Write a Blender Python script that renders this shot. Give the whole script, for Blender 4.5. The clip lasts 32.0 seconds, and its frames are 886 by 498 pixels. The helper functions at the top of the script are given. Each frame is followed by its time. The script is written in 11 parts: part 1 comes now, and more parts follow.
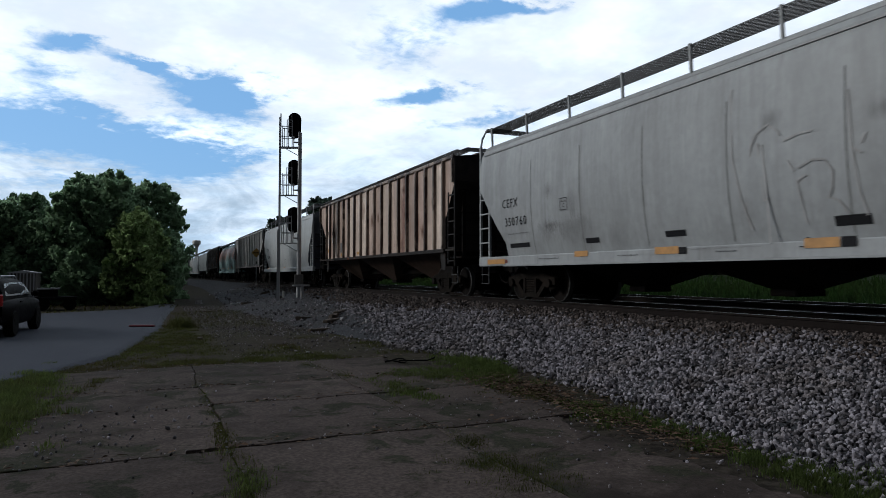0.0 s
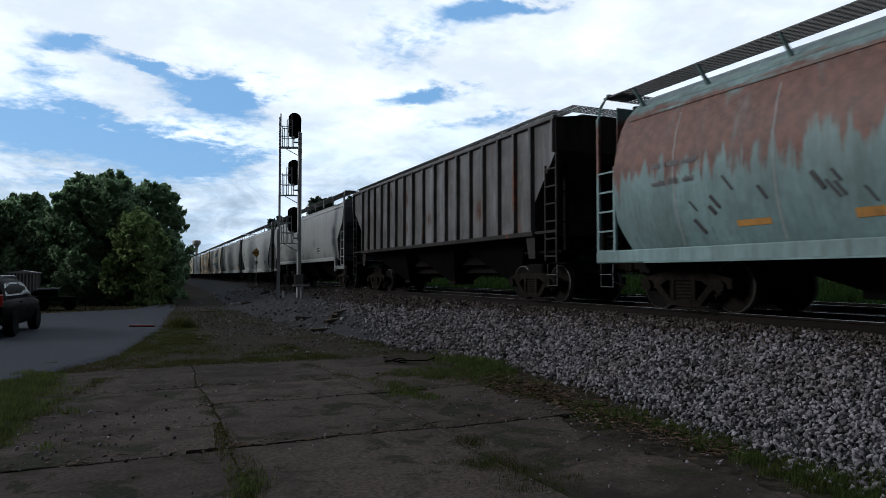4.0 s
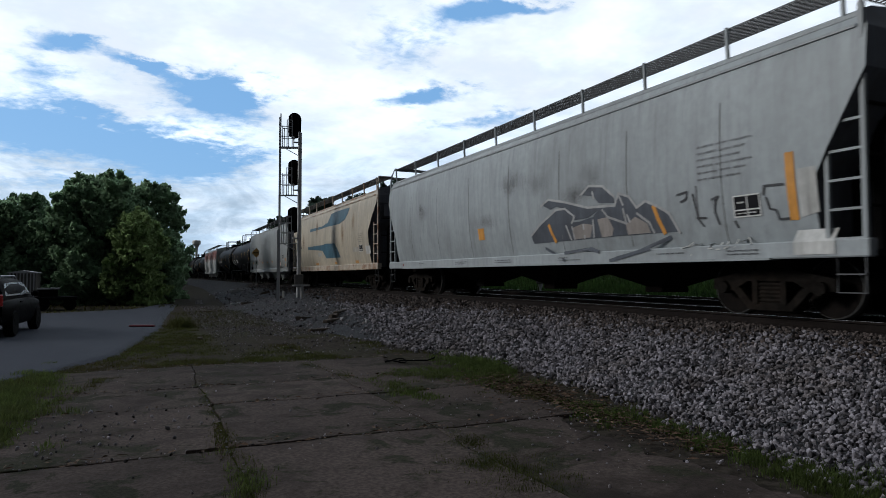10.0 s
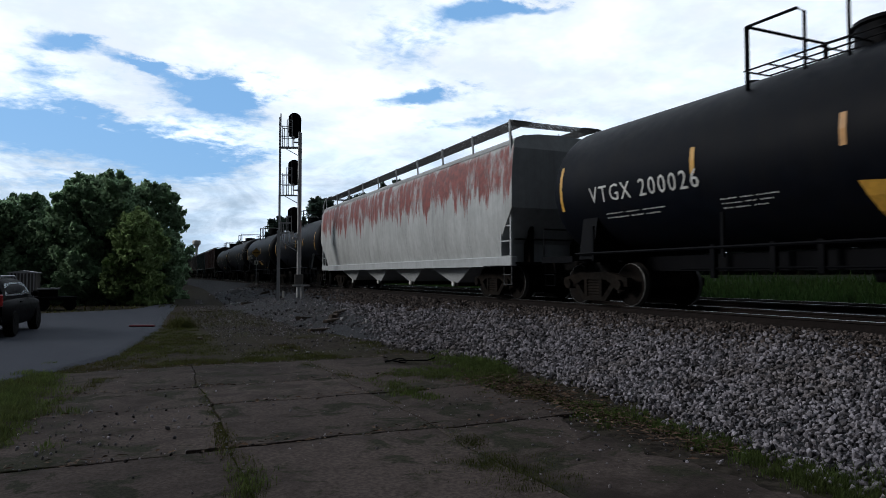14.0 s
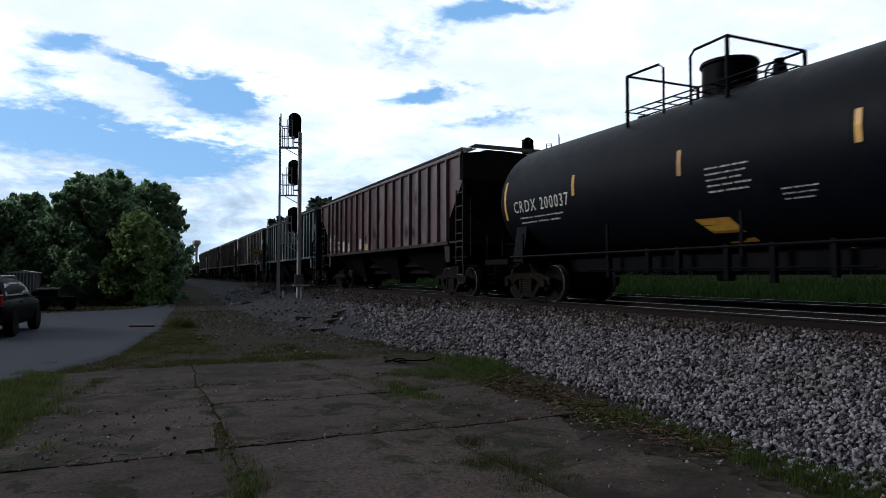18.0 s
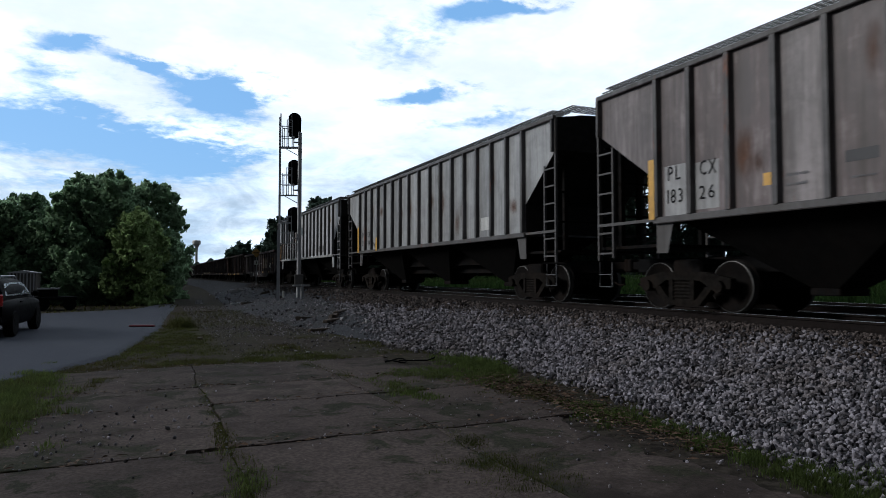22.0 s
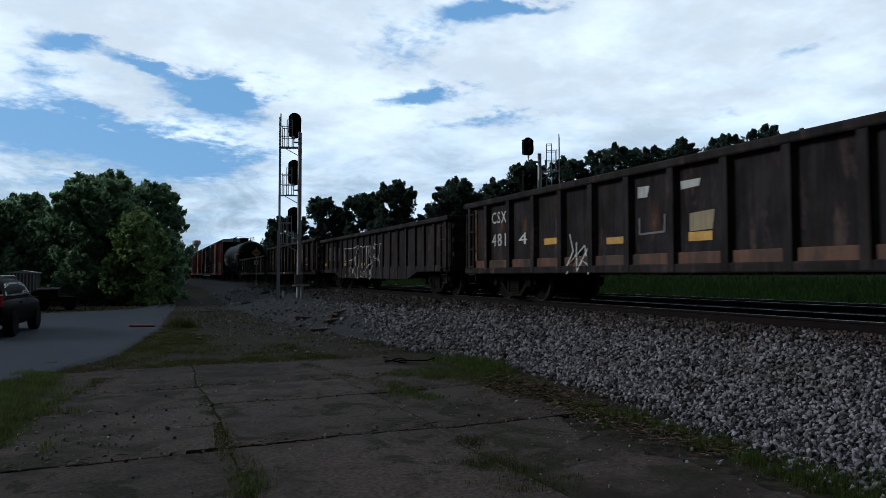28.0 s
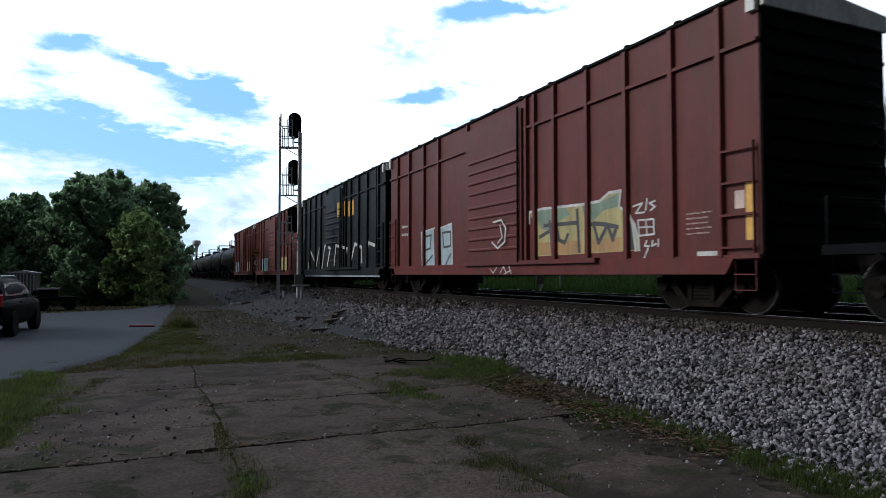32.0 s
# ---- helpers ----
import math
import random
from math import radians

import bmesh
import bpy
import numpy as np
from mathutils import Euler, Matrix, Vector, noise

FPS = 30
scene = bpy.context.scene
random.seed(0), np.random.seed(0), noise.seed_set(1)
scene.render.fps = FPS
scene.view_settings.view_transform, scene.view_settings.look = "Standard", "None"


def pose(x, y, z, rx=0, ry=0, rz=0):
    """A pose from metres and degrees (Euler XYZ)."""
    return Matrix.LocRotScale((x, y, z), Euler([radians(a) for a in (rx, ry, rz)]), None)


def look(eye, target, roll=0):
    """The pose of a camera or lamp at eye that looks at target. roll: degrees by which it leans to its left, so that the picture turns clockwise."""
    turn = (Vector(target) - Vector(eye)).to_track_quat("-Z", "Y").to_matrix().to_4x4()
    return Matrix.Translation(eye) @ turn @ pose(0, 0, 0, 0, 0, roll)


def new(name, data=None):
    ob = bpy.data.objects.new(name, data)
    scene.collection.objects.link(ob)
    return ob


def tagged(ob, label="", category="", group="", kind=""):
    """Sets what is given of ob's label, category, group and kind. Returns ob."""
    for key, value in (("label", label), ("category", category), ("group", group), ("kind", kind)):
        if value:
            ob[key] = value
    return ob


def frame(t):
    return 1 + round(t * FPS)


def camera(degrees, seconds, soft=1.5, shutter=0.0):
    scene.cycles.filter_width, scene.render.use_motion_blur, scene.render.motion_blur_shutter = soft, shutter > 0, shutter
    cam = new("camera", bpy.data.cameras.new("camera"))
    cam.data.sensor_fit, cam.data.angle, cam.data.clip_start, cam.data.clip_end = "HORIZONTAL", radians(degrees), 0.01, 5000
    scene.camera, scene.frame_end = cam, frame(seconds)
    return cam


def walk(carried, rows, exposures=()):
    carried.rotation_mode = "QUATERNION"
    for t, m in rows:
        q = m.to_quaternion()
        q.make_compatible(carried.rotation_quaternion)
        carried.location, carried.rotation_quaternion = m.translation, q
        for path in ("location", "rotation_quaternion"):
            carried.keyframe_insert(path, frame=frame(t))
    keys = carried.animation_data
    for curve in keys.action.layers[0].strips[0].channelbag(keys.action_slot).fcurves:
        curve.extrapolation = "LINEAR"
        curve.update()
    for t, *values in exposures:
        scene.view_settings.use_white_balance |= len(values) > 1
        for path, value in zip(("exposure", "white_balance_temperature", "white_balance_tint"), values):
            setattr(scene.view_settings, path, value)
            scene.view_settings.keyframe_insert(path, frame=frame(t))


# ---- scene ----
# camera: a phone on a fixed stand beside the line; the line runs along +y, the train comes towards -y
HFOV = 67.8
EYE_Z = 1.68
YAW = 24.1          # turn of the lens away from the line, towards +x
PITCH = 2.26
cam = camera(HFOV, 32.0, soft=0.5, shutter=0.08)
EXPOSURES = [(0.0, -0.1, 6040, 9), (3.0, -0.1, 6040, 9), (7.0, -0.24, 6040, 9), (9.0, -0.12, 6050, 9), (13.0, -0.08, 6090, 10), (19.0, 0.06, 5995, 10), (23.0, 0.04, 5995, 9), (25.0, -0.28, 5765, 5), (28.0, -0.33, 5745, 5), (30.0, -0.3, 5745, 5), (31.0, -0.08, 5825, 6), (32.0, 0.42, 5945, 9)]
CAM_POSE = pose(0, 0, EYE_Z, 90 + PITCH, 0, -YAW)
walk(cam, [(0.0, CAM_POSE), (32.0, CAM_POSE)], exposures=EXPOSURES)

# the line and the train's run
SIDE_X = 8.49       # near side of the cars
TRACK_X = SIDE_X + 1.6
RAIL_Z = EYE_Z - 0.66
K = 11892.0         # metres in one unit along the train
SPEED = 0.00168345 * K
Y_SHIFT = 8.49 * math.tan(radians(YAW))
TRACK2_X = TRACK_X + 4.35

# ---- light ----
SUN_EL, SUN_AZ = 24.0, -66.0     # degrees; azimuth from +y towards +x
sun_vec = Vector((math.sin(radians(SUN_AZ)) * math.cos(radians(SUN_EL)), math.cos(radians(SUN_AZ)) * math.cos(radians(SUN_EL)), math.sin(radians(SUN_EL))))
sun = new("sun", bpy.data.lights.new("sun", "SUN"))
sun.data.energy, sun.data.angle, sun.data.color = 1.55, radians(14), (1.0, 0.94, 0.86)
sun.matrix_world = look(sun_vec * 50, (0, 0, 0))


def math_node(nt, op, a, b=None, clamp=False):
    n = nt.nodes.new("ShaderNodeMath")
    n.operation, n.use_clamp = op, clamp
    for i, value in enumerate((a, b)):
        if value is None:
            continue
        if isinstance(value, (int, float)):
            n.inputs[i].default_value = value
        else:
            nt.links.new(value, n.inputs[i])
    return n.outputs[0]


def mix_node(nt, fac, a, b, blend="MIX"):
    n = nt.nodes.new("ShaderNodeMix")
    n.data_type, n.blend_type = "RGBA", blend
    for socket, value in ((n.inputs[0], fac), (n.inputs[6], a), (n.inputs[7], b)):
        if isinstance(value, (int, float)):
            socket.default_value = value
        elif isinstance(value, tuple):
            socket.default_value = (*value, 1) if len(value) == 3 else value
        else:
            nt.links.new(value, socket)
    return n.outputs[2]


def ramp_node(nt, fac, lo, hi, smooth=True):
    n = nt.nodes.new("ShaderNodeMapRange")
    n.interpolation_type = "SMOOTHSTEP" if smooth else "LINEAR"
    n.inputs[1].default_value, n.inputs[2].default_value = lo, hi
    nt.links.new(fac, n.inputs[0])
    return n.outputs[0]


def noise_node(nt, vec, scale, detail=4, rough=0.55, distortion=0.0):
    n = nt.nodes.new("ShaderNodeTexNoise")
    n.inputs["Scale"].default_value, n.inputs["Detail"].default_value = scale, detail
    n.inputs["Roughness"].default_value, n.inputs["Distortion"].default_value = rough, distortion
    nt.links.new(vec, n.inputs["Vector"])
    return n.outputs["Fac"]


def mapped(nt, vec, scale=(1, 1, 1), loc=(0, 0, 0), rot=(0, 0, 0)):
    n = nt.nodes.new("ShaderNodeMapping")
    n.inputs["Scale"].default_value, n.inputs["Location"].default_value = scale, loc
    n.inputs["Rotation"].default_value = rot
    nt.links.new(vec, n.inputs["Vector"])
    return n.outputs[0]


def build_sky():
    world = bpy.data.worlds.new("sky")
    world.use_nodes = True
    scene.world = world
    nt = world.node_tree
    nt.nodes.clear()
    out, bg = nt.nodes.new("ShaderNodeOutputWorld"), nt.nodes.new("ShaderNodeBackground")
    sky = nt.nodes.new("ShaderNodeTexSky")
    sky.sky_type, sky.sun_disc = "NISHITA", False
    sky.sun_elevation, sky.sun_rotation = radians(SUN_EL), radians(SUN_AZ)
    way = nt.nodes.new("ShaderNodeTexCoord").outputs["Generated"]
    sep = nt.nodes.new("ShaderNodeSeparateXYZ")
    nt.links.new(way, sep.inputs[0])
    x, y, z = sep.outputs
    # clouds on a flat layer overhead
    up = math_node(nt, "ADD", math_node(nt, "MAXIMUM", z, 0.0), 0.16)
    comb = nt.nodes.new("ShaderNodeCombineXYZ")
    nt.links.new(math_node(nt, "DIVIDE", x, up), comb.inputs[0])
    nt.links.new(math_node(nt, "DIVIDE", y, up), comb.inputs[1])
    flat = comb.outputs[0]
    big = noise_node(nt, mapped(nt, flat, (1, 1, 1), (3.1, 1.7, 0)), 0.9, 6, 0.55, 0.3)
    fine = noise_node(nt, mapped(nt, flat, (1, 1, 1), (0, 0, 4)), 6.0, 8, 0.62, 0.2)
    # gaps of blue, as (right, up, half-width, half-height, tilt, depth) in the layer seen ahead
    gaps = None
    cy, sy = math.cos(radians(YAW)), math.sin(radians(YAW))
    ahead = math_node(nt, "ADD", math_node(nt, "MULTIPLY", x, sy), math_node(nt, "MULTIPLY", y, cy))
    right = math_node(nt, "SUBTRACT", math_node(nt, "MULTIPLY", x, cy), math_node(nt, "MULTIPLY", y, sy))
    front = ramp_node(nt, ahead, 0.0, 0.2)
    safe = math_node(nt, "MAXIMUM", ahead, 0.05)
    u, v = math_node(nt, "DIVIDE", right, safe), math_node(nt, "DIVIDE", z, safe)
    wob = math_node(nt, "MULTIPLY", math_node(nt, "SUBTRACT", fine, 0.5), 0.1)
    u, v = math_node(nt, "ADD", u, wob), math_node(nt, "ADD", v, math_node(nt, "MULTIPLY", wob, 0.55))
    for gu, gv, wu, wv, tilt, depth in GAPS:
        c, s = math.cos(tilt), math.sin(tilt)
        du, dv = math_node(nt, "SUBTRACT", u, gu), math_node(nt, "SUBTRACT", v, gv)
        a = math_node(nt, "ADD", math_node(nt, "MULTIPLY", du, c / wu), math_node(nt, "MULTIPLY", dv, s / wu))
        b = math_node(nt, "SUBTRACT", math_node(nt, "MULTIPLY", dv, c / wv), math_node(nt, "MULTIPLY", du, s / wv))
        r = math_node(nt, "ADD", math_node(nt, "MULTIPLY", a, a), math_node(nt, "MULTIPLY", b, b))
        g = math_node(nt, "MULTIPLY", math_node(nt, "EXPONENT", math_node(nt, "MULTIPLY", r, -1.0)), depth)
        gaps = g if gaps is None else math_node(nt, "ADD", gaps, g)
    gaps = math_node(nt, "MULTIPLY", gaps, front)
    flake = noise_node(nt, mapped(nt, flat, (1, 1, 1), (5, 3, 2)), 17.0, 6, 0.6, 0.3)
    cover = math_node(nt, "ADD", math_node(nt, "MULTIPLY", big, 0.6), math_node(nt, "ADD", math_node(nt, "MULTIPLY", fine, 0.6), math_node(nt, "MULTIPLY", flake, 0.6)))
    cover = math_node(nt, "SUBTRACT", math_node(nt, "ADD", cover, -0.05), gaps)
    cloud = ramp_node(nt, cover, 0.22, 0.68)
    # cloud brightness peaks low ahead; dimmed overhead and behind, unseen, to darken the ground
    dot = nt.nodes.new("ShaderNodeVectorMath")
    dot.operation = "DOT_PRODUCT"
    nt.links.new(way, dot.inputs[0])
    dot.inputs[1].default_value = (0.1, 0.97, 0.22)
    toward = ramp_node(nt, dot.outputs["Value"], 0.1, 0.72)
    body = mix_node(nt, fine, (0.78, 0.89, 1.0), (0.99, 1.0, 1.01))
    bright = math_node(nt, "ADD", math_node(nt, "MULTIPLY", toward, CLOUD_HI - CLOUD_LO), CLOUD_LO)
    shade = ramp_node(nt, noise_node(nt, mapped(nt, flat, (1, 1, 1), (9, 2, 1)), 2.2, 5, 0.6), 0.35, 0.7)
    bright = math_node(nt, "MULTIPLY", bright, math_node(nt, "ADD", math_node(nt, "MULTIPLY", shade, 0.3), 0.78))
    # heaped clouds low down are modelled by their own shade
    low = ramp_node(nt, z, 0.3, 0.06)
    heap = ramp_node(nt, noise_node(nt, mapped(nt, way, (1, 1, 2.6), (2, 7, 3)), 7.0, 7, 0.6, 0.6), 0.62, 0.36)
    bright = math_node(nt, "MULTIPLY", bright, math_node(nt, "SUBTRACT", 1.0, math_node(nt, "MULTIPLY", low, math_node(nt, "ADD", math_node(nt, "MULTIPLY", heap, 0.34), 0.06))))
    body = mix_node(nt, math_node(nt, "MULTIPLY", low, math_node(nt, "ADD", math_node(nt, "MULTIPLY", heap, 0.6), 0.3)), body, (0.66, 0.86, 1.06))
    white = nt.nodes.new("ShaderNodeVectorMath")
    white.operation = "SCALE"
    nt.links.new(body, white.inputs[0])
    nt.links.new(bright, white.inputs[3])
    blue = nt.nodes.new("ShaderNodeVectorMath")
    blue.operation = "SCALE"
    nt.links.new(mix_node(nt, 0.7, sky.outputs[0], (2.1, 4.4, 7.6)), blue.inputs[0])
    blue.inputs[3].default_value = SKY_BLUE
    nt.links.new(mix_node(nt, cloud, blue.outputs[0], white.outputs[0]), bg.inputs[0])
    bg.inputs[1].default_value = 1.0
    nt.links.new(bg.outputs[0], out.inputs[0])


CLOUD_HI, CLOUD_LO, SKY_BLUE = 1.28, 0.1, 0.12
GAPS = [(-0.576, 0.357, 0.06, 0.013, -0.1, 0.6), (-0.62, 0.31, 0.045, 0.03, -0.3, 0.3), (-0.345, 0.275, 0.08, 0.034, -0.25, 0.95), (-0.458, 0.325, 0.05, 0.012, -0.3, 0.7),
        (-0.6, 0.222, 0.18, 0.044, -0.13, 0.95), (-0.372, 0.172, 0.11, 0.036, 0.0, 0.7), (-0.06, 0.345, 0.09, 0.05, -0.2, 0.42), (-0.03, 0.272, 0.075, 0.016, 0.12, 0.7),
        (0.04, 0.405, 0.06, 0.022, 0.1, 0.75), (0.14, 0.412, 0.07, 0.012, 0.0, 0.6), (0.06, 0.236, 0.12, 0.015, 0.08, 0.45), (0.46, 0.25, 0.14, 0.02, 0.1, 0.3), (0.55, 0.345, 0.06, 0.012, 0.3, 0.3), (-0.62, 0.14, 0.2, 0.02, 0.0, 0.35)]
build_sky()


# ---- materials ----
MATS = {}


def material(name, color, rough=0.6, metal=0.0, grain=0.25, grain_scale=8.0, dirt=None, dirt_amount=0.0, dirt_scale=1.2, streak=1.0,
             bump=0.0, bump_scale=40.0, spec=0.5, rust=None, rust_amount=0.0, rust_scale=1.0, island=0.0, per_thing=0.0, panels=0.0, band=None, tint=None):
    """A surface with grain at a small scale and dirt or rust at a large one."""
    m = bpy.data.materials.new(name)
    m.use_nodes = True
    nt = m.node_tree
    b = nt.nodes["Principled BSDF"]
    b.inputs["Roughness"].default_value, b.inputs["Metallic"].default_value = rough, metal
    b.inputs["Specular IOR Level"].default_value = spec
    at = nt.nodes.new("ShaderNodeTexCoord").outputs["Object"]
    info = nt.nodes.new("ShaderNodeObjectInfo").outputs["Random"]
    shift = nt.nodes.new("ShaderNodeVectorMath")
    shift.operation = "ADD"
    nt.links.new(at, shift.inputs[0])
    comb = nt.nodes.new("ShaderNodeCombineXYZ")
    for i in range(3):
        nt.links.new(math_node(nt, "MULTIPLY", info, 37.0 + 13 * i), comb.inputs[i])
    nt.links.new(comb.outputs[0], shift.inputs[1])
    plain, at = at, shift.outputs[0]
    col = tuple(color)
    fine = noise_node(nt, at, grain_scale, 5, 0.6)
    dark, light = tuple(c * (1 - grain) for c in col), tuple(min(1, c * (1 + grain)) for c in col)
    c = mix_node(nt, ramp_node(nt, fine, 0.3, 0.7), dark, light)
    if tint:
        # single sheets shifted towards the tint at random
        c = mix_node(nt, ramp_node(nt, info, 0.2, 0.8), c, tint)
    if panels:
        # long soft runs of weather down the sides, and blotches
        runs = noise_node(nt, mapped(nt, at, (1, 1, 0.16)), 2.6, 5, 0.62, 0.3)
        thin = noise_node(nt, mapped(nt, at, (1, 1, 0.05)), 14.0, 3, 0.6)
        blot = noise_node(nt, at, 1.1, 7, 0.7, 0.5)
        f = math_node(nt, "ADD", math_node(nt, "ADD", math_node(nt, "MULTIPLY", runs, 0.45), math_node(nt, "MULTIPLY", thin, 0.25)), math_node(nt, "MULTIPLY", blot, 0.45))
        c = mix_node(nt, math_node(nt, "MULTIPLY", ramp_node(nt, f, 0.5, 0.68), panels), c, tuple(k * 0.34 for k in col))
        c = mix_node(nt, math_node(nt, "MULTIPLY", ramp_node(nt, f, 0.56, 0.46), panels * 0.55), c, tuple(min(1, k * 1.45) for k in col))
    if dirt:
        wide = noise_node(nt, mapped(nt, at, (1, 1, 1 / streak)), dirt_scale * 3, 6, 0.65, 0.4)
        soft = noise_node(nt, mapped(nt, at, (1, 1, 1)), dirt_scale * 0.5, 3, 0.5)
        f = math_node(nt, "ADD", math_node(nt, "MULTIPLY", wide, 0.6), math_node(nt, "MULTIPLY", soft, 0.5))
        c = mix_node(nt, math_node(nt, "MULTIPLY", ramp_node(nt, f, 0.47, 0.72), dirt_amount), c, tuple(dirt))
        if streak > 2:
            runs = noise_node(nt, mapped(nt, at, (1, 1, 0.06)), 7.0, 5, 0.7)
            c = mix_node(nt, math_node(nt, "MULTIPLY", ramp_node(nt, runs, 0.48, 0.72), dirt_amount * 0.8), c, tuple(dirt))
    if rust:
        f = noise_node(nt, mapped(nt, at, (1, 1, 1 / streak)), rust_scale, 8, 0.68, 0.6)
        if band:
            # rust that starts under the roof and runs out in drips
            up = nt.nodes.new("ShaderNodeSeparateXYZ")
            nt.links.new(plain, up.inputs[0])
            drip = noise_node(nt, mapped(nt, at, (1, 1, 0.08)), 3.2, 6, 0.7, 0.15)
            level = math_node(nt, "ADD", up.outputs[2], math_node(nt, "MULTIPLY", math_node(nt, "SUBTRACT", drip, 0.5), 3.2))
            low = math_node(nt, "MULTIPLY", ramp_node(nt, level, band[0] - 0.35, band[0] + 0.35), ramp_node(nt, up.outputs[2], band[1] + 0.3, band[1] - 0.2))
            f = math_node(nt, "ADD", math_node(nt, "MULTIPLY", f, 0.7), math_node(nt, "MULTIPLY", low, 0.26))
        hi = 0.72 - 0.4 * rust_amount
        c = mix_node(nt, ramp_node(nt, f, hi, hi + (0.16 if band else 0.09)), c, mix_node(nt, ramp_node(nt, fine, 0.3, 0.7), tuple(k * 0.6 for k in rust), tuple(k * 1.25 for k in rust)))
    if island:
        rnd = nt.nodes.new("ShaderNodeNewGeometry").outputs["Random Per Island"]
        n = nt.nodes.new("ShaderNodeHueSaturation")
        nt.links.new(math_node(nt, "ADD", math_node(nt, "MULTIPLY", rnd, 2 * island), 1 - island), n.inputs["Value"])
        nt.links.new(c, n.inputs["Color"])
        c = n.outputs[0]
    if per_thing:
        n = nt.nodes.new("ShaderNodeHueSaturation")
        nt.links.new(math_node(nt, "ADD", math_node(nt, "MULTIPLY", info, 2 * per_thing), 1 - per_thing), n.inputs["Value"])
        nt.links.new(c, n.inputs["Color"])
        c = n.outputs[0]
    nt.links.new(c, b.inputs["Base Color"])
    nt.links.new(math_node(nt, "ADD", math_node(nt, "MULTIPLY", fine, 0.25), rough - 0.125, True), b.inputs["Roughness"])
    if bump:
        n = nt.nodes.new("ShaderNodeBump")
        n.inputs["Strength"].default_value, n.inputs["Distance"].default_value = min(1, bump), 0.02
        nt.links.new(noise_node(nt, at, bump_scale, 6, 0.65), n.inputs["Height"])
        nt.links.new(n.outputs[0], b.inputs["Normal"])
    MATS[name] = m
    return m


GRIME = (0.045, 0.036, 0.028)
RUST = (0.16, 0.055, 0.028)


def paint(name, color, grime=0.45, rust=0.0, rough=0.5, rust_color=RUST, streak=5.0, rust_scale=1.4, dirt=GRIME, panels=0.35, band=None, spec=0.3, tint=None, per_thing=0.0):
    return material(name, color, rough, 0.0, 0.06, 6.0, dirt, grime, 0.45, streak, 0.05, 25, spec, rust_color if rust else None, rust, rust_scale, panels=panels, band=band, tint=tint, per_thing=per_thing)

# undercarriage albedos set below real steel; the shade beneath the cars is in them
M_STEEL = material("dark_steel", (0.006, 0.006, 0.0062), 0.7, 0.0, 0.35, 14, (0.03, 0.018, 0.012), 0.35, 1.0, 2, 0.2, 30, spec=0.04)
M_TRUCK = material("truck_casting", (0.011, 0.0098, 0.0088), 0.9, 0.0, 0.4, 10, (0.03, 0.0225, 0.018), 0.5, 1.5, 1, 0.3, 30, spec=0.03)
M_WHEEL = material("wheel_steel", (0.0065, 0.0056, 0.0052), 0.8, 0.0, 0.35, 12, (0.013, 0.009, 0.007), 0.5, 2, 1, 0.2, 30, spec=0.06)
M_TREAD = material("polished_tread", (0.09, 0.088, 0.085), 0.55, 0.7, 0.1, 20)
M_RAIL = material("rail_rust", (0.0105, 0.0078, 0.007), 0.8, 0.1, 0.3, 15, (0.02, 0.015, 0.013), 0.6, 1, 1, 0.3, 40, spec=0.12)
M_RAILHEAD = material("rail_head", (0.55, 0.55, 0.55), 0.25, 1.0, 0.08, 30)
M_TIE = material("tie_wood", (0.0105, 0.0085, 0.0075), 0.9, 0, 0.4, 12, (0.026, 0.022, 0.019), 0.5, 1, 1, 0.5, 30, per_thing=0.3, spec=0.08)
M_STONE = material("ballast_stone", (0.16, 0.151, 0.168), 0.85, 0, 0.3, 18, (0.09, 0.075, 0.066), 0.6, 2, 1, 0.5, 60, 0.12, island=0.95)
M_OILY = material("oily_ballast_stone", (0.074, 0.062, 0.058), 0.85, 0, 0.3, 18, (0.035, 0.025, 0.021), 0.6, 2, 1, 0.5, 60, 0.1, island=0.85)
M_BED = material("ballast_bed", (0.04, 0.042, 0.047), 0.95, 0, 0.9, 60, (0.03, 0.027, 0.024), 0.6, 1, 1, 1.0, 34, 0.05)
M_CONC = material("old_concrete", (0.063, 0.05, 0.045), 0.92, 0, 0.35, 26, (0.021, 0.0165, 0.0145), 0.95, 0.55, 1, 0.3, 70, 0.06, rust=(0.026, 0.026, 0.017), rust_amount=0.52, rust_scale=1.7, per_thing=0.2)
M_ROAD = material("asphalt", (0.026, 0.031, 0.046), 0.85, 0, 0.15, 60, (0.038, 0.044, 0.056), 0.5, 0.4, 1, 0.5, 120, 0.15)
M_SOIL = material("soil", (0.034, 0.029, 0.024), 0.98, 0, 0.5, 9, (0.034, 0.036, 0.017), 0.7, 0.5, 1, 0.8, 22, 0.03)
M_FRESH = material("fresh_grass", (0.066, 0.092, 0.026), 0.75, 0, 0.3, 3, (0.05, 0.05, 0.018), 0.5, 0.6, 1, 0, 1, 0.12, island=0.4)
M_GRASS = material("grass", (0.05, 0.058, 0.017), 0.75, 0, 0.3, 3, (0.05, 0.038, 0.02), 0.9, 0.5, 1, 0, 1, 0.12, island=0.4)
M_FIELD = material("field_grass", (0.022, 0.044, 0.012), 0.85, 0, 0.35, 2, (0.026, 0.034, 0.01), 0.5, 0.2, 1, 0.8, 14, 0.05)
M_LEAF = material("leaf", (0.23, 0.34, 0.205), 0.75, 0, 0.2, 1, None, 0, 1, 1, 0, 1, 0.04, island=0.35)
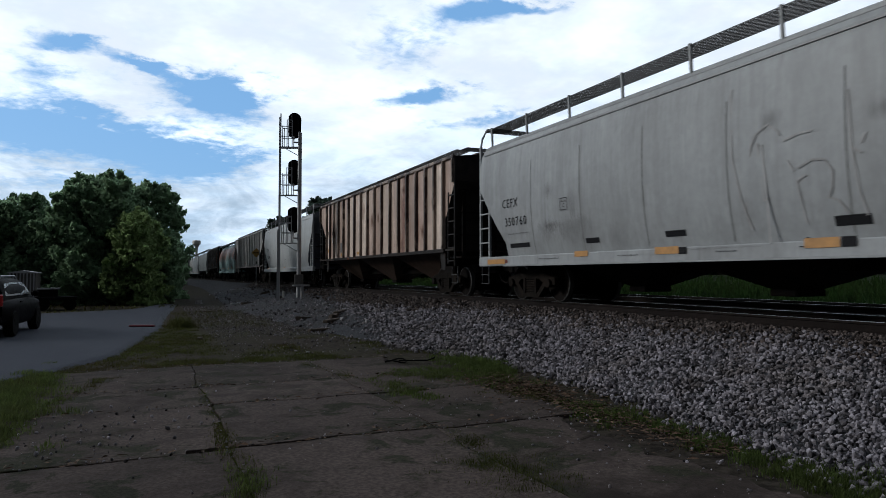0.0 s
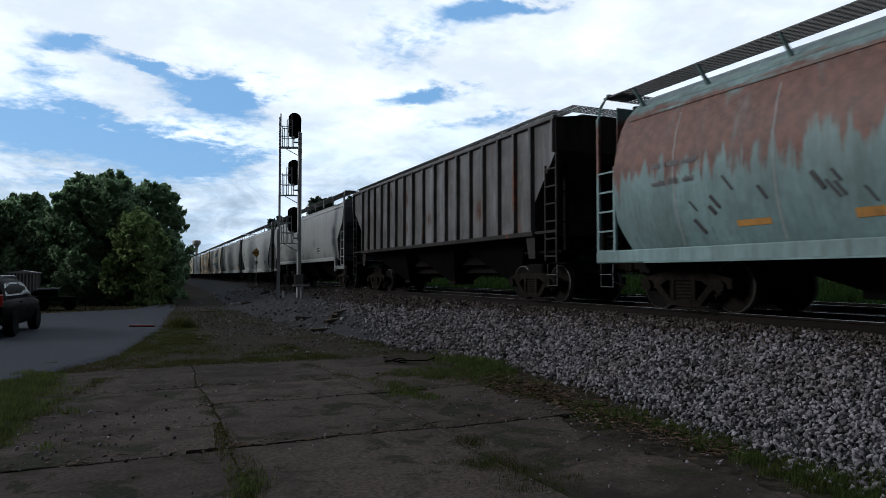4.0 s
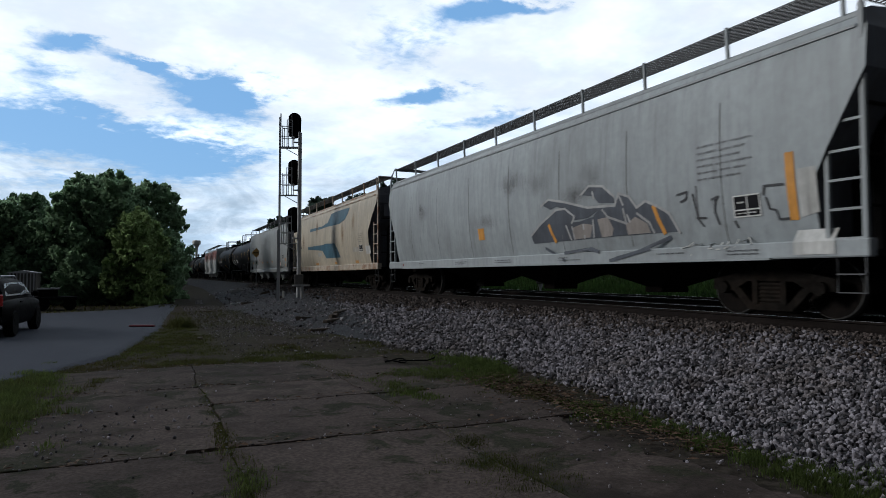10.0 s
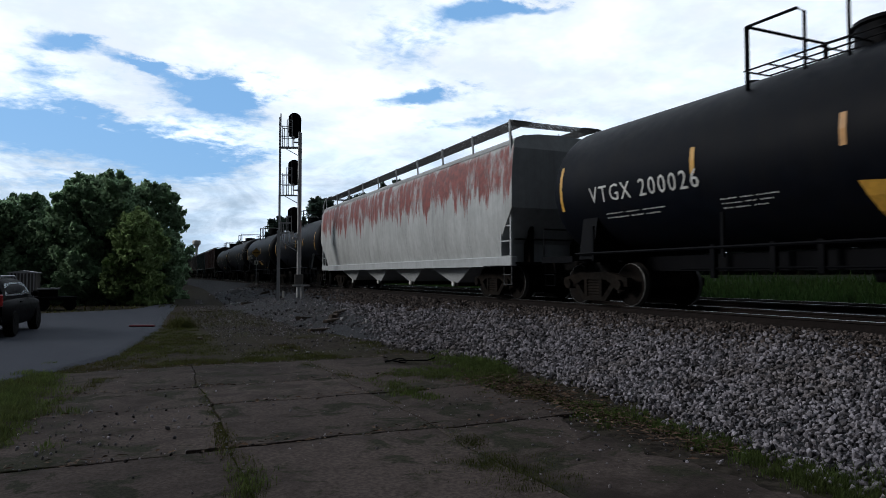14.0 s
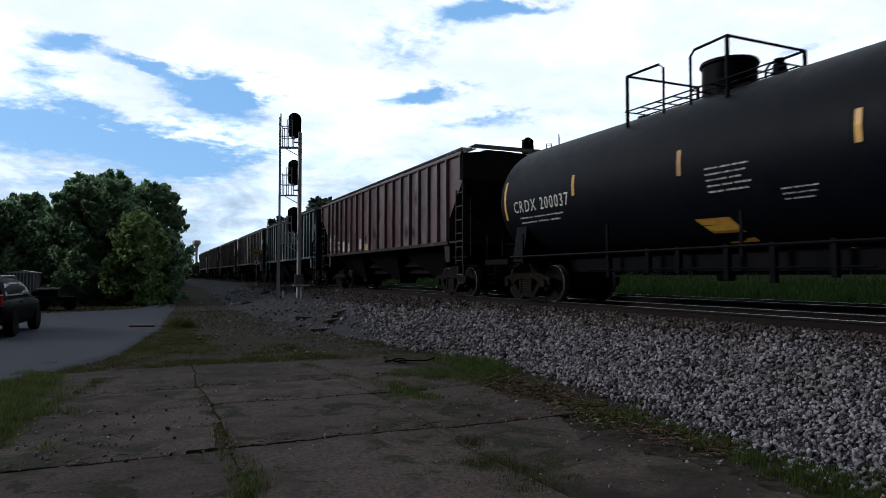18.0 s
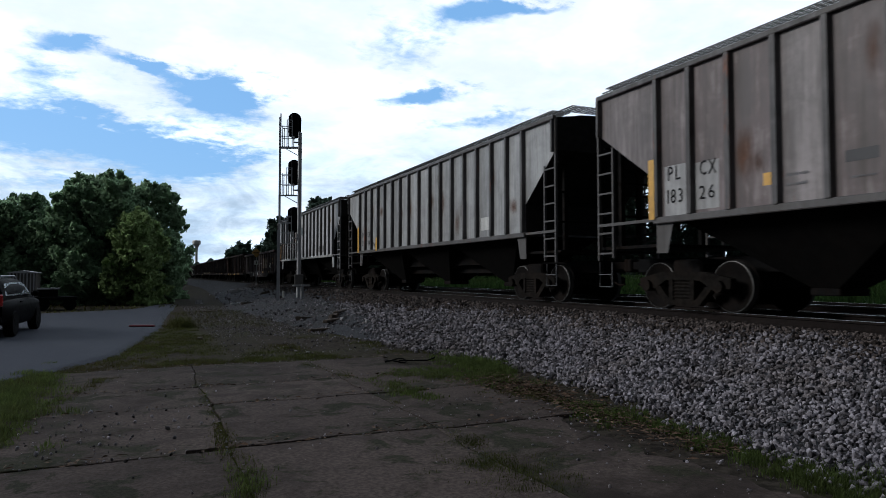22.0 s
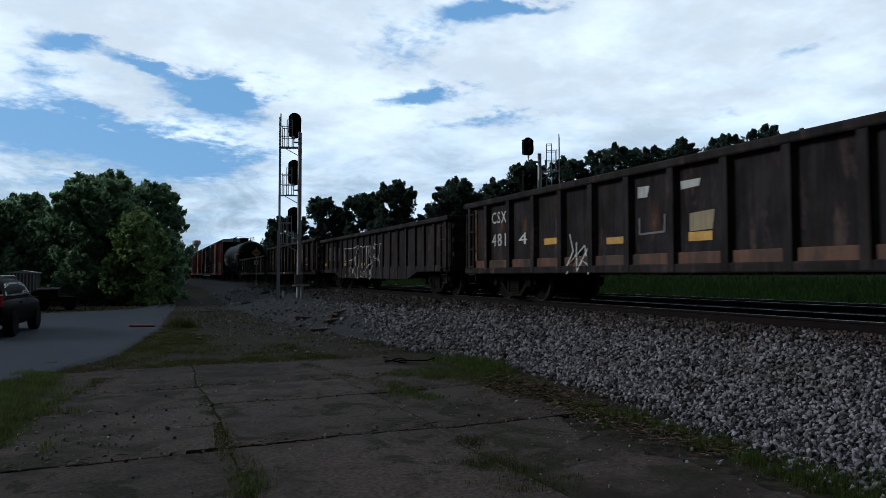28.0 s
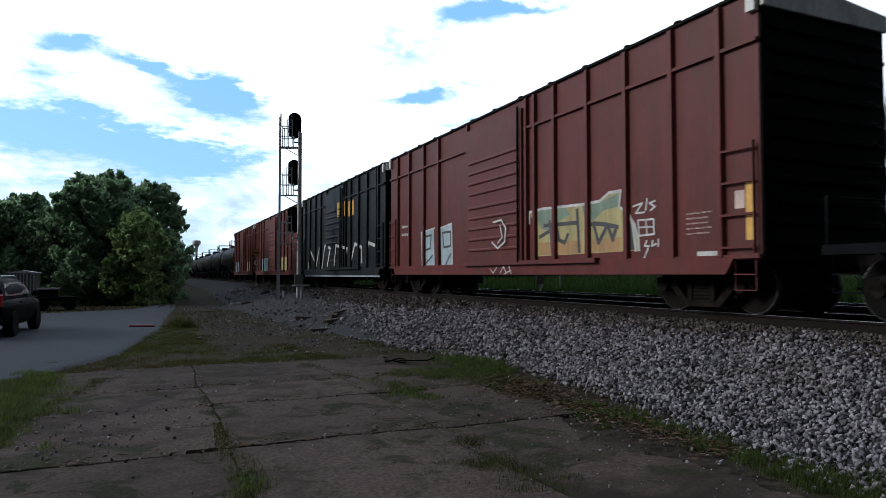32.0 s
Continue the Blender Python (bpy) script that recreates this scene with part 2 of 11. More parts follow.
M_LEAF2 = material("leaf_light", (0.26, 0.36, 0.155), 0.75, 0, 0.2, 1, None, 0, 1, 1, 0, 1, 0.04, island=0.35)
M_LEAF3 = material("leaf_far", (0.06, 0.09, 0.07), 0.7, 0, 0.2, 1, None, 0, 1, 1, 0, 1, 0.1, island=0.4)
for leafy in (M_LEAF, M_LEAF2, M_LEAF3, M_GRASS, M_FRESH, M_FIELD):
    # thin leaves let light through
    lt = leafy.node_tree
    solid, sheen = lt.nodes["Principled BSDF"], lt.nodes.new("ShaderNodeBsdfTranslucent")
    both = lt.nodes.new("ShaderNodeMixShader")
    both.inputs[0].default_value = 0.6
    lt.links.new(solid.inputs["Base Color"].links[0].from_socket, sheen.inputs[0])
    lt.links.new(solid.outputs[0], both.inputs[1])
    lt.links.new(sheen.outputs[0], both.inputs[2])
    lt.links.new(both.outputs[0], lt.nodes["Material Output"].inputs[0])
M_BARK = material("bark", (0.06, 0.045, 0.034), 0.95, 0, 0.4, 8, None, 0, 1, 1, 0.8, 20)
M_GALV = material("galvanised_steel", (0.4, 0.41, 0.425), 0.5, 0.35, 0.12, 12, (0.3, 0.3, 0.3), 0.4, 2, 3, 0.1, 30)
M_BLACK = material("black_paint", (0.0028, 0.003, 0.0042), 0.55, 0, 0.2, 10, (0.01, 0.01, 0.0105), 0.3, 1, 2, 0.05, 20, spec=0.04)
M_TANK = material("black_tank_paint", (0.0024, 0.0036, 0.0072), 0.55, 0, 0.2, 4, (0.006, 0.006, 0.007), 0.6, 0.5, 4, 0.04, 20, 0.07)
M_GLASS = material("signal_lens", (0.03, 0.03, 0.035), 0.15, 0, 0.1, 10)
M_YELLOW = material("yellow_reflector", (0.62, 0.34, 0.05), 0.45, 0, 0.1, 10, GRIME, 0.3, 1.5, 2)
M_ORANGE = material("orange_reflector", (0.46, 0.23, 0.06), 0.5, 0, 0.1, 10, GRIME, 0.4, 1.5, 2)
M_WHITE = material("white_lettering", (0.62, 0.62, 0.6), 0.6, 0, 0.1, 12, GRIME, 0.3, 2, 2)
M_INK = material("black_lettering", (0.009, 0.009, 0.011), 0.7, 0, 0.2, 12, spec=0.15)
M_GRATE = material("grey_grating_steel", (0.075, 0.077, 0.082), 0.6, 0.2, 0.25, 10, (0.03, 0.028, 0.026), 0.4, 1.5, 2)
# black end paint, deepened by the shade that falls on car ends
M_SHADOW = material("end_slope_shade", (0.018, 0.017, 0.017), 0.8, 0, 0.3, 6, (0.05, 0.04, 0.035), 0.5, 0.8, 2, spec=0.1)


class Shape:
    """Collects corners and faces for one mesh."""

    def __init__(self):
        self.v, self.f = [], []

    def add(self, verts, faces):
        n = len(self.v)
        self.v += [tuple(p) for p in verts]
        self.f += [tuple(i + n for i in face) for face in faces]
        return self

    def box(self, x0, x1, y0, y1, z0, z1, bevel=0.0):
        if bevel <= 0:
            vs = [(x, y, z) for x in (x0, x1) for y in (y0, y1) for z in (z0, z1)]
            return self.add(vs, [(0, 1, 3, 2), (4, 6, 7, 5), (0, 4, 5, 1), (2, 3, 7, 6), (0, 2, 6, 4), (1, 5, 7, 3)])
        b = min(bevel, abs(x1 - x0) / 3, abs(y1 - y0) / 3, abs(z1 - z0) / 3)
        ring = lambda z, i: [(x0 + i, y0 + i + b, z), (x0 + i + b, y0 + i, z), (x1 - i - b, y0 + i, z), (x1 - i, y0 + i + b, z),
                             (x1 - i, y1 - i - b, z), (x1 - i - b, y1 - i, z), (x0 + i + b, y1 - i, z), (x0 + i, y1 - i - b, z)]
        return self.loft([ring(z0, b * 0.7), ring(z0 + b, 0), ring(z1 - b, 0), ring(z1, b * 0.7)])

    def loft(self, rings, caps=True):
        n, base = len(rings[0]), len(self.v)
        for ring in rings:
            self.v += [tuple(p) for p in ring]
        for r in range(len(rings) - 1):
            for i in range(n):
                j = (i + 1) % n
                self.f.append((base + r * n + i, base + r * n + j, base + (r + 1) * n + j, base + (r + 1) * n + i))
        if caps:
            self.f.append(tuple(base + i for i in reversed(range(n))))
            self.f.append(tuple(base + (len(rings) - 1) * n + i for i in range(n)))
        return self

    def tube(self, points, r, n=6, caps=True):
        """A round bar through the points."""
        pts = [Vector(p) for p in points]
        rings = []
        for i, p in enumerate(pts):
            d = (pts[min(i + 1, len(pts) - 1)] - pts[max(i - 1, 0)]).normalized()
            a = d.cross(Vector((0, 0, 1)) if abs(d.z) < 0.9 else Vector((0, 1, 0))).normalized()
            b = d.cross(a)
            rr = r[i] if isinstance(r, (list, tuple)) else r
            rings.append([p + (a * math.cos(2 * math.pi * k / n) + b * math.sin(2 * math.pi * k / n)) * rr for k in range(n)])
        return self.loft(rings, caps)

    def lathe(self, axis, centre, profile, n=24, caps=True):
        """profile: (along, radius) pairs round an axis 'x', 'y' or 'z'."""
        rings = []
        for a, r in profile:
            ring = []
            for k in range(n):
                c, s = r * math.cos(2 * math.pi * k / n), r * math.sin(2 * math.pi * k / n)
                o = {"x": (a, c, s), "y": (c, a, s), "z": (c, s, a)}[axis]
                ring.append((centre[0] + o[0], centre[1] + o[1], centre[2] + o[2]))
            rings.append(ring)
        return self.loft(rings, caps)

    def prism(self, poly, axis, a0, a1):
        """poly of pairs in the other two axes, in order."""
        put = {"x": lambda a, p: (a, p[0], p[1]), "y": lambda a, p: (p[0], a, p[1]), "z": lambda a, p: (p[0], p[1], a)}[axis]
        return self.loft([[put(a0, p) for p in poly], [put(a1, p) for p in poly]])

    def mesh(self, name, mat, smooth=None):
        me = bpy.data.meshes.new(name)
        me.from_pydata(self.v, [], self.f)
        me.materials.append(mat)
        if smooth:
            me.polygons.foreach_set("use_smooth", [True] * len(me.polygons))
            me.set_sharp_from_angle(angle=radians(smooth))
        return me


def put(name, mesh, parent=None, at=None, label=""):
    ob = new(name, mesh)
    if parent:
        ob.parent = parent
    if at is not None:
        ob.matrix_basis = at
    if label:
        ob["label"] = label
    return ob


def part(name, shape, mat, parent, label="", smooth=None, at=None):
    return put(name, shape.mesh(name, mat, smooth), parent, at, label)


# letters from the built-in font, kept as flat outlines
def make_glyphs(chars):
    made = {}
    obs = []
    for ch in chars:
        cu = bpy.data.curves.new("glyph", "FONT")
        cu.body, cu.size, cu.resolution_u = ch, 1.0, 2
        obs.append((ch, new("glyph", cu)))
    deps = bpy.context.evaluated_depsgraph_get()
    for ch, ob in obs:
        me = bpy.data.meshes.new_from_object(ob.evaluated_get(deps))
        vs = [(v.co.x, v.co.y) for v in me.vertices]
        fs = [tuple(p.vertices) for p in me.polygons]
        w = max([v[0] for v in vs] or [0.3])
        made[ch] = (vs, fs, w)
        bpy.data.meshes.remove(me)
        cu = ob.data
        bpy.data.objects.remove(ob)
        bpy.data.curves.remove(cu)
    return made


GLYPHS = make_glyphs("ABCDEFGHIJKLMNOPQRSTUVWXYZ0123456789-.")
CAP = 0.69


def text_shape(text, y0, z0, height, face, gap=0.14, wide=1.0, slope=0.0):
    """Letters on a side that looks towards -x: y0 is where they begin, read towards -y. face(y, z) gives x."""
    s, k, x = Shape(), height / CAP, 0.0
    for ch in text:
        if ch == " ":
            x += 0.38 * k * wide
            continue
        vs, fs, w = GLYPHS[ch]
        pts = []
        for gx, gy in vs:
            yy, zz = y0 - x - gx * k * wide, z0 + gy * k
            pts.append((face(yy, zz), yy, zz))
        s.add(pts, fs)
        x += (w + gap) * k * wide
    return s


def patch_shape(points, face, lift=0.0):
    """A painted patch on a side: outline points (y, z), cut across so that it follows the side."""
    bm = bmesh.new()
    bm.faces.new([bm.verts.new((0, y, z)) for y, z in points])
    zs = [p[1] for p in points]
    lo, hi = min(zs), max(zs)
    n = int((hi - lo) / 0.3)
    for i in range(1, n + 1):
        zc = lo + (hi - lo) * i / (n + 1)
        bmesh.ops.bisect_plane(bm, geom=bm.verts[:] + bm.edges[:] + bm.faces[:], plane_co=(0, 0, zc), plane_no=(0, 0, 1))
    s = Shape()
    bm.verts.index_update()
    s.add([(face(v.co.y, v.co.z) - lift, v.co.y, v.co.z) for v in bm.verts], [tuple(v.index for v in f.verts) for f in bm.faces])
    bm.free()
    return s


def stroke_shape(points, width, face, fine=False):
    """A painted line of some width along points (y, z)."""
    s = Shape()
    for (ya, za), (yb, zb) in zip(points, points[1:]):
        d = Vector((yb - ya, zb - za))
        if d.length < 1e-6:
            continue
        d.normalize()
        nx, nz = -d.y * width / 2, d.x * width / 2
        e = d * width * 0.3
        quad = [(ya - e.x + nx, za - e.y + nz), (yb + e.x + nx, zb + e.y + nz), (yb + e.x - nx, zb + e.y - nz), (ya - e.x - nx, za - e.y - nz)]
        n = max(1, round(math.dist((ya, za), (yb, zb)) / 0.05)) if fine else 1
        for k in range(n):
            mix = lambda p, q, t: (p[0] + (q[0] - p[0]) * t, p[1] + (q[1] - p[1]) * t)
            cell = [mix(quad[0], quad[1], k / n), mix(quad[0], quad[1], (k + 1) / n), mix(quad[3], quad[2], (k + 1) / n), mix(quad[3], quad[2], k / n)]
            s.add([(face(y, z), y, z) for y, z in cell], [(0, 1, 2, 3)])
    return s


# ---- ground ----
def curve1(table, t):
    for (a, b), (c, d) in zip(table, table[1:]):
        if t <= c:
            return b + (d - b) * max(0, min(1, (t - a) / (c - a)))
    return table[-1][1]


TOE = [(-40, 5.2), (3.4, 5.25), (5, 5.5), (7, 5.95), (10, 6.3), (12, 6.1), (14, 5.6), (17, 5.0), (22, 4.4), (34, 3.6), (50, 4.6), (90, 6.4)]
STONE_EDGE = [(15, 5.3), (19, 6.1), (24, 6.8), (31, 7.5), (60, 8.0)]
FARSIDE = [(16.4, 0.84), (19.5, 0.42), (26, 0.75), (50, 1.62), (90, 1.75), (1500, 1.75)]


def land(x, y):
    """Height of the land."""
    toe = curve1(TOE, y)
    if x < toe:
        return 0.012 + 0.022 * noise.noise((x * 0.7, y * 0.7, 0)) + 0.016 * noise.noise((x * 2.6, y * 2.6, 3)) if -4 < x and -4 < y < 40 else 0
    if x < 8.6:
        t = (x - toe) / (8.6 - toe)
        return 0.84 * t ** 0.9
    if x < 16.4:
        return 0.84
    return curve1(FARSIDE, x)


def sheet(xs, ys, height):
    s = Shape()
    n = len(ys)
    s.v = [(x, y, height(x, y)) for x in xs for y in ys]
    s.f = [(i * n + j, (i + 1) * n + j, (i + 1) * n + j + 1, i * n + j + 1) for i in range(len(xs) - 1) for j in range(n - 1)]
    return s


def steps(*spans):
    out = []
    for a, b, d in spans:
        k = max(1, round((b - a) / d))
        out += [a + (b - a) * i / k for i in range(k)]
    return out + [spans[-1][1]]


ground = tagged(part("ground", sheet(steps((-2500, -60, 600), (-60, -8, 6), (-8, -2, 0.5), (-2, 6.4, 0.14), (6.4, 9, 0.5), (9, 20, 1.0), (20, 90, 5), (90, 2500, 600)),
                                     steps((-2500, -60, 600), (-60, -4, 8), (-4, 2, 0.5), (2, 15, 0.16), (15, 40, 0.5), (40, 120, 4), (120, 2500, 500)), lambda x, y: land(x, y) - 0.012), M_SOIL, None, smooth=60),
                "bare brown soil with thin grass reaching the horizon", "ground", kind="structure")


def ballast_rows(a, b, d, ys):
    s = Shape()
    for y in ys:
        toe = curve1(TOE, y)
        for i in range(15):
            x = toe + (8.6 - toe) * i / 14 if i < 15 else 0
            s.v.append((x, y, land(x, y) + 0.012 + (0.03 * noise.noise((x * 3, y * 3, 2)) if i < 14 else 0)))
        for x in (9.2, 12, 14.5, 16.4, 17.2):
            s.v.append((x, y, min(0.84, land(x, y)) + 0.012))
    n = 20
    s.f = [(i * n + j, i * n + j + 1, (i + 1) * n + j + 1, (i + 1) * n + j) for i in range(len(ys) - 1) for j in range(n - 1)]
    return s


ballast_bed = tagged(part("ballast_bed", ballast_rows(0, 0, 0, steps((-760, -40, 60), (-40, -4, 3), (-4, 40, 0.4), (40, 120, 4), (120, 1000, 60))), M_BED, None, smooth=60),
                     "grey crushed-stone bank under the railway tracks", "ballast", kind="structure")

rng = np.random.default_rng(7)


def stones(name, spots, sizes, mat, label, category):
    """Many small angular stones in one mesh."""
    n = len(spots)
    g = (1 + 5 ** 0.5) / 2
    base = np.array([(-1, g, 0), (1, g, 0), (-1, -g, 0), (1, -g, 0), (0, -1, g), (0, 1, g), (0, -1, -g), (0, 1, -g), (g, 0, -1), (g, 0, 1), (-g, 0, -1), (-g, 0, 1)], float) * 0.47
    tris = np.array([(0, 11, 5), (0, 5, 1), (0, 1, 7), (0, 7, 10), (0, 10, 11), (1, 5, 9), (5, 11, 4), (11, 10, 2), (10, 7, 6), (7, 1, 8), (3, 9, 4), (3, 4, 2), (3, 2, 6), (3, 6, 8), (3, 8, 9), (4, 9, 5), (2, 4, 11), (6, 2, 10), (8, 6, 7), (9, 8, 1)])
    v = base[None] * rng.uniform(0.6, 1.15, (n, 12, 1))
    v *= rng.uniform(0.55, 1.35, (n, 1, 3)) * np.array([1.05, 1.05, 0.85])
    q = rng.normal(size=(n, 4))
    q /= np.linalg.norm(q, axis=1)[:, None]
    w, x, y, z = q.T
    r = np.stack([np.stack([1 - 2 * (y * y + z * z), 2 * (x * y - z * w), 2 * (x * z + y * w)], 1), np.stack([2 * (x * y + z * w), 1 - 2 * (x * x + z * z), 2 * (y * z - x * w)], 1),
                  np.stack([2 * (x * z - y * w), 2 * (y * z + x * w), 1 - 2 * (x * x + y * y)], 1)], 1)
    v = np.einsum("nij,nkj->nki", r, v) * np.asarray(sizes)[:, None, None] + np.asarray(spots)[:, None, :]
    me = bpy.data.meshes.new(name)
    f = (tris[None] + 12 * np.arange(n)[:, None, None]).reshape(-1, 3)
    me.vertices.add(12 * n)
    me.vertices.foreach_set("co", v.reshape(-1))
    me.loops.add(60 * n)
    me.loops.foreach_set("vertex_index", f.reshape(-1).astype(np.int32))
    me.polygons.add(20 * n)
    me.polygons.foreach_set("loop_start", np.arange(0, 60 * n, 3, dtype=np.int32))
    me.update(calc_edges=True)
    me.materials.append(mat)
    me.shade_flat()
    return tagged(put(name, me), label, category, kind="stuff")


def ballast_stones():
    clean, oily = [], []
    for y0, y1, per, size in ((0.5, 6, 800, 0.03), (6, 11, 680, 0.0325), (11, 17, 400, 0.04), (17, 28, 190, 0.048), (28, 60, 40, 0.06)):
        area = (y1 - y0) * 3.9
        for _ in range(int(area * per)):
            y = rng.uniform(y0, y1)
            toe = curve1(TOE, y)
            x = rng.uniform(toe - 0.5, 9.0)
            if y > 15 and x < curve1(STONE_EDGE, y) + rng.normal() * 0.25 and rng.random() < 0.93:
                continue
            if x < toe and rng.random() > 0.5 - (toe - x) * 1.1:
                continue
            s = size * rng.uniform(0.6, 1.4)
            z = land(x, y) + 0.012 + s * rng.uniform(-0.1, 0.75)
            (oily if x > max(6.9, 8.1 - 0.12 * max(0.0, y - 15)) + 0.5 * noise.noise((x, y * 0.7, 4)) + rng.normal() * 0.22 else clean).append((x, y, z, s))
    for spots, mat, label in ((clean, M_STONE, "loose grey and white crushed ballast stones on the bank"), (oily, M_OILY, "dark dusty ballast stones beside the rails")):
        stones("ballast_stones", [p[:3] for p in spots], [p[3] for p in spots], mat, label, "ballast stones")


ballast_stones()


# ---- tracks ----
def track(name, cx, label):
    thing = tagged(new(name), label, "railway track", kind="structure")
    prof = [(-0.07, 0), (0.07, 0), (0.07, 0.012), (0.012, 0.03), (0.012, 0.125), (0.034, 0.135), (0.034, 0.168), (-0.034, 0.168), (-0.034, 0.135), (-0.012, 0.125), (-0.012, 0.03), (-0.07, 0.012)]
    for side in (-1, 1):
        rail = part("rail", Shape().prism([(cx + side * 0.752 + p[0], RAIL_Z - 0.172 + p[1]) for p in prof], "y", -760, 1000), M_RAIL, thing)
        part("railhead", Shape().box(cx + side * 0.752 - 0.03, cx + side * 0.752 + 0.03, -760, 1000, RAIL_Z - 0.0045, RAIL_Z), M_RAILHEAD, rail, "bright worn top of the rail")
    tie = Shape().box(-1.3, 1.3, -0.11, 0.11, -0.16, 0.0, 0.015).mesh("tie", M_TIE)
    plate = Shape().box(-0.17, 0.17, -0.09, 0.09, 0, 0.018).mesh("tie_plate", M_RAIL)
    y, i = 1.0, 0
    while y < 70:
        t = put("tie", tie, thing, pose(cx + 0.03 * math.sin(i * 2.3), y, RAIL_Z - 0.187, 0, 0, 0.8 * math.sin(i * 1.7)))
        if y < 24:
            for side in (-1, 1):
                put("tie_plate", plate, t, pose(side * 0.752, 0, 0))
        y += 0.53
        i += 1
    far = Shape()
    while y < 400:
        far.box(cx - 1.3, cx + 1.3, y - 0.11, y + 0.11, RAIL_Z - 0.34, RAIL_Z - 0.187)
        y += 0.53
    tagged(part("far_ties", far, M_TIE, thing), kind="stuff")
    return thing


track("track_near", TRACK_X, "rusty steel rails with polished tops on dark wooden ties")
track("track_far", TRACK2_X, "second line of rusty rails with bright tops on wooden ties")


# ---- rolling stock ----
WHEEL_R = 0.457
WHEELSETS = []


def truck_meshes():
    side = Shape()
    for sx in (-1, 1):
        x0, x1 = sx * 1.0 - 0.07, sx * 1.0 + 0.07
        side.prism([(-1.12, 0.42), (-1.12, 0.60), (-0.5, 0.72), (0.5, 0.72), (1.12, 0.60), (1.12, 0.42), (0.72, 0.40), (0.42, 0.56), (-0.42, 0.56), (-0.72, 0.40)], "x", x0, x1)
        side.prism([(-0.72, 0.42), (-0.58, 0.46), (-0.34, 0.22), (0.34, 0.22), (0.58, 0.46), (0.72, 0.42), (0.40, 0.10), (-0.40, 0.10)], "x", x0, x1)
        for k in (-0.26, 0.26):
            side.box(x0 - 0.02, x1 + 0.02, k - 0.05, k + 0.05, 0.2, 0.58)
        for k in (-0.89, 0.89):
            side.lathe("x", (0, k, WHEEL_R), [(x0 - 0.07 * (sx < 0), 0.11), (x1 + 0.07 * (sx > 0), 0.11)], 10)
    side.box(-1.0, 1.0, -0.2, 0.2, 0.45, 0.7)
    rings = []
    for z in range(11):
        w = 0.21 if z % 2 else 0.185
        d = 0.075 if z % 2 else 0.055
        rings.append([(-d, -w, 0.22 + z * 0.032), (d, -w, 0.22 + z * 0.032), (d, w, 0.22 + z * 0.032), (-d, w, 0.22 + z * 0.032)])
    spring = Shape().loft(rings)
    wheel = Shape()
    for sx in (-1, 1):
        c = sx * 0.72
        prof = [(-0.09, 0.1), (-0.05, 0.13), (-0.03, 0.30), (-0.065, 0.37), (-0.065, 0.438), (-0.06, 0.452), (0.05, 0.457), (0.068, 0.487), (0.085, 0.48), (0.075, 0.38), (0.03, 0.31), (0.04, 0.13), (0.1, 0.1)]
        wheel.lathe("x", (c, 0, 0), prof if sx < 0 else [(-a, r) for a, r in reversed(prof)], 28)
    wheel.lathe("x", (0, 0, 0), [(-1.1, 0.075), (1.1, 0.075)], 10)
    wm = wheel.mesh("wheelset", M_WHEEL, 40)
    wm.materials.append(M_TREAD)
    for base, ring in ((0, 4), (0, 5), (338, 7), (338, 6)):
        for k in range(28):
            wm.polygons[base + ring * 28 + k].material_index = 1
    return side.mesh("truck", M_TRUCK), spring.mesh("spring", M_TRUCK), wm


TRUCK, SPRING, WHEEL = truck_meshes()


# plain blocks for brake gear, added to hide the grass between the wheels
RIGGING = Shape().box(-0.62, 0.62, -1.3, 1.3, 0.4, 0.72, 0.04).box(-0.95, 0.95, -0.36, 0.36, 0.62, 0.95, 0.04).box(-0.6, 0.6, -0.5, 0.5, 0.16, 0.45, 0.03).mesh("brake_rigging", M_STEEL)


def add_trucks(car, half, inset):
    for s in (-1, 1):
        t = put("truck", TRUCK, car, pose(0, s * (half - inset), 0), "cast steel bogie with dusty side frames")
        put("brake_rigging", RIGGING, t)
        for sx in (-1, 1):
            put("spring", SPRING, t, pose(sx * 1.0, 0, 0))
        for k in (-0.89, 0.89):
            w = put("wheelset", WHEEL, t, pose(0, k, WHEEL_R))
            WHEELSETS.append((w, car))


COUPLER = Shape().box(-0.07, 0.07, -0.75, -0.1, 0.78, 0.96, 0.02).box(-0.13, 0.13, -0.13, 0.02, 0.72, 1.02, 0.03).tube([(0.12, -0.7, 0.75), (0.2, -0.4, 0.5), (0.22, -0.1, 0.42), (0.2, 0.0, 0.45)], 0.025, 6).mesh("coupler", M_STEEL)


def add_couplers(car, half):
    put("coupler", COUPLER, car, pose(0, half, 0))
    put("coupler", COUPLER, car, pose(0, -half, 0, 0, 0, 180))


LADDERS = {}


def ladder(car, x, ya, yb, z0, z1, n, mat, tall_b=None, stile=0.03):
    """A ladder flat on the side at x, with posts at ya and yb; tall_b: the second post's top."""
    s = Shape()
    s.box(x - 0.03, x + 0.03, ya - stile, ya + stile, z0, z1)
    s.box(x - 0.03, x + 0.03, yb - stile * 1.15, yb + stile * 1.15, z0 - 0.05, tall_b or z1)
    lad = part("ladder", s, mat, car)
    w = round(abs(yb - ya), 2)
    key = (w, mat.name)
    if key not in LADDERS:
        LADDERS[key] = Shape().box(-0.02, 0.02, -w / 2, w / 2, -0.018, 0.018).mesh("rung", mat)
    for i in range(n):
        put("rung", LADDERS[key], lad, pose(x - 0.012, (ya + yb) / 2, z0 + 0.1 + (z1 - z0 - 0.2) * i / (n - 1)))
    return lad


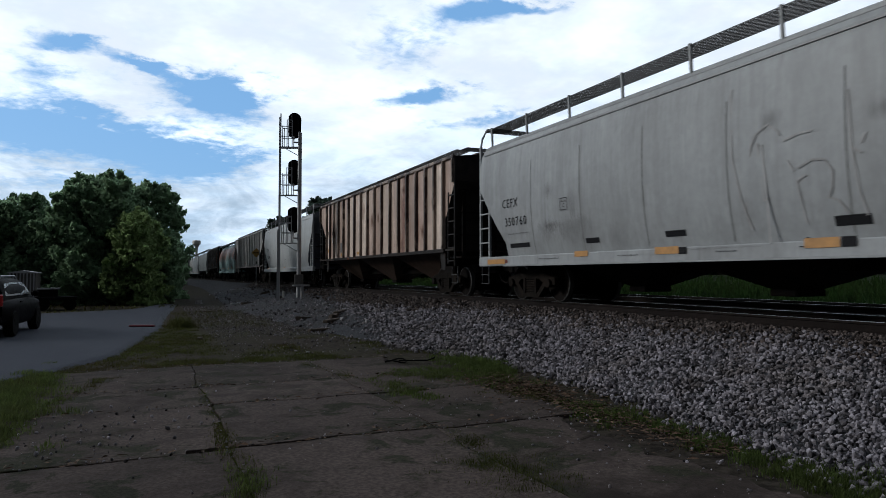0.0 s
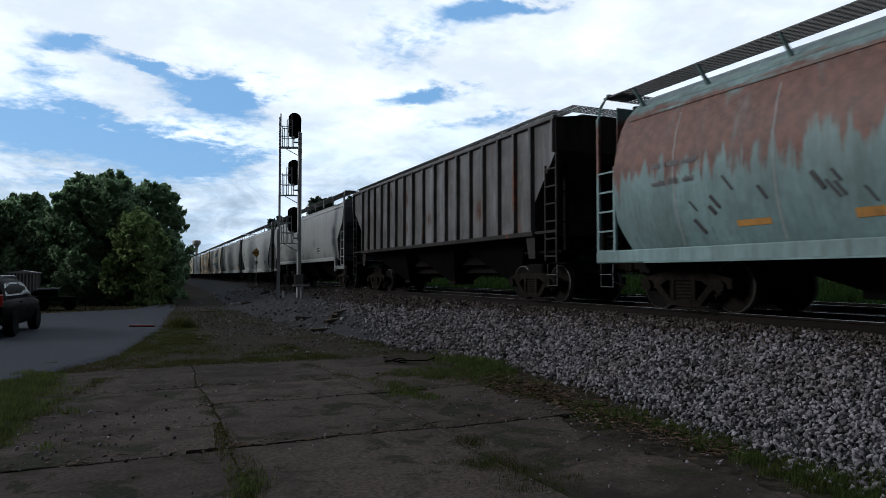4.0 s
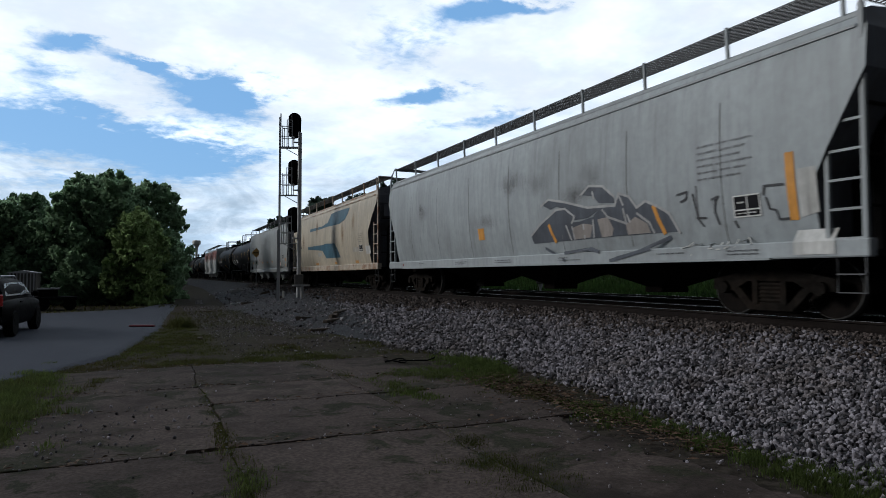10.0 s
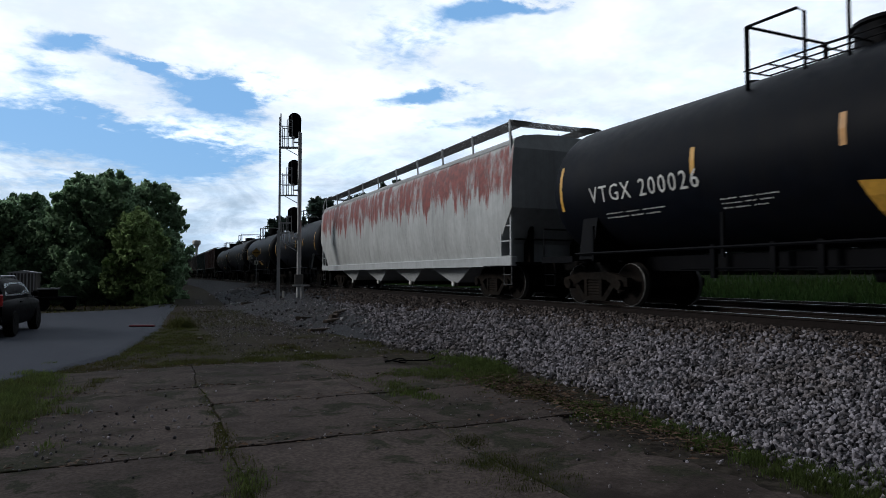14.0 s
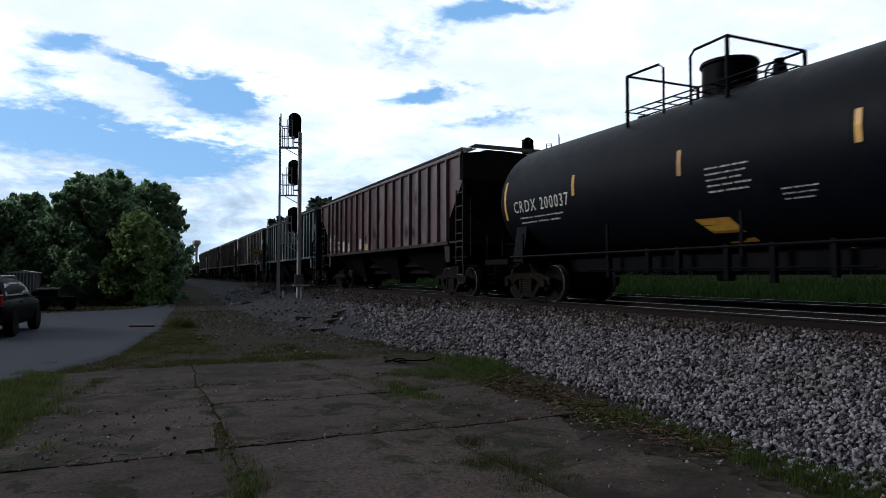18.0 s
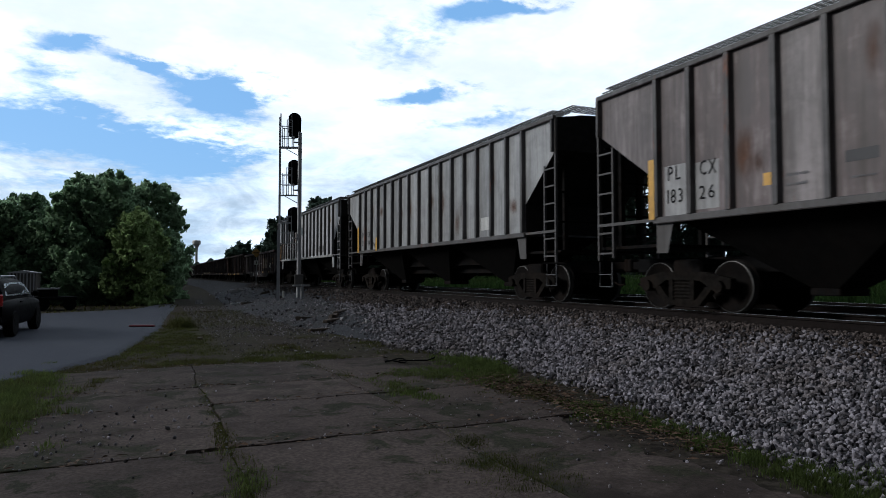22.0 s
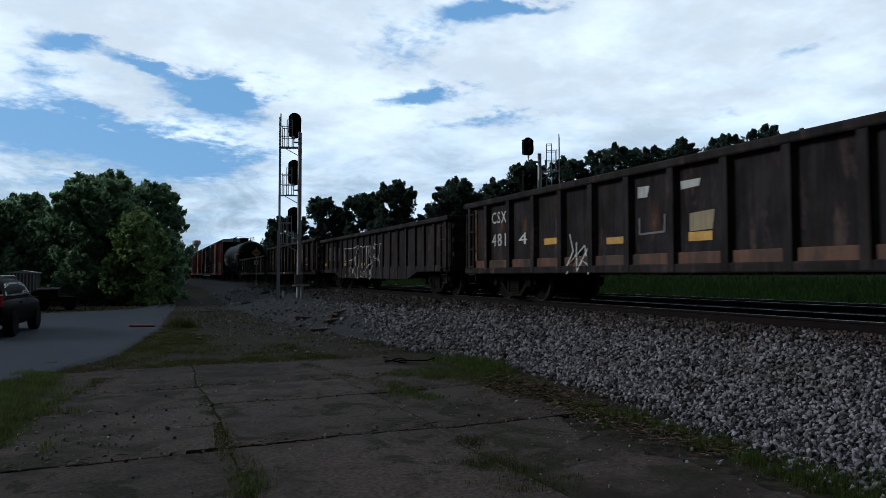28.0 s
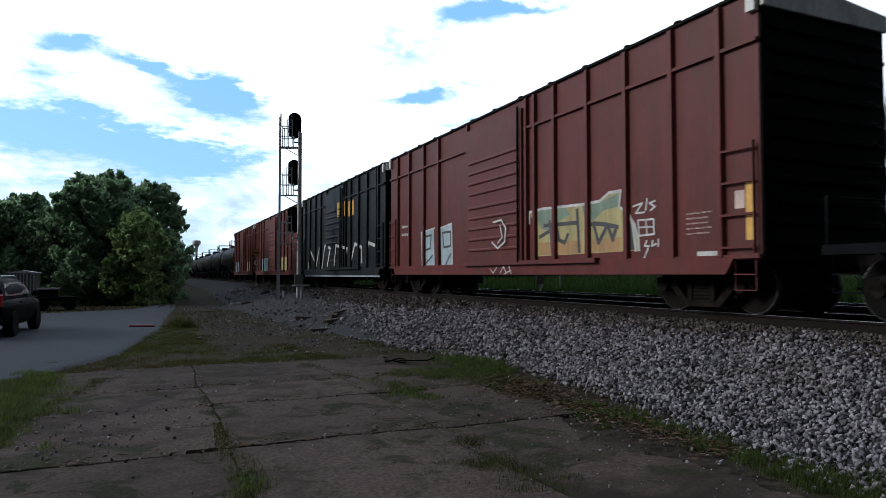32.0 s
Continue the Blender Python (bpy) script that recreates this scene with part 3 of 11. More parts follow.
def steps_below(car, half, mat):
    for s in (-1, 1):
        for sx in (-1, 1):
            y = s * (half - 1.0)
            st = Shape().tube([(sx * 1.5, y - 0.2, 0.92), (sx * 1.5, y - 0.2, 0.42), (sx * 1.5, y + 0.2, 0.42), (sx * 1.5, y + 0.2, 0.92)], 0.016, 5)
            st.box(sx * 1.5 - 0.03, sx * 1.5 + 0.03, y - 0.2, y + 0.2, 0.66, 0.68)
            part("sill_step", st, mat, car)


def grating(x0, x1, y0, y1, z, bars, cross, w=0.014):
    """An open grid of flat bars, in one piece."""
    x0, x1 = min(x0, x1), max(x0, x1)
    rows = max(2, int((y1 - y0) / cross) + 1)
    xs = [v for i in range(bars) for v in (x0 + (x1 - x0) * i / (bars - 1) - w, x0 + (x1 - x0) * i / (bars - 1) + w)]
    ys = [v for j in range(rows) for v in (y0 + (y1 - y0) * j / (rows - 1) - w, y0 + (y1 - y0) * j / (rows - 1) + w)]
    s, n = Shape(), len(ys)
    s.v = [(x, y, z - h) for h in (0.02, 0.0) for x in xs for y in ys]
    top = len(xs) * n
    solid = lambda i, j: 0 <= i < len(xs) - 1 and 0 <= j < n - 1 and (i % 2 == 0 or j % 2 == 0)
    for i in range(len(xs) - 1):
        for j in range(n - 1):
            if not solid(i, j):
                continue
            a, b, c, d = i * n + j, (i + 1) * n + j, (i + 1) * n + j + 1, i * n + j + 1
            s.f.append((top + a, top + b, top + c, top + d))
            s.f.append((d, c, b, a))
            for p, q, k, m in ((a, b, i, j - 1), (b, c, i + 1, j), (c, d, i, j + 1), (d, a, i - 1, j)):
                if not solid(k, m):
                    s.f.append((p, q, top + q, top + p))
    return s


def outline_x(levels, z):
    zs = [a for a, _ in levels]
    if z <= zs[0]:
        return levels[0][1]
    for (a, b), (c, d) in zip(levels, levels[1:]):
        if z <= c:
            return b + (d - b) * (z - a) / (c - a)
    return levels[-1][1]


def stacked(levels, length):
    """Side-and-roof skin and the two ends of a body given by half-width and half-length at each height."""
    side, ends = Shape(), []
    n = len(levels)
    for sx in (-1, 1):
        side.add([(sx * w, sy * length(z), z) for z, w in levels for sy in (-1, 1)], [(2 * i, 2 * i + 1, 2 * i + 3, 2 * i + 2)[::sx] for i in range(n - 1)])
    z, w = levels[-1]
    side.add([(-w, -length(z), z), (w, -length(z), z), (w, length(z), z), (-w, length(z), z)], [(0, 1, 2, 3)])
    z, w = levels[0]
    side.add([(-w, -length(z), z), (-w, length(z), z), (w, length(z), z), (w, -length(z), z)], [(0, 1, 2, 3)])
    for sy in (-1, 1):
        ends.append(Shape())
        ends[-1].add([(sx * w, sy * length(z), z) for z, w in levels for sx in (-1, 1)], [(2 * i, 2 * i + 1, 2 * i + 3, 2 * i + 2)[::-sy] for i in range(n - 1)])
    return side, ends


ROUND = [(1.02, 1.36), (1.2, 1.43), (1.5, 1.5), (1.9, 1.56), (2.4, 1.6), (3.045, 1.6), (3.475, 1.58), (3.755, 1.556), (3.959, 1.525), (4.12, 1.475), (4.249, 1.37), (4.346, 1.12), (4.41, 0.65), (4.432, 0.1)]
TUBBY = [(1.02, 1.22), (1.2, 1.32), (1.5, 1.44), (1.9, 1.54), (2.4, 1.6), (2.83, 1.58), (3.26, 1.49), (3.583, 1.38), (3.851, 1.23), (4.066, 1.05), (4.227, 0.85), (4.335, 0.6), (4.389, 0.1)]


def outlets(car, half, count, top, low, mat, span=None, deep=False):
    """Funnel-shaped discharge bays under the car."""
    span = span or (half - 4.1)
    pitch = 2 * span / count
    for i in range(count):
        y = -span + pitch * (i + 0.5)
        w = pitch / 2 - 0.04
        s = Shape()
        b = 1.08 if deep else 0.35
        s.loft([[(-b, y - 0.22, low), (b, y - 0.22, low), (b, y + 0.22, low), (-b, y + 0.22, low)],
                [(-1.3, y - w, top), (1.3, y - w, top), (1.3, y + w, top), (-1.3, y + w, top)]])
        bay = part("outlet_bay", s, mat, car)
        part("outlet_gate", Shape().box(-b - 0.02, b + 0.02, y - 0.26, y + 0.26, low - 0.12, low, 0.02), M_STEEL, bay)
        if deep:
            part("gate_wheel", Shape().lathe("x", (-1.12, y, low - 0.04), [(-0.05, 0.03), (-0.05, 0.085), (0.0, 0.085), (0.0, 0.03)], 12), M_WHITE, bay, "pale round gate cap")


def smooth_hopper(car, half, skin, trim, levels=ROUND, deck=4.72, low_sill=True, bays=3, board=True, pale_bays=False, end_mat=None, ends_at=(0.85, 1.3, 3.05, 1.5), seam_mat=None):
    """Covered hopper car with smooth bulging sides. Returns the function that gives x on its near side."""
    clear, inset, z_hi, z_lo = ends_at
    top_len, low_len = half - clear, half - clear - inset

    def length(z):
        if z < z_lo:
            return low_len
        if z < z_hi:
            return low_len + inset * (z - z_lo) / (z_hi - z_lo)
        return top_len - max(0, z - 3.95) * 0.5

    lv = levels if low_sill else [(1.42, 1.42)] + [p for p in levels if p[0] >= 1.5]
    extra = sorted(set([p for p in lv] + [(z_lo, outline_x(lv, z_lo)), (z_hi, outline_x(lv, z_hi))]))
    side, ends = stacked(extra, length)
    body = part("body", side, skin, car, smooth=50)
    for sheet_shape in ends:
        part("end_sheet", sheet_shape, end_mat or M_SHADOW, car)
    face = lambda y, z: -1.572 if low_sill and z < 1.19 else -outline_x(lv, z) - 0.008
    # weld seams
    for k in range(-3, 4):
        y = k * (low_len * 2 / 7.4)
        s = Shape()
        zs = [z for z, _ in lv if 1.2 <= z <= 3.6]
        for a, b in zip(zs, zs[1:]):
            s.add([(face(0, a) + 0.003, y - 0.012, a), (face(0, a) + 0.003, y + 0.012, a), (face(0, b) + 0.003, y + 0.012, b), (face(0, b) + 0.003, y - 0.012, b)], [(0, 1, 2, 3)])
        part("seam", s, seam_mat or M_SEAM, body)
    for sx in (-1, 1):
        if low_sill:
            part("side_sill", Shape().box(sx * 1.47 - 0.09, sx * 1.47 + 0.09, -half + 0.72, half - 0.72, 0.9, 1.15, 0.02), trim, car)
            part("sill_lip", Shape().box(sx * 1.5 - 0.1, sx * 1.5 + 0.1, -half + 2.2, half - 2.2, 0.885, 0.915), trim, car)
        else:
            part("side_sill", Shape().box(sx * 1.49 - 0.06, sx * 1.49 + 0.06, -half + 2.3, half - 2.3, 1.38, 1.56, 0.02), trim, car)
            for sy in (-1, 1):
                part("end_sill", Shape().box(sx * 1.47 - 0.07, sx * 1.47 + 0.07, min(sy * (half - 2.4), sy * (half - 0.72)), max(sy * (half - 2.4), sy * (half - 0.72)), 0.95, 1.12, 0.02).box(sx * 1.47 - 0.07, sx * 1.47 + 0.07, sy * (half - 2.45) - 0.13, sy * (half - 2.45) + 0.13, 0.85, 1.5, 0.02), trim, car)
        for z, w in ((3.755, 0.025), (3.97, 0.03)) if deck < 4.5 else ((4.12, 0.04),) if pale_bays else ((3.99, 0.022), (4.16, 0.028)):
            part("roof_moulding", Shape().box(sx * (outline_x(lv, z) + 0.012) - 0.02, sx * (outline_x(lv, z) + 0.012) + 0.02, -top_len + 0.15, top_len - 0.15, z - w, z + w), trim, body)
    part("centre_sill", Shape().box(-0.32, 0.32, -half + 0.6, half - 0.6, 0.72, 1.0), M_STEEL, car)
    for sy in (-1, 1):
        # black plates added to close the view through under the sloping end
        for x in (-0.75, 0.75):
            blind = [(sy * (half - 1.2), 1.0), (sy * (low_len - 0.02), 1.0), (sy * (low_len - 0.02), z_lo), (sy * (top_len - 0.03), z_hi), (sy * (top_len - 0.03), 3.6), (sy * (half - 1.2), 3.6)]
            if half - 1.2 > low_len + 0.1:
                part("end_web", Shape().prism(blind, "x", x - 0.012, x + 0.012), M_STEEL, car)
        a, b = sorted((sy * (half - 0.72), sy * (half - 1.9)))
        part("end_platform", Shape().box(-1.45, 1.45, a, b, 0.93, 1.0), M_STEEL, car)
        y = sy * (half - 0.78)
        for x in (-0.75, 0.75):
            part("end_post", Shape().box(x - 0.06, x + 0.06, y - sy * 0.3 - 0.06, y - sy * 0.3 + 0.06, 0.95, 4.2), M_STEEL, car)
        for z in (1.6, 2.3, 3.0):
            part("grab_rail", Shape().box(-1.35, 1.35, y - sy * 0.12 - 0.02, y - sy * 0.12 + 0.02, z - 0.02, z + 0.02), M_STEEL, car)
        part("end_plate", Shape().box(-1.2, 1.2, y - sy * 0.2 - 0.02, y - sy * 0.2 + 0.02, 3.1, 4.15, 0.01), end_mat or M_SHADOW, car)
        for sx in (-1, 1):
            ladder(car, sx * 1.52, y - sy * 0.52, y, 1.05, 2.85, 5, trim, deck - 0.44 if board else 4.1)
            if board:
                part("grab_bar", Shape().tube([(sx * 1.52, y, deck - 0.46), (sx * 1.5, y - sy * 0.05, deck - 0.22), (sx * 1.44, y - sy * 0.22, deck + 0.02), (sx * 0.9, y - sy * 0.22, deck + 0.02)], 0.032, 6), trim, car)
    if board:
        for sx in (-1, 1):
            rb = part("running_board", grating(sx * 0.85, sx * 1.42, -half + 0.85, half - 0.85, deck, 11, 0.11, 0.0055), M_GRATE, car, "dark steel grating walkway on the roof")
            n = 10
            for i in range(n):
                y = -top_len + 0.4 + (2 * top_len - 0.8) * i / (n - 1)
                part("bracket", Shape().prism([(sx * 1.42, 4.16), (sx * 1.38, 4.18), (sx * 1.4, deck + 0.02), (sx * 1.45, deck + 0.02)] if deck > 4.5 else [(sx * 1.1, 3.92), (sx * 1.06, 3.98), (sx * 1.38, deck - 0.02), (sx * 1.42, deck - 0.04)], "y", y - 0.024, y + 0.024), trim, rb)
        for sy in (-1, 1):
            part("end_walkway", grating(-1.42, 1.42, sy * (half - 1.1) - 0.25, sy * (half - 1.1) + 0.25, deck - 0.01, 30, 0.085, 0.006), M_GRATE, car)
    for i in range(4):
        y = -top_len + (2 * top_len) * (i + 0.5) / 4
        part("hatch", Shape().box(-0.4, 0.4, y - 1.2, y + 1.2, 4.36, min(4.56, deck), 0.05), trim, car)
    outlets(car, half, bays, 1.45 if not low_sill else 1.02, 0.42, trim if pale_bays else M_STEEL, half - 3.25 if pale_bays else None, pale_bays)
    steps_below(car, half, M_GRATE)
    add_trucks(car, half, 2.65)
    add_couplers(car, half)
    return face


def ribbed_hopper(car, half, skin, trim, ribs=(6.95, 6.14, 5.3, 4.43, 3.6, 2.72, 1.85, 0.97, 0), bays=3, rib_mat=None, end_mat=None, bay_mat=None, off=0.0, top=4.3, foot=1.68, clear=0.8):
    """Covered hopper car with outside posts on flat sides."""
    top_len, low_len = half - clear, ribs[0] + 0.08

    def length(z):
        if z < top - 1.88:
            return low_len
        if z < top - 0.73:
            return low_len + (top_len - low_len) * (z - top + 1.88) / (1.15)
        return top_len

    levels = [(foot, 1.5), (top - 1.88, 1.5), (top - 0.73, 1.5), (top, 1.5), (top + 0.04, 1.46), (top + 0.16, 0.55), (top + 0.18, 0.1)]
    side, ends = stacked(levels, length)
    for sh in [side] + ends:
        sh.v = [(x, y + off if abs(y) <= low_len + 0.001 else y, z) for x, y, z in sh.v]
    body = part("body", side, skin, car)
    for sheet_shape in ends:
        part("end_sheet", sheet_shape, end_mat or M_SHADOW, car, "sloping end sheet with shade in its dark colour")
    face = lambda y, z: -1.508
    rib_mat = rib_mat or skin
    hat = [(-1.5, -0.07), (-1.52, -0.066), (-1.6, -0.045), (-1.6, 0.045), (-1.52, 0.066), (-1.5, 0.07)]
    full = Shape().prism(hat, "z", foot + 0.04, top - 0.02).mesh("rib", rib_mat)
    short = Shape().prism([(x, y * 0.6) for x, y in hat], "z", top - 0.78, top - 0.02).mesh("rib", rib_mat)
    at = sorted(set([s * y + off for y in ribs for s in (-1, 1)]))
    for ya, yb in zip(at, at[1:]):
        part("side_sheet", Shape().add([(-1.5045, ya + 0.06, foot + 0.05), (-1.5045, yb - 0.06, foot + 0.05), (-1.5045, yb - 0.06, top - 0.03), (-1.5045, ya + 0.06, top - 0.03), (-1.499, ya + 0.06, foot + 0.05), (-1.499, yb - 0.06, foot + 0.05), (-1.499, yb - 0.06, top - 0.03), (-1.499, ya + 0.06, top - 0.03)],
                                       [(0, 3, 2, 1), (0, 1, 5, 4), (1, 2, 6, 5), (2, 3, 7, 6), (3, 0, 4, 7)]), skin, body)
    for y in at:
        for turn in (0, 180):
            put("rib", full, body, pose(0, y if not turn else y, 0, 0, 0, turn))
    for sy in (-1, 1):
        for turn in (0, 180):
            put("rib", short, body, pose(0, sy * (top_len - 0.06), 0, 0, 0, turn))
    for sx in (-1, 1):
        part("bottom_chord", Shape().box(sx * 1.52 - 0.06, sx * 1.52 + 0.06, -low_len - 0.02 + off, low_len + 0.02 + off, foot - 0.08, foot + 0.04, 0.015), trim, car)
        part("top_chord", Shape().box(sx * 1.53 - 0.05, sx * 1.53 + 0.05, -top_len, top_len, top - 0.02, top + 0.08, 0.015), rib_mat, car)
        for sy in (-1, 1):
            post = sy * low_len + off
            a, b = sorted((post, sy * (half - clear)))
            part("end_sill", Shape().box(sx * 1.5 - 0.03, sx * 1.5 + 0.03, a, b, foot - 0.03, foot + 0.03), trim, car)
            part("gusset_plate", Shape().prism([(post, foot - 0.07), (post - sy * 0.42, foot - 0.07), (post - sy * 0.28, foot - 0.62), (post, foot - 0.62)], "x", sx * 1.49 - 0.012, sx * 1.49 + 0.012), trim, car)
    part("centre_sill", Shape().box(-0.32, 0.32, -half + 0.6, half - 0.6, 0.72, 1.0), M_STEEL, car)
    for sy in (-1, 1):
        y = sy * (half - clear)
        a, b = sorted((sy * (half - 0.75), sy * (half - 2.4)))
        part("end_platform", Shape().box(-1.4, 1.4, a, b, 1.18, 1.24), M_STEEL, car)
        for x in (-1.1, 0, 1.1):
            part("end_post", Shape().box(x - 0.05, x + 0.05, y - sy * 0.22 - 0.05, y - sy * 0.22 + 0.05, 1.2, top - 0.03), M_STEEL, car)
        for z in (1.9, 2.6, 3.3):
            part("grab_rail", Shape().box(-1.4, 1.4, y - sy * 0.06 - 0.02, y - sy * 0.06 + 0.02, z - 0.02, z + 0.02), M_STEEL, car)
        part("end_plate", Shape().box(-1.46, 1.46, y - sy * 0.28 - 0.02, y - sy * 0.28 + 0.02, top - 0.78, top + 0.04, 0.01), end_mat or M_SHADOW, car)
        for sx in (-1, 1):
            ladder(car, sx * 1.5, y - sy * 0.46, y, 1.0, 3.25, 6, trim, top + 0.04, 0.02)
        part("roof_step", grating(-1.2, 1.2, y - 0.25, y + 0.25, top + 0.28, 22, 0.085, 0.006), M_GRATE, car)
    for sx in (-1, 1):
        part("running_board", grating(sx * 0.95, sx * 1.45, -half + 1.0, half - 1.0, top + 0.24, 9, 0.12, 0.006), M_GRATE, car)
    for i in range(5):
        y = -top_len + 2 * top_len * (i + 0.5) / 5
        part("hatch", Shape().box(-0.45, 0.45, y - 1.15, y + 1.15, top + 0.16, top + 0.32, 0.05), trim, car)
    # black box added only to close the view between the bays
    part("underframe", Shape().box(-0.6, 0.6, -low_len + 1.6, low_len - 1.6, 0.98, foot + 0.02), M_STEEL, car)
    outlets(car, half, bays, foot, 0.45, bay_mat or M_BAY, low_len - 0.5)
    steps_below(car, half, M_GRATE)
    add_trucks(car, half, 2.65)
    add_couplers(car, half)
    return face


def tank_car(car, half, tall=0.0, strips=(4.6, 2.55, -0.85, -3.05), off=0.0, short=0.7, grow=0.0):
    TANK_R, TANK_Z = 1.5 + grow, 2.6 + 0.9 * grow
    tl = half - short
    prof = [(-tl, 0.05)]
    for i in range(1, 9):
        a = math.pi / 2 * i / 8
        # a head flatter than an ellipse, with a tight knuckle
        prof.append((-tl + 0.7 * (1 - math.cos(a)), TANK_R * (1 - (math.cos(a)) ** 2.5) ** 0.4))
    prof += [(0, TANK_R + 0.012)] + [(-a, r) for a, r in reversed(prof)]
    part("tank", Shape().lathe("y", (0, 0, TANK_Z), prof, 40), M_TANK, car, smooth=40)
    
    def face(y, z):
        k = max(0.0, (abs(y) - tl + 0.7) / 0.7)
        r = TANK_R * (1 - min(1, k) ** 2.5) ** 0.4 + 0.012
        return -math.sqrt(max(0.01, r * r - (z - TANK_Z) ** 2)) - 0.008

    part("centre_sill", Shape().box(-0.3, 0.3, -half + 0.6, half - 0.6, 0.74, 1.05), M_BLACK, car)
    for sy in (-1, 1):
        y = sy * (half - 2.3)
        part("saddle", Shape().prism([(-1.45, 1.0), (1.45, 1.0), (1.3, 2.05), (0.7, 1.45), (0, 1.32), (-0.7, 1.45), (-1.3, 2.05)], "y", y - 0.25, y + 0.25), M_BLACK, car)
        a, b = sorted((sy * (half - 0.65), sy * (half - 1.9)))
        part("end_platform", Shape().box(-1.5, 1.5, a, b, 1.0, 1.06), M_BLACK, car)
        part("end_rail", Shape().tube([(-1.5, sy * (half - 0.72), 1.05), (-1.5, sy * (half - 0.72), 1.75), (1.5, sy * (half - 0.72), 1.75), (1.5, sy * (half - 0.72), 1.05)], 0.022), M_BLACK, car)
        for sx in (-1, 1):
            part("end_sill_plate", Shape().box(sx * 1.5 - 0.02, sx * 1.5 + 0.02, a, b, 0.94, 1.08), M_BLACK, car)
    for sx in (-1, 1):
        part("side_rail", Shape().tube([(sx * 1.5, -half + 2.0, 1.12), (sx * 1.5, half - 2.0, 1.12)], 0.028).tube([(sx * 1.5, -half + 2.0, 1.12), (sx * 1.5, -half + 1.85, 1.02)], 0.028), M_BLACK, car)
        n = 4
        for i in range(n):
            y = -half + 2.6 + (2 * half - 5.2) * i / (n - 1)
            part("rail_bracket", Shape().box(sx * 1.48 - 0.02, sx * 1.48 + 0.02, y - 0.03, y + 0.03, 0.95, 1.7), M_BLACK, car)
    # walkway, handrails and fittings on top
    top = TANK_Z + TANK_R
    dome = part("manway", Shape().lathe("z", (0, -0.15, 0), [(top - 0.1, 0.5), (top + 0.26 + tall, 0.5), (top + 0.29 + tall, 0.54), (top + 0.35 + tall, 0.52), (top + 0.39 + tall, 0.3)], 20), M_BLACK, car, smooth=40)
    part("walkway", grating(-1.0, 1.0, -1.95, 1.65, top - 0.02, 8, 0.4), M_BLACK, car)
    r, hx = 0.026, 0.98
    for ya, yb in ((0.55, 1.61), (-0.15, -1.0)):
        rail = part("handrail", Shape().tube([(-hx, ya, top - 0.3), (-hx, ya, top + 0.6), (-hx, ya + (yb - ya) * 0.12, top + 0.7), (-hx, yb, top + 0.72), (hx, yb, top + 0.72), (hx, ya + (yb - ya) * 0.12, top + 0.7), (hx, ya, top + 0.6), (hx, ya, top - 0.3)], r), M_BLACK, car)
        for sx in (-1, 1):
            part("rail_post", Shape().tube([(sx * hx, yb, top - 0.35), (sx * hx, yb, top + 0.72)], r + 0.012), M_BLACK, rail)
    part("valve", Shape().lathe("z", (0, -1.25, 0), [(top - 0.1, 0.12), (top + 0.25, 0.12), (top + 0.3, 0.08), (top + 0.36, 0.1)], 12), M_BLACK, car)
    part("valve", Shape().lathe("z", (0.3, 2.6, 0), [(top - 0.2, 0.1), (top + 0.1, 0.1), (top + 0.14, 0.14), (top + 0.22, 0.12)], 12), M_BLACK, car)
    # outlet and pipes below
    part("bottom_outlet", Shape().lathe("z", (0, 0, 0), [(0.55, 0.16), (0.75, 0.2), (1.3, 0.35)], 14), M_BLACK, car)
    for i in range(6):
        y = -2.6 + i * 1.05 + 0.2 * math.sin(i * 3)
        part("pipe", Shape().box(-0.62, -0.52, y - 0.05, y + 0.05, 0.62 + 0.1 * math.sin(i * 5), 1.4), M_BLACK, car)
    part("pipe", Shape().tube([(-0.57, -3.2, 0.78), (-0.57, 3.6, 0.78)], 0.025), M_BLACK, car)
    steps_below(car, half, M_BLACK)
    add_trucks(car, half, 2.05)
    add_couplers(car, half)
    # reflective strips
    for k, y in enumerate(strips):
        y += off
        strip(car, y - 0.05, y + 0.05, 2.42, 2.88, face, M_ORANGE if k == 1 else M_YELLOW)
    for sy in (-1, 1):
        strip(car, sy * (tl - 0.75) - 0.045, sy * (tl - 0.75) + 0.045, 2.1, 3.1, lambda y, z: face(y, z) + 0.012, M_YELLOW)
    return face


def strip(car, y0, y1, z0, z1, face, mat, name="reflector"):
    return part(name, patch_shape([(y0, z0), (y1, z0), (y1, z1), (y0, z1)], face), mat, car)


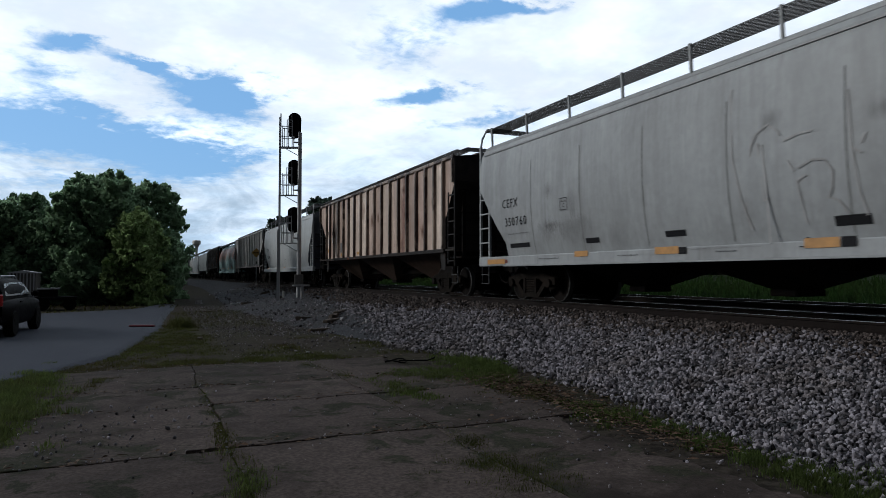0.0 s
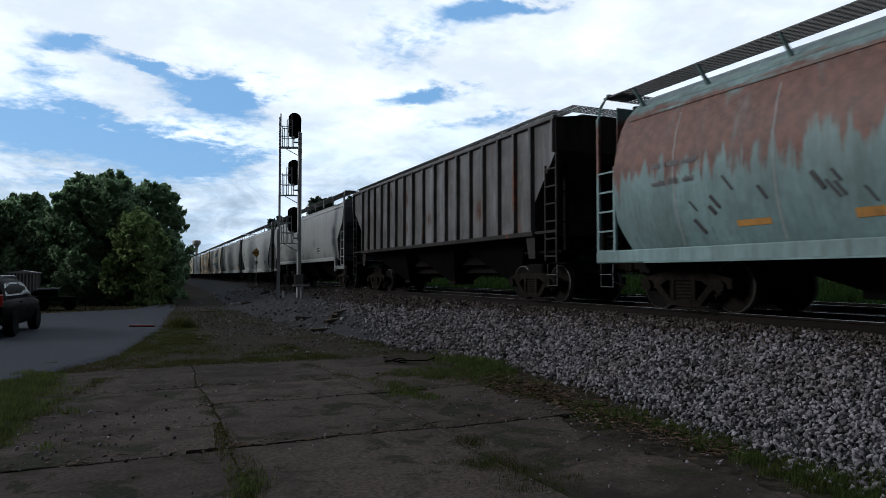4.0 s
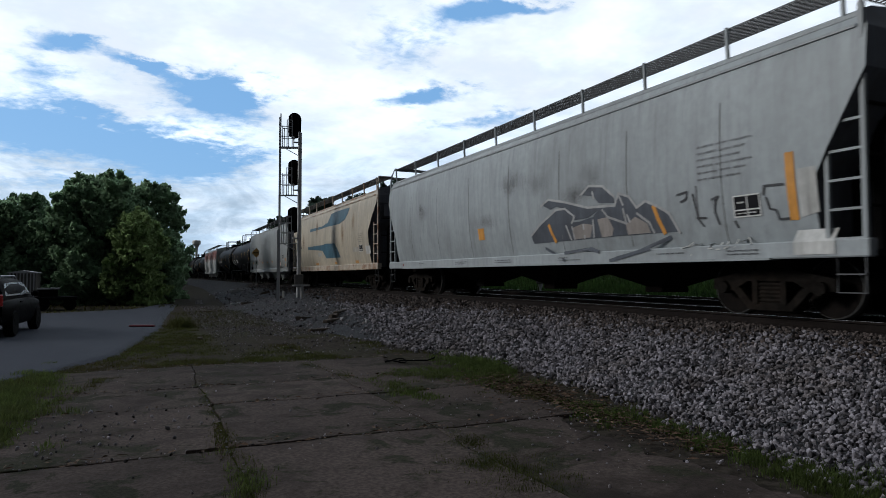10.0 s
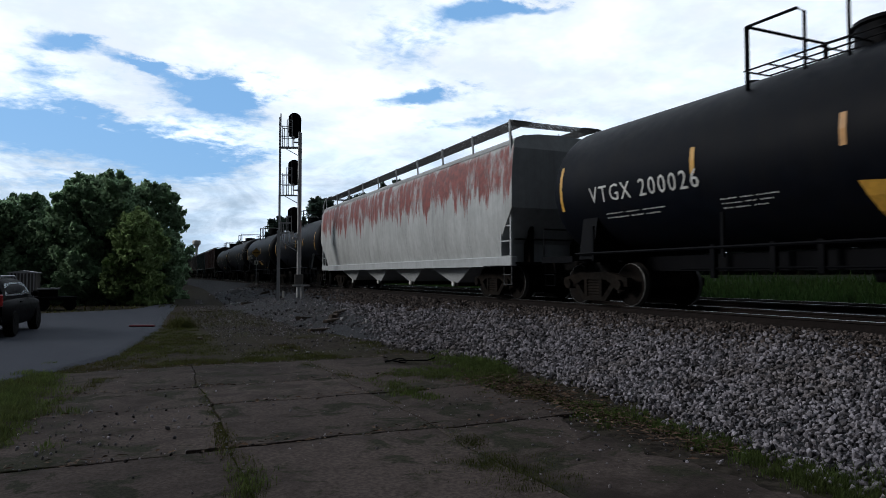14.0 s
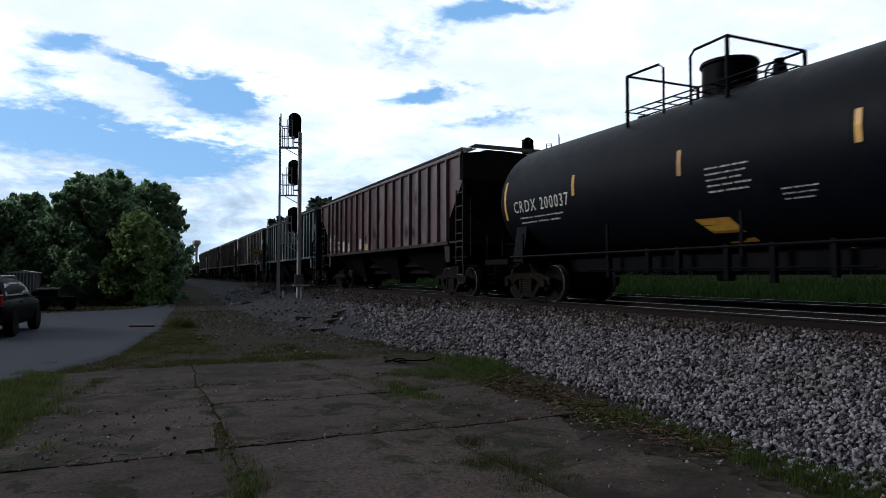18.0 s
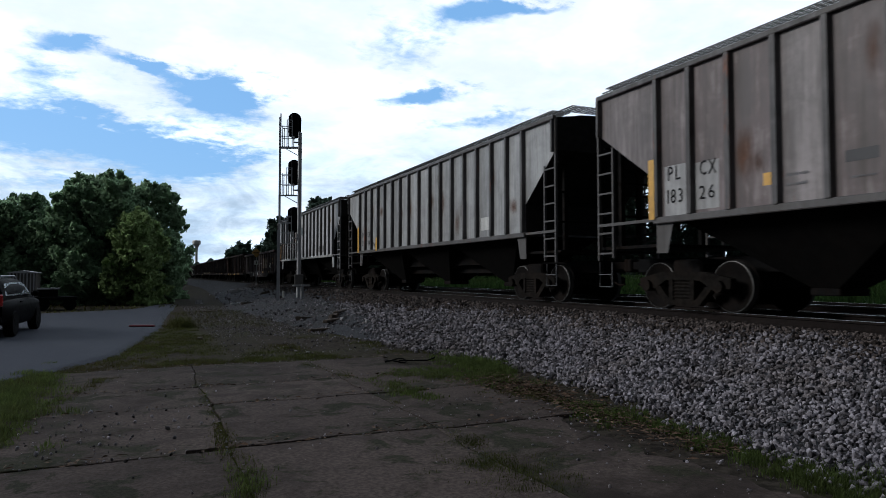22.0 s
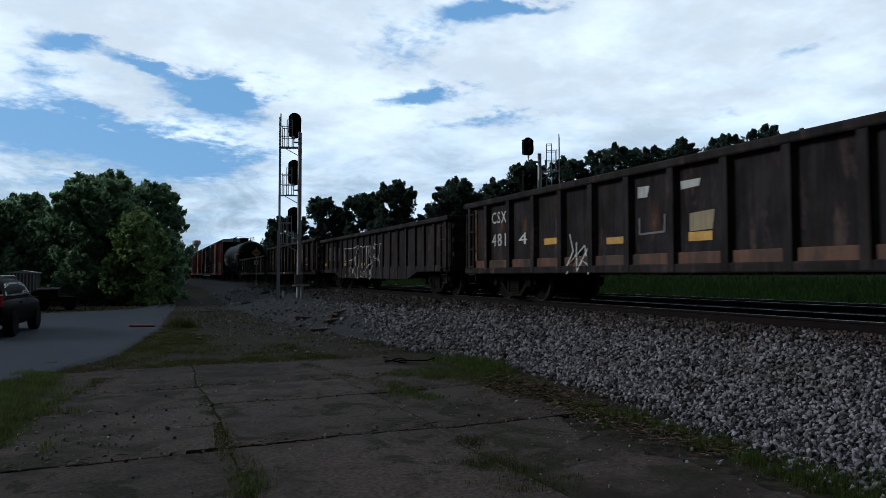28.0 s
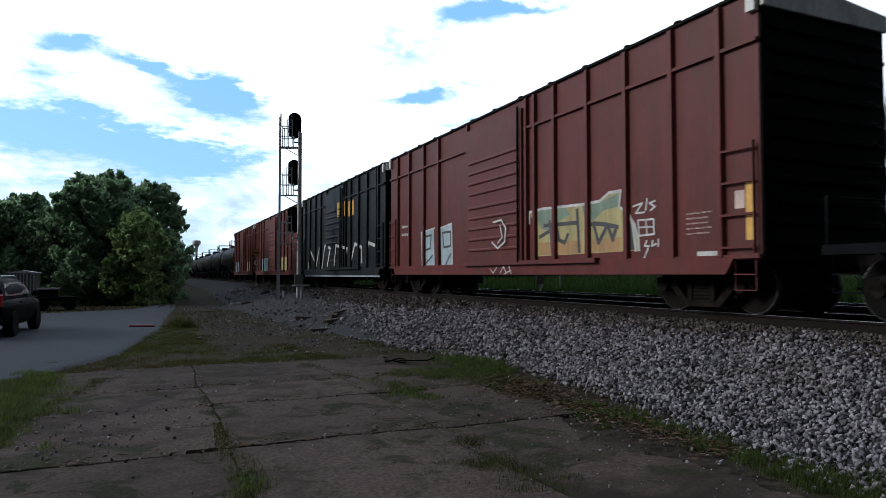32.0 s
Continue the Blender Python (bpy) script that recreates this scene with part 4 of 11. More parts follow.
def gondola(car, half, skin, posts=13, belly=False, band=None, top=2.74, off=0.0):
    """Open gondola with outside posts; band: paint of the lower edge."""
    hl = half - 0.62
    side = part("floor", Shape().box(-1.4, 1.4, -hl, hl, 1.0, 1.08), skin, car)
    walls = {}
    for sx in (-1, 1):
        walls[sx] = part("side_wall", Shape().box(sx * 1.42 - 0.02, sx * 1.42 + 0.02, -hl, hl, 0.95, top - 0.1), skin, car)
    for sy in (-1, 1):
        e = part("end_wall", Shape().box(-1.4, 1.4, sy * hl - 0.03, sy * hl + 0.03, 0.8, top - 0.1), skin, car)
        for z in (1.3, 1.75, 2.2):
            part("end_rib", Shape().box(-1.4, 1.4, sy * (hl + 0.06) - 0.05, sy * (hl + 0.06) + 0.05, z - 0.07, z + 0.07, 0.02), skin, e)
        part("end_chord", Shape().box(-1.5, 1.5, sy * (hl + 0.02) - 0.08, sy * (hl + 0.02) + 0.08, top - 0.14, top, 0.02), skin, car)
    for sx in (-1, 1):
        part("top_chord", Shape().box(sx * 1.5 - 0.1, sx * 1.5 + 0.1, -hl - 0.05, hl + 0.05, top - 0.15, top, 0.025), skin, car)
        if belly:
            poly = [(-hl, 0.98), (-hl, 0.78), (-half + 3.3, 0.78), (-half + 4.3, 0.52), (half - 4.3, 0.52), (half - 3.3, 0.78), (hl, 0.78), (hl, 0.98)]
            part("side_sill", Shape().prism(poly, "x", sx * 1.46 - 0.03, sx * 1.46 + 0.03), skin, car)
        else:
            part("side_sill", Shape().box(sx * 1.48 - 0.08, sx * 1.48 + 0.08, -hl, hl, 0.7, 0.86, 0.02), skin, car)
    low = 0.56 if belly else 0.72
    at = [-hl + 0.35 + (2 * hl - 0.7) * i / (posts - 1) for i in range(posts)] if isinstance(posts, int) else sorted(set(k * y + off for y in posts for k in (-1, 1)))
    for y in at:
        inner = abs(y) < half - 4.3
        deep = 1.51 if belly else 1.57
        shape = Shape().prism([(-1.42, -0.11), (-deep, -0.075), (-deep, 0.075), (-1.42, 0.11)], "z", low if inner else 0.8, top - 0.13)
        me = shape.mesh("side_post", skin)
        for turn in (0, 180):
            put("side_post", me, walls[1 if turn else -1], pose(0, y, 0, 0, 0, turn))
    car["posts"] = [float(y) for y in at]
    for ya, yb in zip(at, at[1:]):
        if band:
            y, w = (ya + yb) / 2, (yb - ya) / 2 - 0.11
            part("lower_panel", Shape().box(-1.5, -1.44, y - w, y + w, 0.74, 1.06, 0.01), band, car)
    part("centre_sill", Shape().box(-0.32, 0.32, -half + 0.6, half - 0.6, 0.7, 1.0), M_STEEL, car)
    for sy in (-1, 1):
        for sx in (-1, 1):
            ladder(car, sx * 1.54, sy * (hl - 0.12), sy * (hl - 0.55), 0.8, min(2.5, top - 0.2), 4, skin, None, 0.018)
    steps_below(car, half, skin)
    add_trucks(car, half, 2.6)
    add_couplers(car, half)
    return lambda y, z: (-1.498 if belly else -1.57) if z < (0.97 if belly else 0.87) else -1.45


def boxcar(car, half, skin, roof_mat, door_w=3.05):
    """High boxcar with outside posts, a sliding door and ribbed ends."""
    hl, eave = half - 0.34, 5.12
    part("body", Shape().prism([(-1.5, 0.9), (1.5, 0.9), (1.5, eave), (-1.5, eave)], "y", -hl, hl), skin, car)
    part("roof", Shape().prism([(-1.56, eave - 0.02), (1.56, eave - 0.02), (1.56, eave + 0.03), (0, eave + 0.2), (-1.56, eave + 0.03)], "y", -hl - 0.05, hl + 0.05), roof_mat, car)
    n = 13
    for i in range(n):
        y = -hl + 0.3 + (2 * hl - 0.6) * i / (n - 1)
        part("roof_rib", Shape().prism([(-1.57, eave + 0.03), (0, eave + 0.2), (1.57, eave + 0.03), (1.57, eave + 0.06), (0, eave + 0.24), (-1.57, eave + 0.06)], "y", y - 0.06, y + 0.06), roof_mat, car)
    me = Shape().prism([(-1.5, -0.075), (-1.585, -0.05), (-1.585, 0.05), (-1.5, 0.075)], "z", 0.95, eave - 0.05).mesh("side_post", skin)
    dw = door_w / 2
    for y in (hl - 0.9, hl - 2.1, hl - 3.45, hl - 4.7, dw + 0.12, -dw - 0.12, -dw - 0.5, -dw - 1.35, -dw - 2.6, -dw - 3.85, -dw - 5.1, -hl + 0.75):
        put("side_post", me, car, pose(0, y, 0))
        put("side_post", me, car, pose(0, -y, 0, 0, 0, 180))
    for sx in (-1, 1):
        part("side_sill", Shape().prism([(-hl, 0.98), (-hl, 0.92), (-hl + 0.5, 0.92), (-hl + 0.66, 0.67), (hl - 0.66, 0.67), (hl - 0.5, 0.92), (hl, 0.92), (hl, 0.98)], "x", sx * 1.52 - 0.05, sx * 1.52 + 0.05), skin, car)
        for sy in (-1, 1):
            a, b = sorted((sy * dw, sy * hl))
            part("belt_strip", Shape().box(sx * 1.53 - 0.04, sx * 1.53 + 0.04, a, b, 4.3, 4.36), skin, car)
            ladder(car, sx * 1.56, sy * (hl - 0.08), sy * (hl - 0.72), 1.0, 2.76, 4, skin, None, 0.006)
        d = Shape().box(sx * 1.58 - 0.04, sx * 1.58 + 0.04, -dw, dw, 1.0, 4.85)
        door = part("door", d, skin, car)
        for i in range(9):
            z = 1.35 + i * 0.3 + (0.1 if i > 4 else 0)
            part("door_rib", Shape().box(sx * 1.63 - 0.03, sx * 1.63 + 0.03, -dw + 0.12, dw - 0.12, z - 0.03, z + 0.05, 0.02), skin, door)
        part("door_bar", Shape().tube([(sx * 1.66, -dw + 0.12, 0.98), (sx * 1.66, -dw + 0.12, 4.9)], 0.03), M_STEEL, door)
        part("door_track", Shape().box(sx * 1.6 - 0.07, sx * 1.6 + 0.07, -dw - 3.0 if sx < 0 else -dw - 3.0, dw + 0.2, 0.92, 1.02), skin, car)
    for sy in (-1, 1):
        # ends are black instead of the skin colour, to hold their shade
        end = part("end_wall", Shape().box(-1.48, 1.48, sy * (hl + 0.01) - 0.02, sy * (hl + 0.01) + 0.02, 0.9, eave), M_BLACK, car, "ribbed end wall blackened for shade")
        for i in range(11):
            z = 1.15 + i * 0.34
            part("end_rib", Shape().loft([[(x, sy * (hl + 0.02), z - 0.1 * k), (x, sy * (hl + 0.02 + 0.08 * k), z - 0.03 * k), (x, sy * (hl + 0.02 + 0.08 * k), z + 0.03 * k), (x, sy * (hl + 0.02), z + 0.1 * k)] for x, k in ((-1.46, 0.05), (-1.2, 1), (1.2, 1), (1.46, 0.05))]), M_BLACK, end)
        part("height_panel", Shape().prism([(-1.5, eave - 0.28), (1.5, eave - 0.28), (1.5, eave), (0, eave + 0.16), (-1.5, eave)], "y", min(sy * (hl + 0.05), sy * (hl + 0.1)), max(sy * (hl + 0.05), sy * (hl + 0.1))), M_WHITE, car, "white excess-height panel across the end")
        part("height_corner", Shape().box(-1.59, -1.5, min(sy * hl, sy * (hl - 0.16)), max(sy * hl, sy * (hl - 0.16)), eave - 0.34, eave - 0.02), M_WHITE, car)
    part("centre_sill", Shape().box(-0.32, 0.32, -half + 0.6, half - 0.6, 0.66, 0.92), M_STEEL, car)
    steps_below(car, half + 0.35, skin)
    add_trucks(car, half, 2.0)
    add_couplers(car, half)
    return lambda y, z: -1.668 if abs(y) < dw else -1.508


M_SEAM = material("weld_seam", (0.15, 0.155, 0.155), 0.7, 0, 0.3, 10)
M_SEAMFAINT = material("painted_weld_seam", (0.3, 0.31, 0.315), 0.7, 0, 0.2, 10)
# near-black in place of car paint: the underside's shade is in the colour
M_BAY = material("bay_shade", (0.005, 0.0048, 0.0047), 0.9, 0, 0.3, 8, (0.01, 0.0085, 0.0075), 0.5, 0.8, 2, spec=0.04)
P_WHITE = paint("white_car_paint", (0.4, 0.42, 0.43), 0.2, panels=0.1)
P_DULL = paint("dull_white_car_paint", (0.315, 0.33, 0.338), 0.22, panels=0.16)
P_GREY = paint("grey_car_paint", (0.285, 0.3, 0.305), 0.25, panels=0.16)
# end sheets' paint, darkened so that the colour carries their shade
P_ENDSHADE = paint("shaded_end_paint", (0.13, 0.14, 0.165), 0.5, 0.2, panels=0.4)
P_MID = paint("mid_grey_car_paint", (0.335, 0.365, 0.38), 0.25, panels=0.16)
P_TAN = paint("grey_tan_car_paint", (0.42, 0.395, 0.355), 0.35, panels=0.28)
P_CREAM = paint("cream_car_paint", (0.58, 0.47, 0.34), 0.25, 0.3, rust_color=(0.42, 0.27, 0.15), panels=0.22)
P_BEIGE = paint("beige_car_paint", (0.49, 0.435, 0.345), 0.25, 0.14, rust_color=(0.36, 0.24, 0.15), panels=0.2)
P_TEAL = paint("faded_teal_paint", (0.2, 0.3, 0.31), 0.35, 0.62, rust_color=(0.15, 0.072, 0.056), streak=5, rust_scale=0.9, band=(2.45, 3.85), panels=0.35)
P_REDWHITE = paint("peeling_white_paint", (0.46, 0.475, 0.475), 0.25, 0.62, rust_color=(0.21, 0.05, 0.038), streak=3, rust_scale=1.6, band=(2.75, 4.05), panels=0.2)
P_RIBGREY = paint("ribbed_grey_paint", (0.26, 0.235, 0.235), 0.5, 0.2, panels=0.7, tint=(0.15, 0.118, 0.118))
P_RIBLIGHT = paint("ribbed_light_paint", (0.37, 0.375, 0.38), 0.4, 0.1, panels=0.5, per_thing=0.14)
P_RIBPALE = paint("ribbed_pale_paint", (0.47, 0.485, 0.51), 0.25, 0.05, panels=0.22)
P_RIBDARK = paint("ribbed_brown_grey_paint", (0.15, 0.15, 0.16), 0.6, 0.25, panels=0.8)
# grimy ribs, darker than their panels: the shade of the flanks is painted in
P_RIBSHADE = paint("grimy_shaded_rib_paint", (0.1, 0.095, 0.098), 0.6, 0.3, panels=0.9)
P_RIBRUST = paint("rusted_rib_paint", (0.36, 0.29, 0.24), 0.5, 0.66, rust_color=(0.05, 0.034, 0.03), streak=4, rust_scale=1.5, panels=0.5)
P_SOFTRUST = paint("soft_rust_stain", (0.21, 0.148, 0.118), 0.4, 0.4, rust_color=(0.36, 0.31, 0.28), rust_scale=3, panels=0.6)
P_RIBBROWN = paint("ribbed_patchy_paint", (0.76, 0.63, 0.54), 0.3, 0.42, rust_color=(0.22, 0.12, 0.09), streak=7, rust_scale=0.8, panels=0.38, tint=(0.46, 0.33, 0.27))
# the tint paints a bluish-grey sheen onto single sheets
P_MAROON = paint("maroon_paint", (0.1, 0.05, 0.052), 0.35, 0.4, 0.4, rust_color=(0.055, 0.036, 0.042), streak=6, rust_scale=1.2, panels=0.8, spec=0.35, tint=(0.15, 0.125, 0.14))
P_GREEN = paint("dark_green_paint", (0.048, 0.083, 0.098), 0.35, 0.58, rust_color=(0.18, 0.23, 0.255), streak=7, rust_scale=1.5, panels=0.8)
# darker copy of the car's green, with rib-flank shade in it
P_GREENRIB = paint("shaded_green_rib_paint", (0.025, 0.042, 0.048), 0.4, panels=0.5)
P_GON = paint("gondola_brown_black", (0.033, 0.029, 0.0325), 0.4, 0.45, 0.9, rust_color=(0.072, 0.051, 0.049), rust_scale=2.2, panels=0.8, spec=0.06)
P_GON2 = paint("gondola_rusty_black", (0.032, 0.027, 0.029), 0.4, 0.52, 0.9, rust_color=(0.074, 0.048, 0.043), rust_scale=2.0, panels=0.8, spec=0.06)
P_BOXRED = paint("boxcar_red", (0.125, 0.03, 0.028), 0.35, 0.12, rust_color=(0.09, 0.035, 0.03), panels=0.3, spec=0.15)
P_BOXGREEN = paint("boxcar_dark", (0.01, 0.015, 0.019), 0.4, 0.15, rust_color=(0.03, 0.03, 0.03), spec=0.1)
P_BAND = paint("faded_orange_band", (0.14, 0.06, 0.032), 0.6, 0.45, rust_color=(0.03, 0.02, 0.016), panels=0.8)
P_BANDPALE = paint("faded_pale_band", (0.42, 0.34, 0.2), 0.5, 0.3)
P_BROWNBAY = paint("rusty_bay_paint", (0.05, 0.033, 0.026), 0.5, 0.4, rust_color=(0.03, 0.022, 0.018), panels=0.6, spec=0.1)
P_SILLRUST = paint("rust_stained_sill_paint", (0.48, 0.42, 0.34), 0.35, 0.58, rust_color=(0.27, 0.16, 0.1), streak=1.5, rust_scale=1.6, panels=0.3)
P_TRIMDARK = paint("dark_trim", (0.024, 0.022, 0.022), 0.5, 0.3, spec=0.1)
P_PANELGREY = paint("faded_table_paint", (0.075, 0.08, 0.09), 0.3, 0.3, rust_color=(0.02, 0.02, 0.022), rust_scale=5)
P_SILLDARK = paint("grimy_sill_paint", (0.095, 0.09, 0.09), 0.5, 0.25)
P_TANSMEAR = paint("worn_tan_paint", (0.2, 0.135, 0.09), 0.4, 0.5, rust_color=(0.02, 0.016, 0.014), rust_scale=4, streak=2, panels=0.6)
P_SLATE = paint("slate_spray_paint", (0.085, 0.095, 0.115), 0.2)
P_GRAFPALE = paint("pale_grey_spray_paint", (0.42, 0.42, 0.42), 0.2)
P_GRAFTAN = paint("tan_spray_paint", (0.3, 0.27, 0.25), 0.2)
P_GRAFTEAL = paint("dull_green_spray_paint", (0.2, 0.27, 0.2), 0.3)
P_GRAFRUST = paint("orange_brown_spray_paint", (0.4, 0.24, 0.1), 0.3)
P_BLUE = paint("blue_stripe_paint", (0.065, 0.15, 0.21), 0.35, 0.1, rust_color=(0.3, 0.3, 0.28))
P_BLUEPALE = paint("faded_blue_stripe", (0.26, 0.38, 0.42), 0.3, 0.45, rust_color=(0.45, 0.39, 0.31))
P_REDPATCH = paint("oxide_red_paint", (0.2, 0.05, 0.038), 0.35, 0.2, rust_color=(0.34, 0.2, 0.16))
P_GRAFGREY = paint("grey_spray_paint", (0.16, 0.16, 0.17), 0.2)
P_SMEAR = paint("worn_grey_lettering", (0.11, 0.1, 0.095), 0.4, 0.55, rust_color=(0.015, 0.013, 0.012), rust_scale=5, streak=2, panels=0.6)
P_WORNGOLD = paint("worn_gold_lettering", (0.34, 0.17, 0.04), 0.4, 0.5, rust_color=(0.02, 0.015, 0.012), rust_scale=4, streak=2, panels=0.5)
P_GRAFFAINT = paint("faint_grey_spray_paint", (0.34, 0.34, 0.34), 0.2)
P_GRAFDARK = paint("dark_spray_paint", (0.06, 0.06, 0.065), 0.2)
P_GRAFWHITE = paint("white_spray_paint", (0.6, 0.6, 0.58), 0.3)
P_GRAFPINK = paint("pale_pink_spray_paint", (0.6, 0.45, 0.4), 0.2)
P_GRAFORANGE = paint("orange_spray_paint", (0.65, 0.3, 0.06), 0.2)
P_GRAFGOLD = paint("gold_green_spray_paint", (0.42, 0.36, 0.16), 0.4, 0.35, rust_color=(0.3, 0.18, 0.08))
P_GRAFBLUE = paint("pale_blue_spray_paint", (0.4, 0.5, 0.55), 0.3)



def stain_material(name, color, most):
    """Rust run into the paint: thickest in the middle, ragged and thin at its edge."""
    m = material(name, color, 0.85, 0, 0.3, 9, tuple(k * 0.6 for k in color), 0.5, 1.5, 2, spec=0.1)
    nt = m.node_tree
    sep = nt.nodes.new("ShaderNodeSeparateXYZ")
    co = nt.nodes.new("ShaderNodeTexCoord")
    nt.links.new(co.outputs["Generated"], sep.inputs[0])
    u = math_node(nt, "MULTIPLY", math_node(nt, "SUBTRACT", sep.outputs[1], 0.5), 2.0)
    v = math_node(nt, "MULTIPLY", math_node(nt, "SUBTRACT", sep.outputs[2], 0.5), 2.0)
    r = math_node(nt, "SQRT", math_node(nt, "ADD", math_node(nt, "MULTIPLY", u, u), math_node(nt, "MULTIPLY", v, v)))
    rough = noise_node(nt, mapped(nt, co.outputs["Object"], (1, 1, 0.22)), 7.0, 6, 0.7, 0.3)
    edge = math_node(nt, "ADD", math_node(nt, "SUBTRACT", 1.0, r), math_node(nt, "MULTIPLY", math_node(nt, "SUBTRACT", rough, 0.5), 1.6))
    inside = ramp_node(nt, r, 1.0, 0.75)
    nt.links.new(math_node(nt, "MULTIPLY", math_node(nt, "MULTIPLY", ramp_node(nt, edge, 0.0, 1.25), inside), most), nt.nodes["Principled BSDF"].inputs["Alpha"])
    return m


M_STAIN = stain_material("rust_stain", (0.17, 0.09, 0.06), 0.75)
M_STAINPALE = stain_material("pale_rust_stain", (0.4, 0.25, 0.14), 0.6)
M_SMUDGE = stain_material("grey_smudge", (0.15, 0.14, 0.14), 0.3)
M_STAINDARK = stain_material("dark_stain", (0.035, 0.025, 0.03), 0.8)

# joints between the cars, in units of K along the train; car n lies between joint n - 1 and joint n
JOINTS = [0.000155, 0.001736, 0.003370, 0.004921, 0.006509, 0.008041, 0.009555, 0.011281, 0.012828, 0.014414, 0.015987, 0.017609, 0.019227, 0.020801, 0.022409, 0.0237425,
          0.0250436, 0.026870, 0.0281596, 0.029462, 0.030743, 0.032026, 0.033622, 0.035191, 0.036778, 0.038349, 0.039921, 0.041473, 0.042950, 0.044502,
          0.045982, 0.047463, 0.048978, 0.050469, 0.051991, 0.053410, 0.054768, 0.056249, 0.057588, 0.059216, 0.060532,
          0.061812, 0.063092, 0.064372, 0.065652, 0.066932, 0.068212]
# small corrections of the joints, in metres; painted marks keep their places
TRIM = {1: 0.45, 4: 0.1, 7: 0.25, 10: 0.1, 11: -0.6, 14: 0.45, 16: 0.3, 19: 0.0, 23: 0.3, 25: 0.18, 27: 0.26, 29: 0.3, 32: 0.0, 33: 0.1, 34: -0.22, 36: 0.0, 37: 0.0}
TRIMS = [TRIM.get(k, 0.22 if k < 38 else 0.0) for k in range(len(JOINTS))]
OFF = [-(a + b) / 2 for a, b in zip(TRIMS, TRIMS[1:])]
CARS = []


def car_thing(i, name, label, category):
    """An empty at the car's middle, on the rails; returns it and half its length between couplers."""
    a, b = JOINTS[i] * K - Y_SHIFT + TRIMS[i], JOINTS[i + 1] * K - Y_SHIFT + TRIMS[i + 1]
    thing = tagged(new(name), label, category, "cars of the freight train")
    thing.location = (TRACK_X, (a + b) / 2, RAIL_Z)
    CARS.append((thing, (a + b) / 2))
    return thing, (b - a) / 2


SMOOTH = {0: (P_DULL, P_DULL, "pale grey smooth-sided covered hopper car with spray-painted outlines"),
          2: (P_WHITE, P_WHITE, "clean white smooth-sided covered hopper car"),
          4: (P_TEAL, P_TEAL, "rust-streaked faded teal round-sided covered hopper car"),
          6: (P_GREY, P_GREY, "grey smooth-sided covered hopper car with a high side sill"),
          7: (P_WHITE, P_WHITE, "white smooth-sided covered hopper car with orange reflectors"),
          8: (P_GREY, P_GREY, "grey smooth-sided covered hopper car, lightly streaked"),
          9: (P_TAN, P_TAN, "dirty grey covered hopper car with blue swept stripes"),
          10: (P_CREAM, P_SILLRUST, "rust-stained cream covered hopper car with faded blue stripes"),
          11: (P_MID, P_MID, "grey covered hopper car with grey and orange graffiti"),
          12: (P_BEIGE, P_SILLRUST, "beige covered hopper car with blue swept stripes"),
          13: (P_GREY, P_GREY, "light grey covered hopper car with a painted thumb"),
          16: (P_REDWHITE, P_WHITE, "white covered hopper car with peeling red upper side")}
RIBS = (6.95, 6.14, 5.3, 4.43, 3.6, 2.72, 1.85, 0.97, 0)
RIBBED = {1: (P_RIBBROWN, P_TRIMDARK, P_RIBRUST, (7.47, 6.77, 6.01, 5.16, 4.25, 3.37, 2.42, 1.42, 0.48), "patchy rust-brown covered hopper car with outside ribs"),
          3: (P_RIBLIGHT, P_RIBGREY, P_RIBLIGHT, (7.24, 6.3, 5.25, 4.25, 3.22, 2.18, 1.12, 0), "weathered grey ribbed covered hopper car with rust patches"),
          5: (P_RIBDARK, P_TRIMDARK, P_RIBSHADE, RIBS, "dark grimy grey ribbed covered hopper car"),
          21: (P_MAROON, P_TRIMDARK, P_MAROON, (7.41, 6.7, 5.9, 5.06, 4.2, 3.32, 2.43, 1.51, 0.53), "dark maroon ribbed covered hopper car, heavily weathered"),
          22: (P_GREEN, P_GREEN, P_GREENRIB, (7.22, 6.46, 5.72, 4.82, 3.88, 2.98, 2.08, 1.06, 0), "faded dark green ribbed covered hopper car"),
          23: (P_RIBLIGHT, P_SILLDARK, P_RIBSHADE, (7.15, 6.32, 5.5, 4.66, 3.8, 2.95, 2.03, 1.05, 0), "plain grey ribbed covered hopper car"),
          24: (P_RIBGREY, P_SILLDARK, P_RIBSHADE, RIBS, "grimy grey-brown ribbed covered hopper car"),
          25: (P_RIBLIGHT, P_SILLDARK, P_RIBSHADE, RIBS, "rust-streaked grey ribbed covered hopper car"),
          26: (P_RIBPALE, P_RIBLIGHT, P_RIBSHADE, RIBS, "pale grey ribbed covered hopper car, last of its kind")}
GONDOLAS = {27: (P_GON, True, None, "black gondola car with a deep-bellied side and graffiti"),
            28: (P_GON2, False, None, "brown-black gondola car with pale rusted end post"),
            29: (P_GON, False, None, "dark gondola car with yellow reflectors"),
            30: (P_GON, False, P_BANDPALE, "black gondola car with a faded pale lower band"),
            31: (P_GON, False, P_BAND, "black gondola car with a faded orange lower band"),
            32: (P_GON, True, None, "black deep-bellied gondola car with large white graffiti"),
            33: (P_GON2, False, None, "dark brown gondola car with yellow lettering"),
            34: (P_GON, False, None, "black gondola car with white lettering")}
BOXES = {36: (P_BOXRED, "red high boxcar with graffiti and ribbed ends"), 37: (P_BOXGREEN, "dark green-black high boxcar with graffiti along its foot"),
         38: (P_BOXRED, "red high boxcar with a closed door"), 39: (P_BOXRED, "red high boxcar near the dark tank cars")}
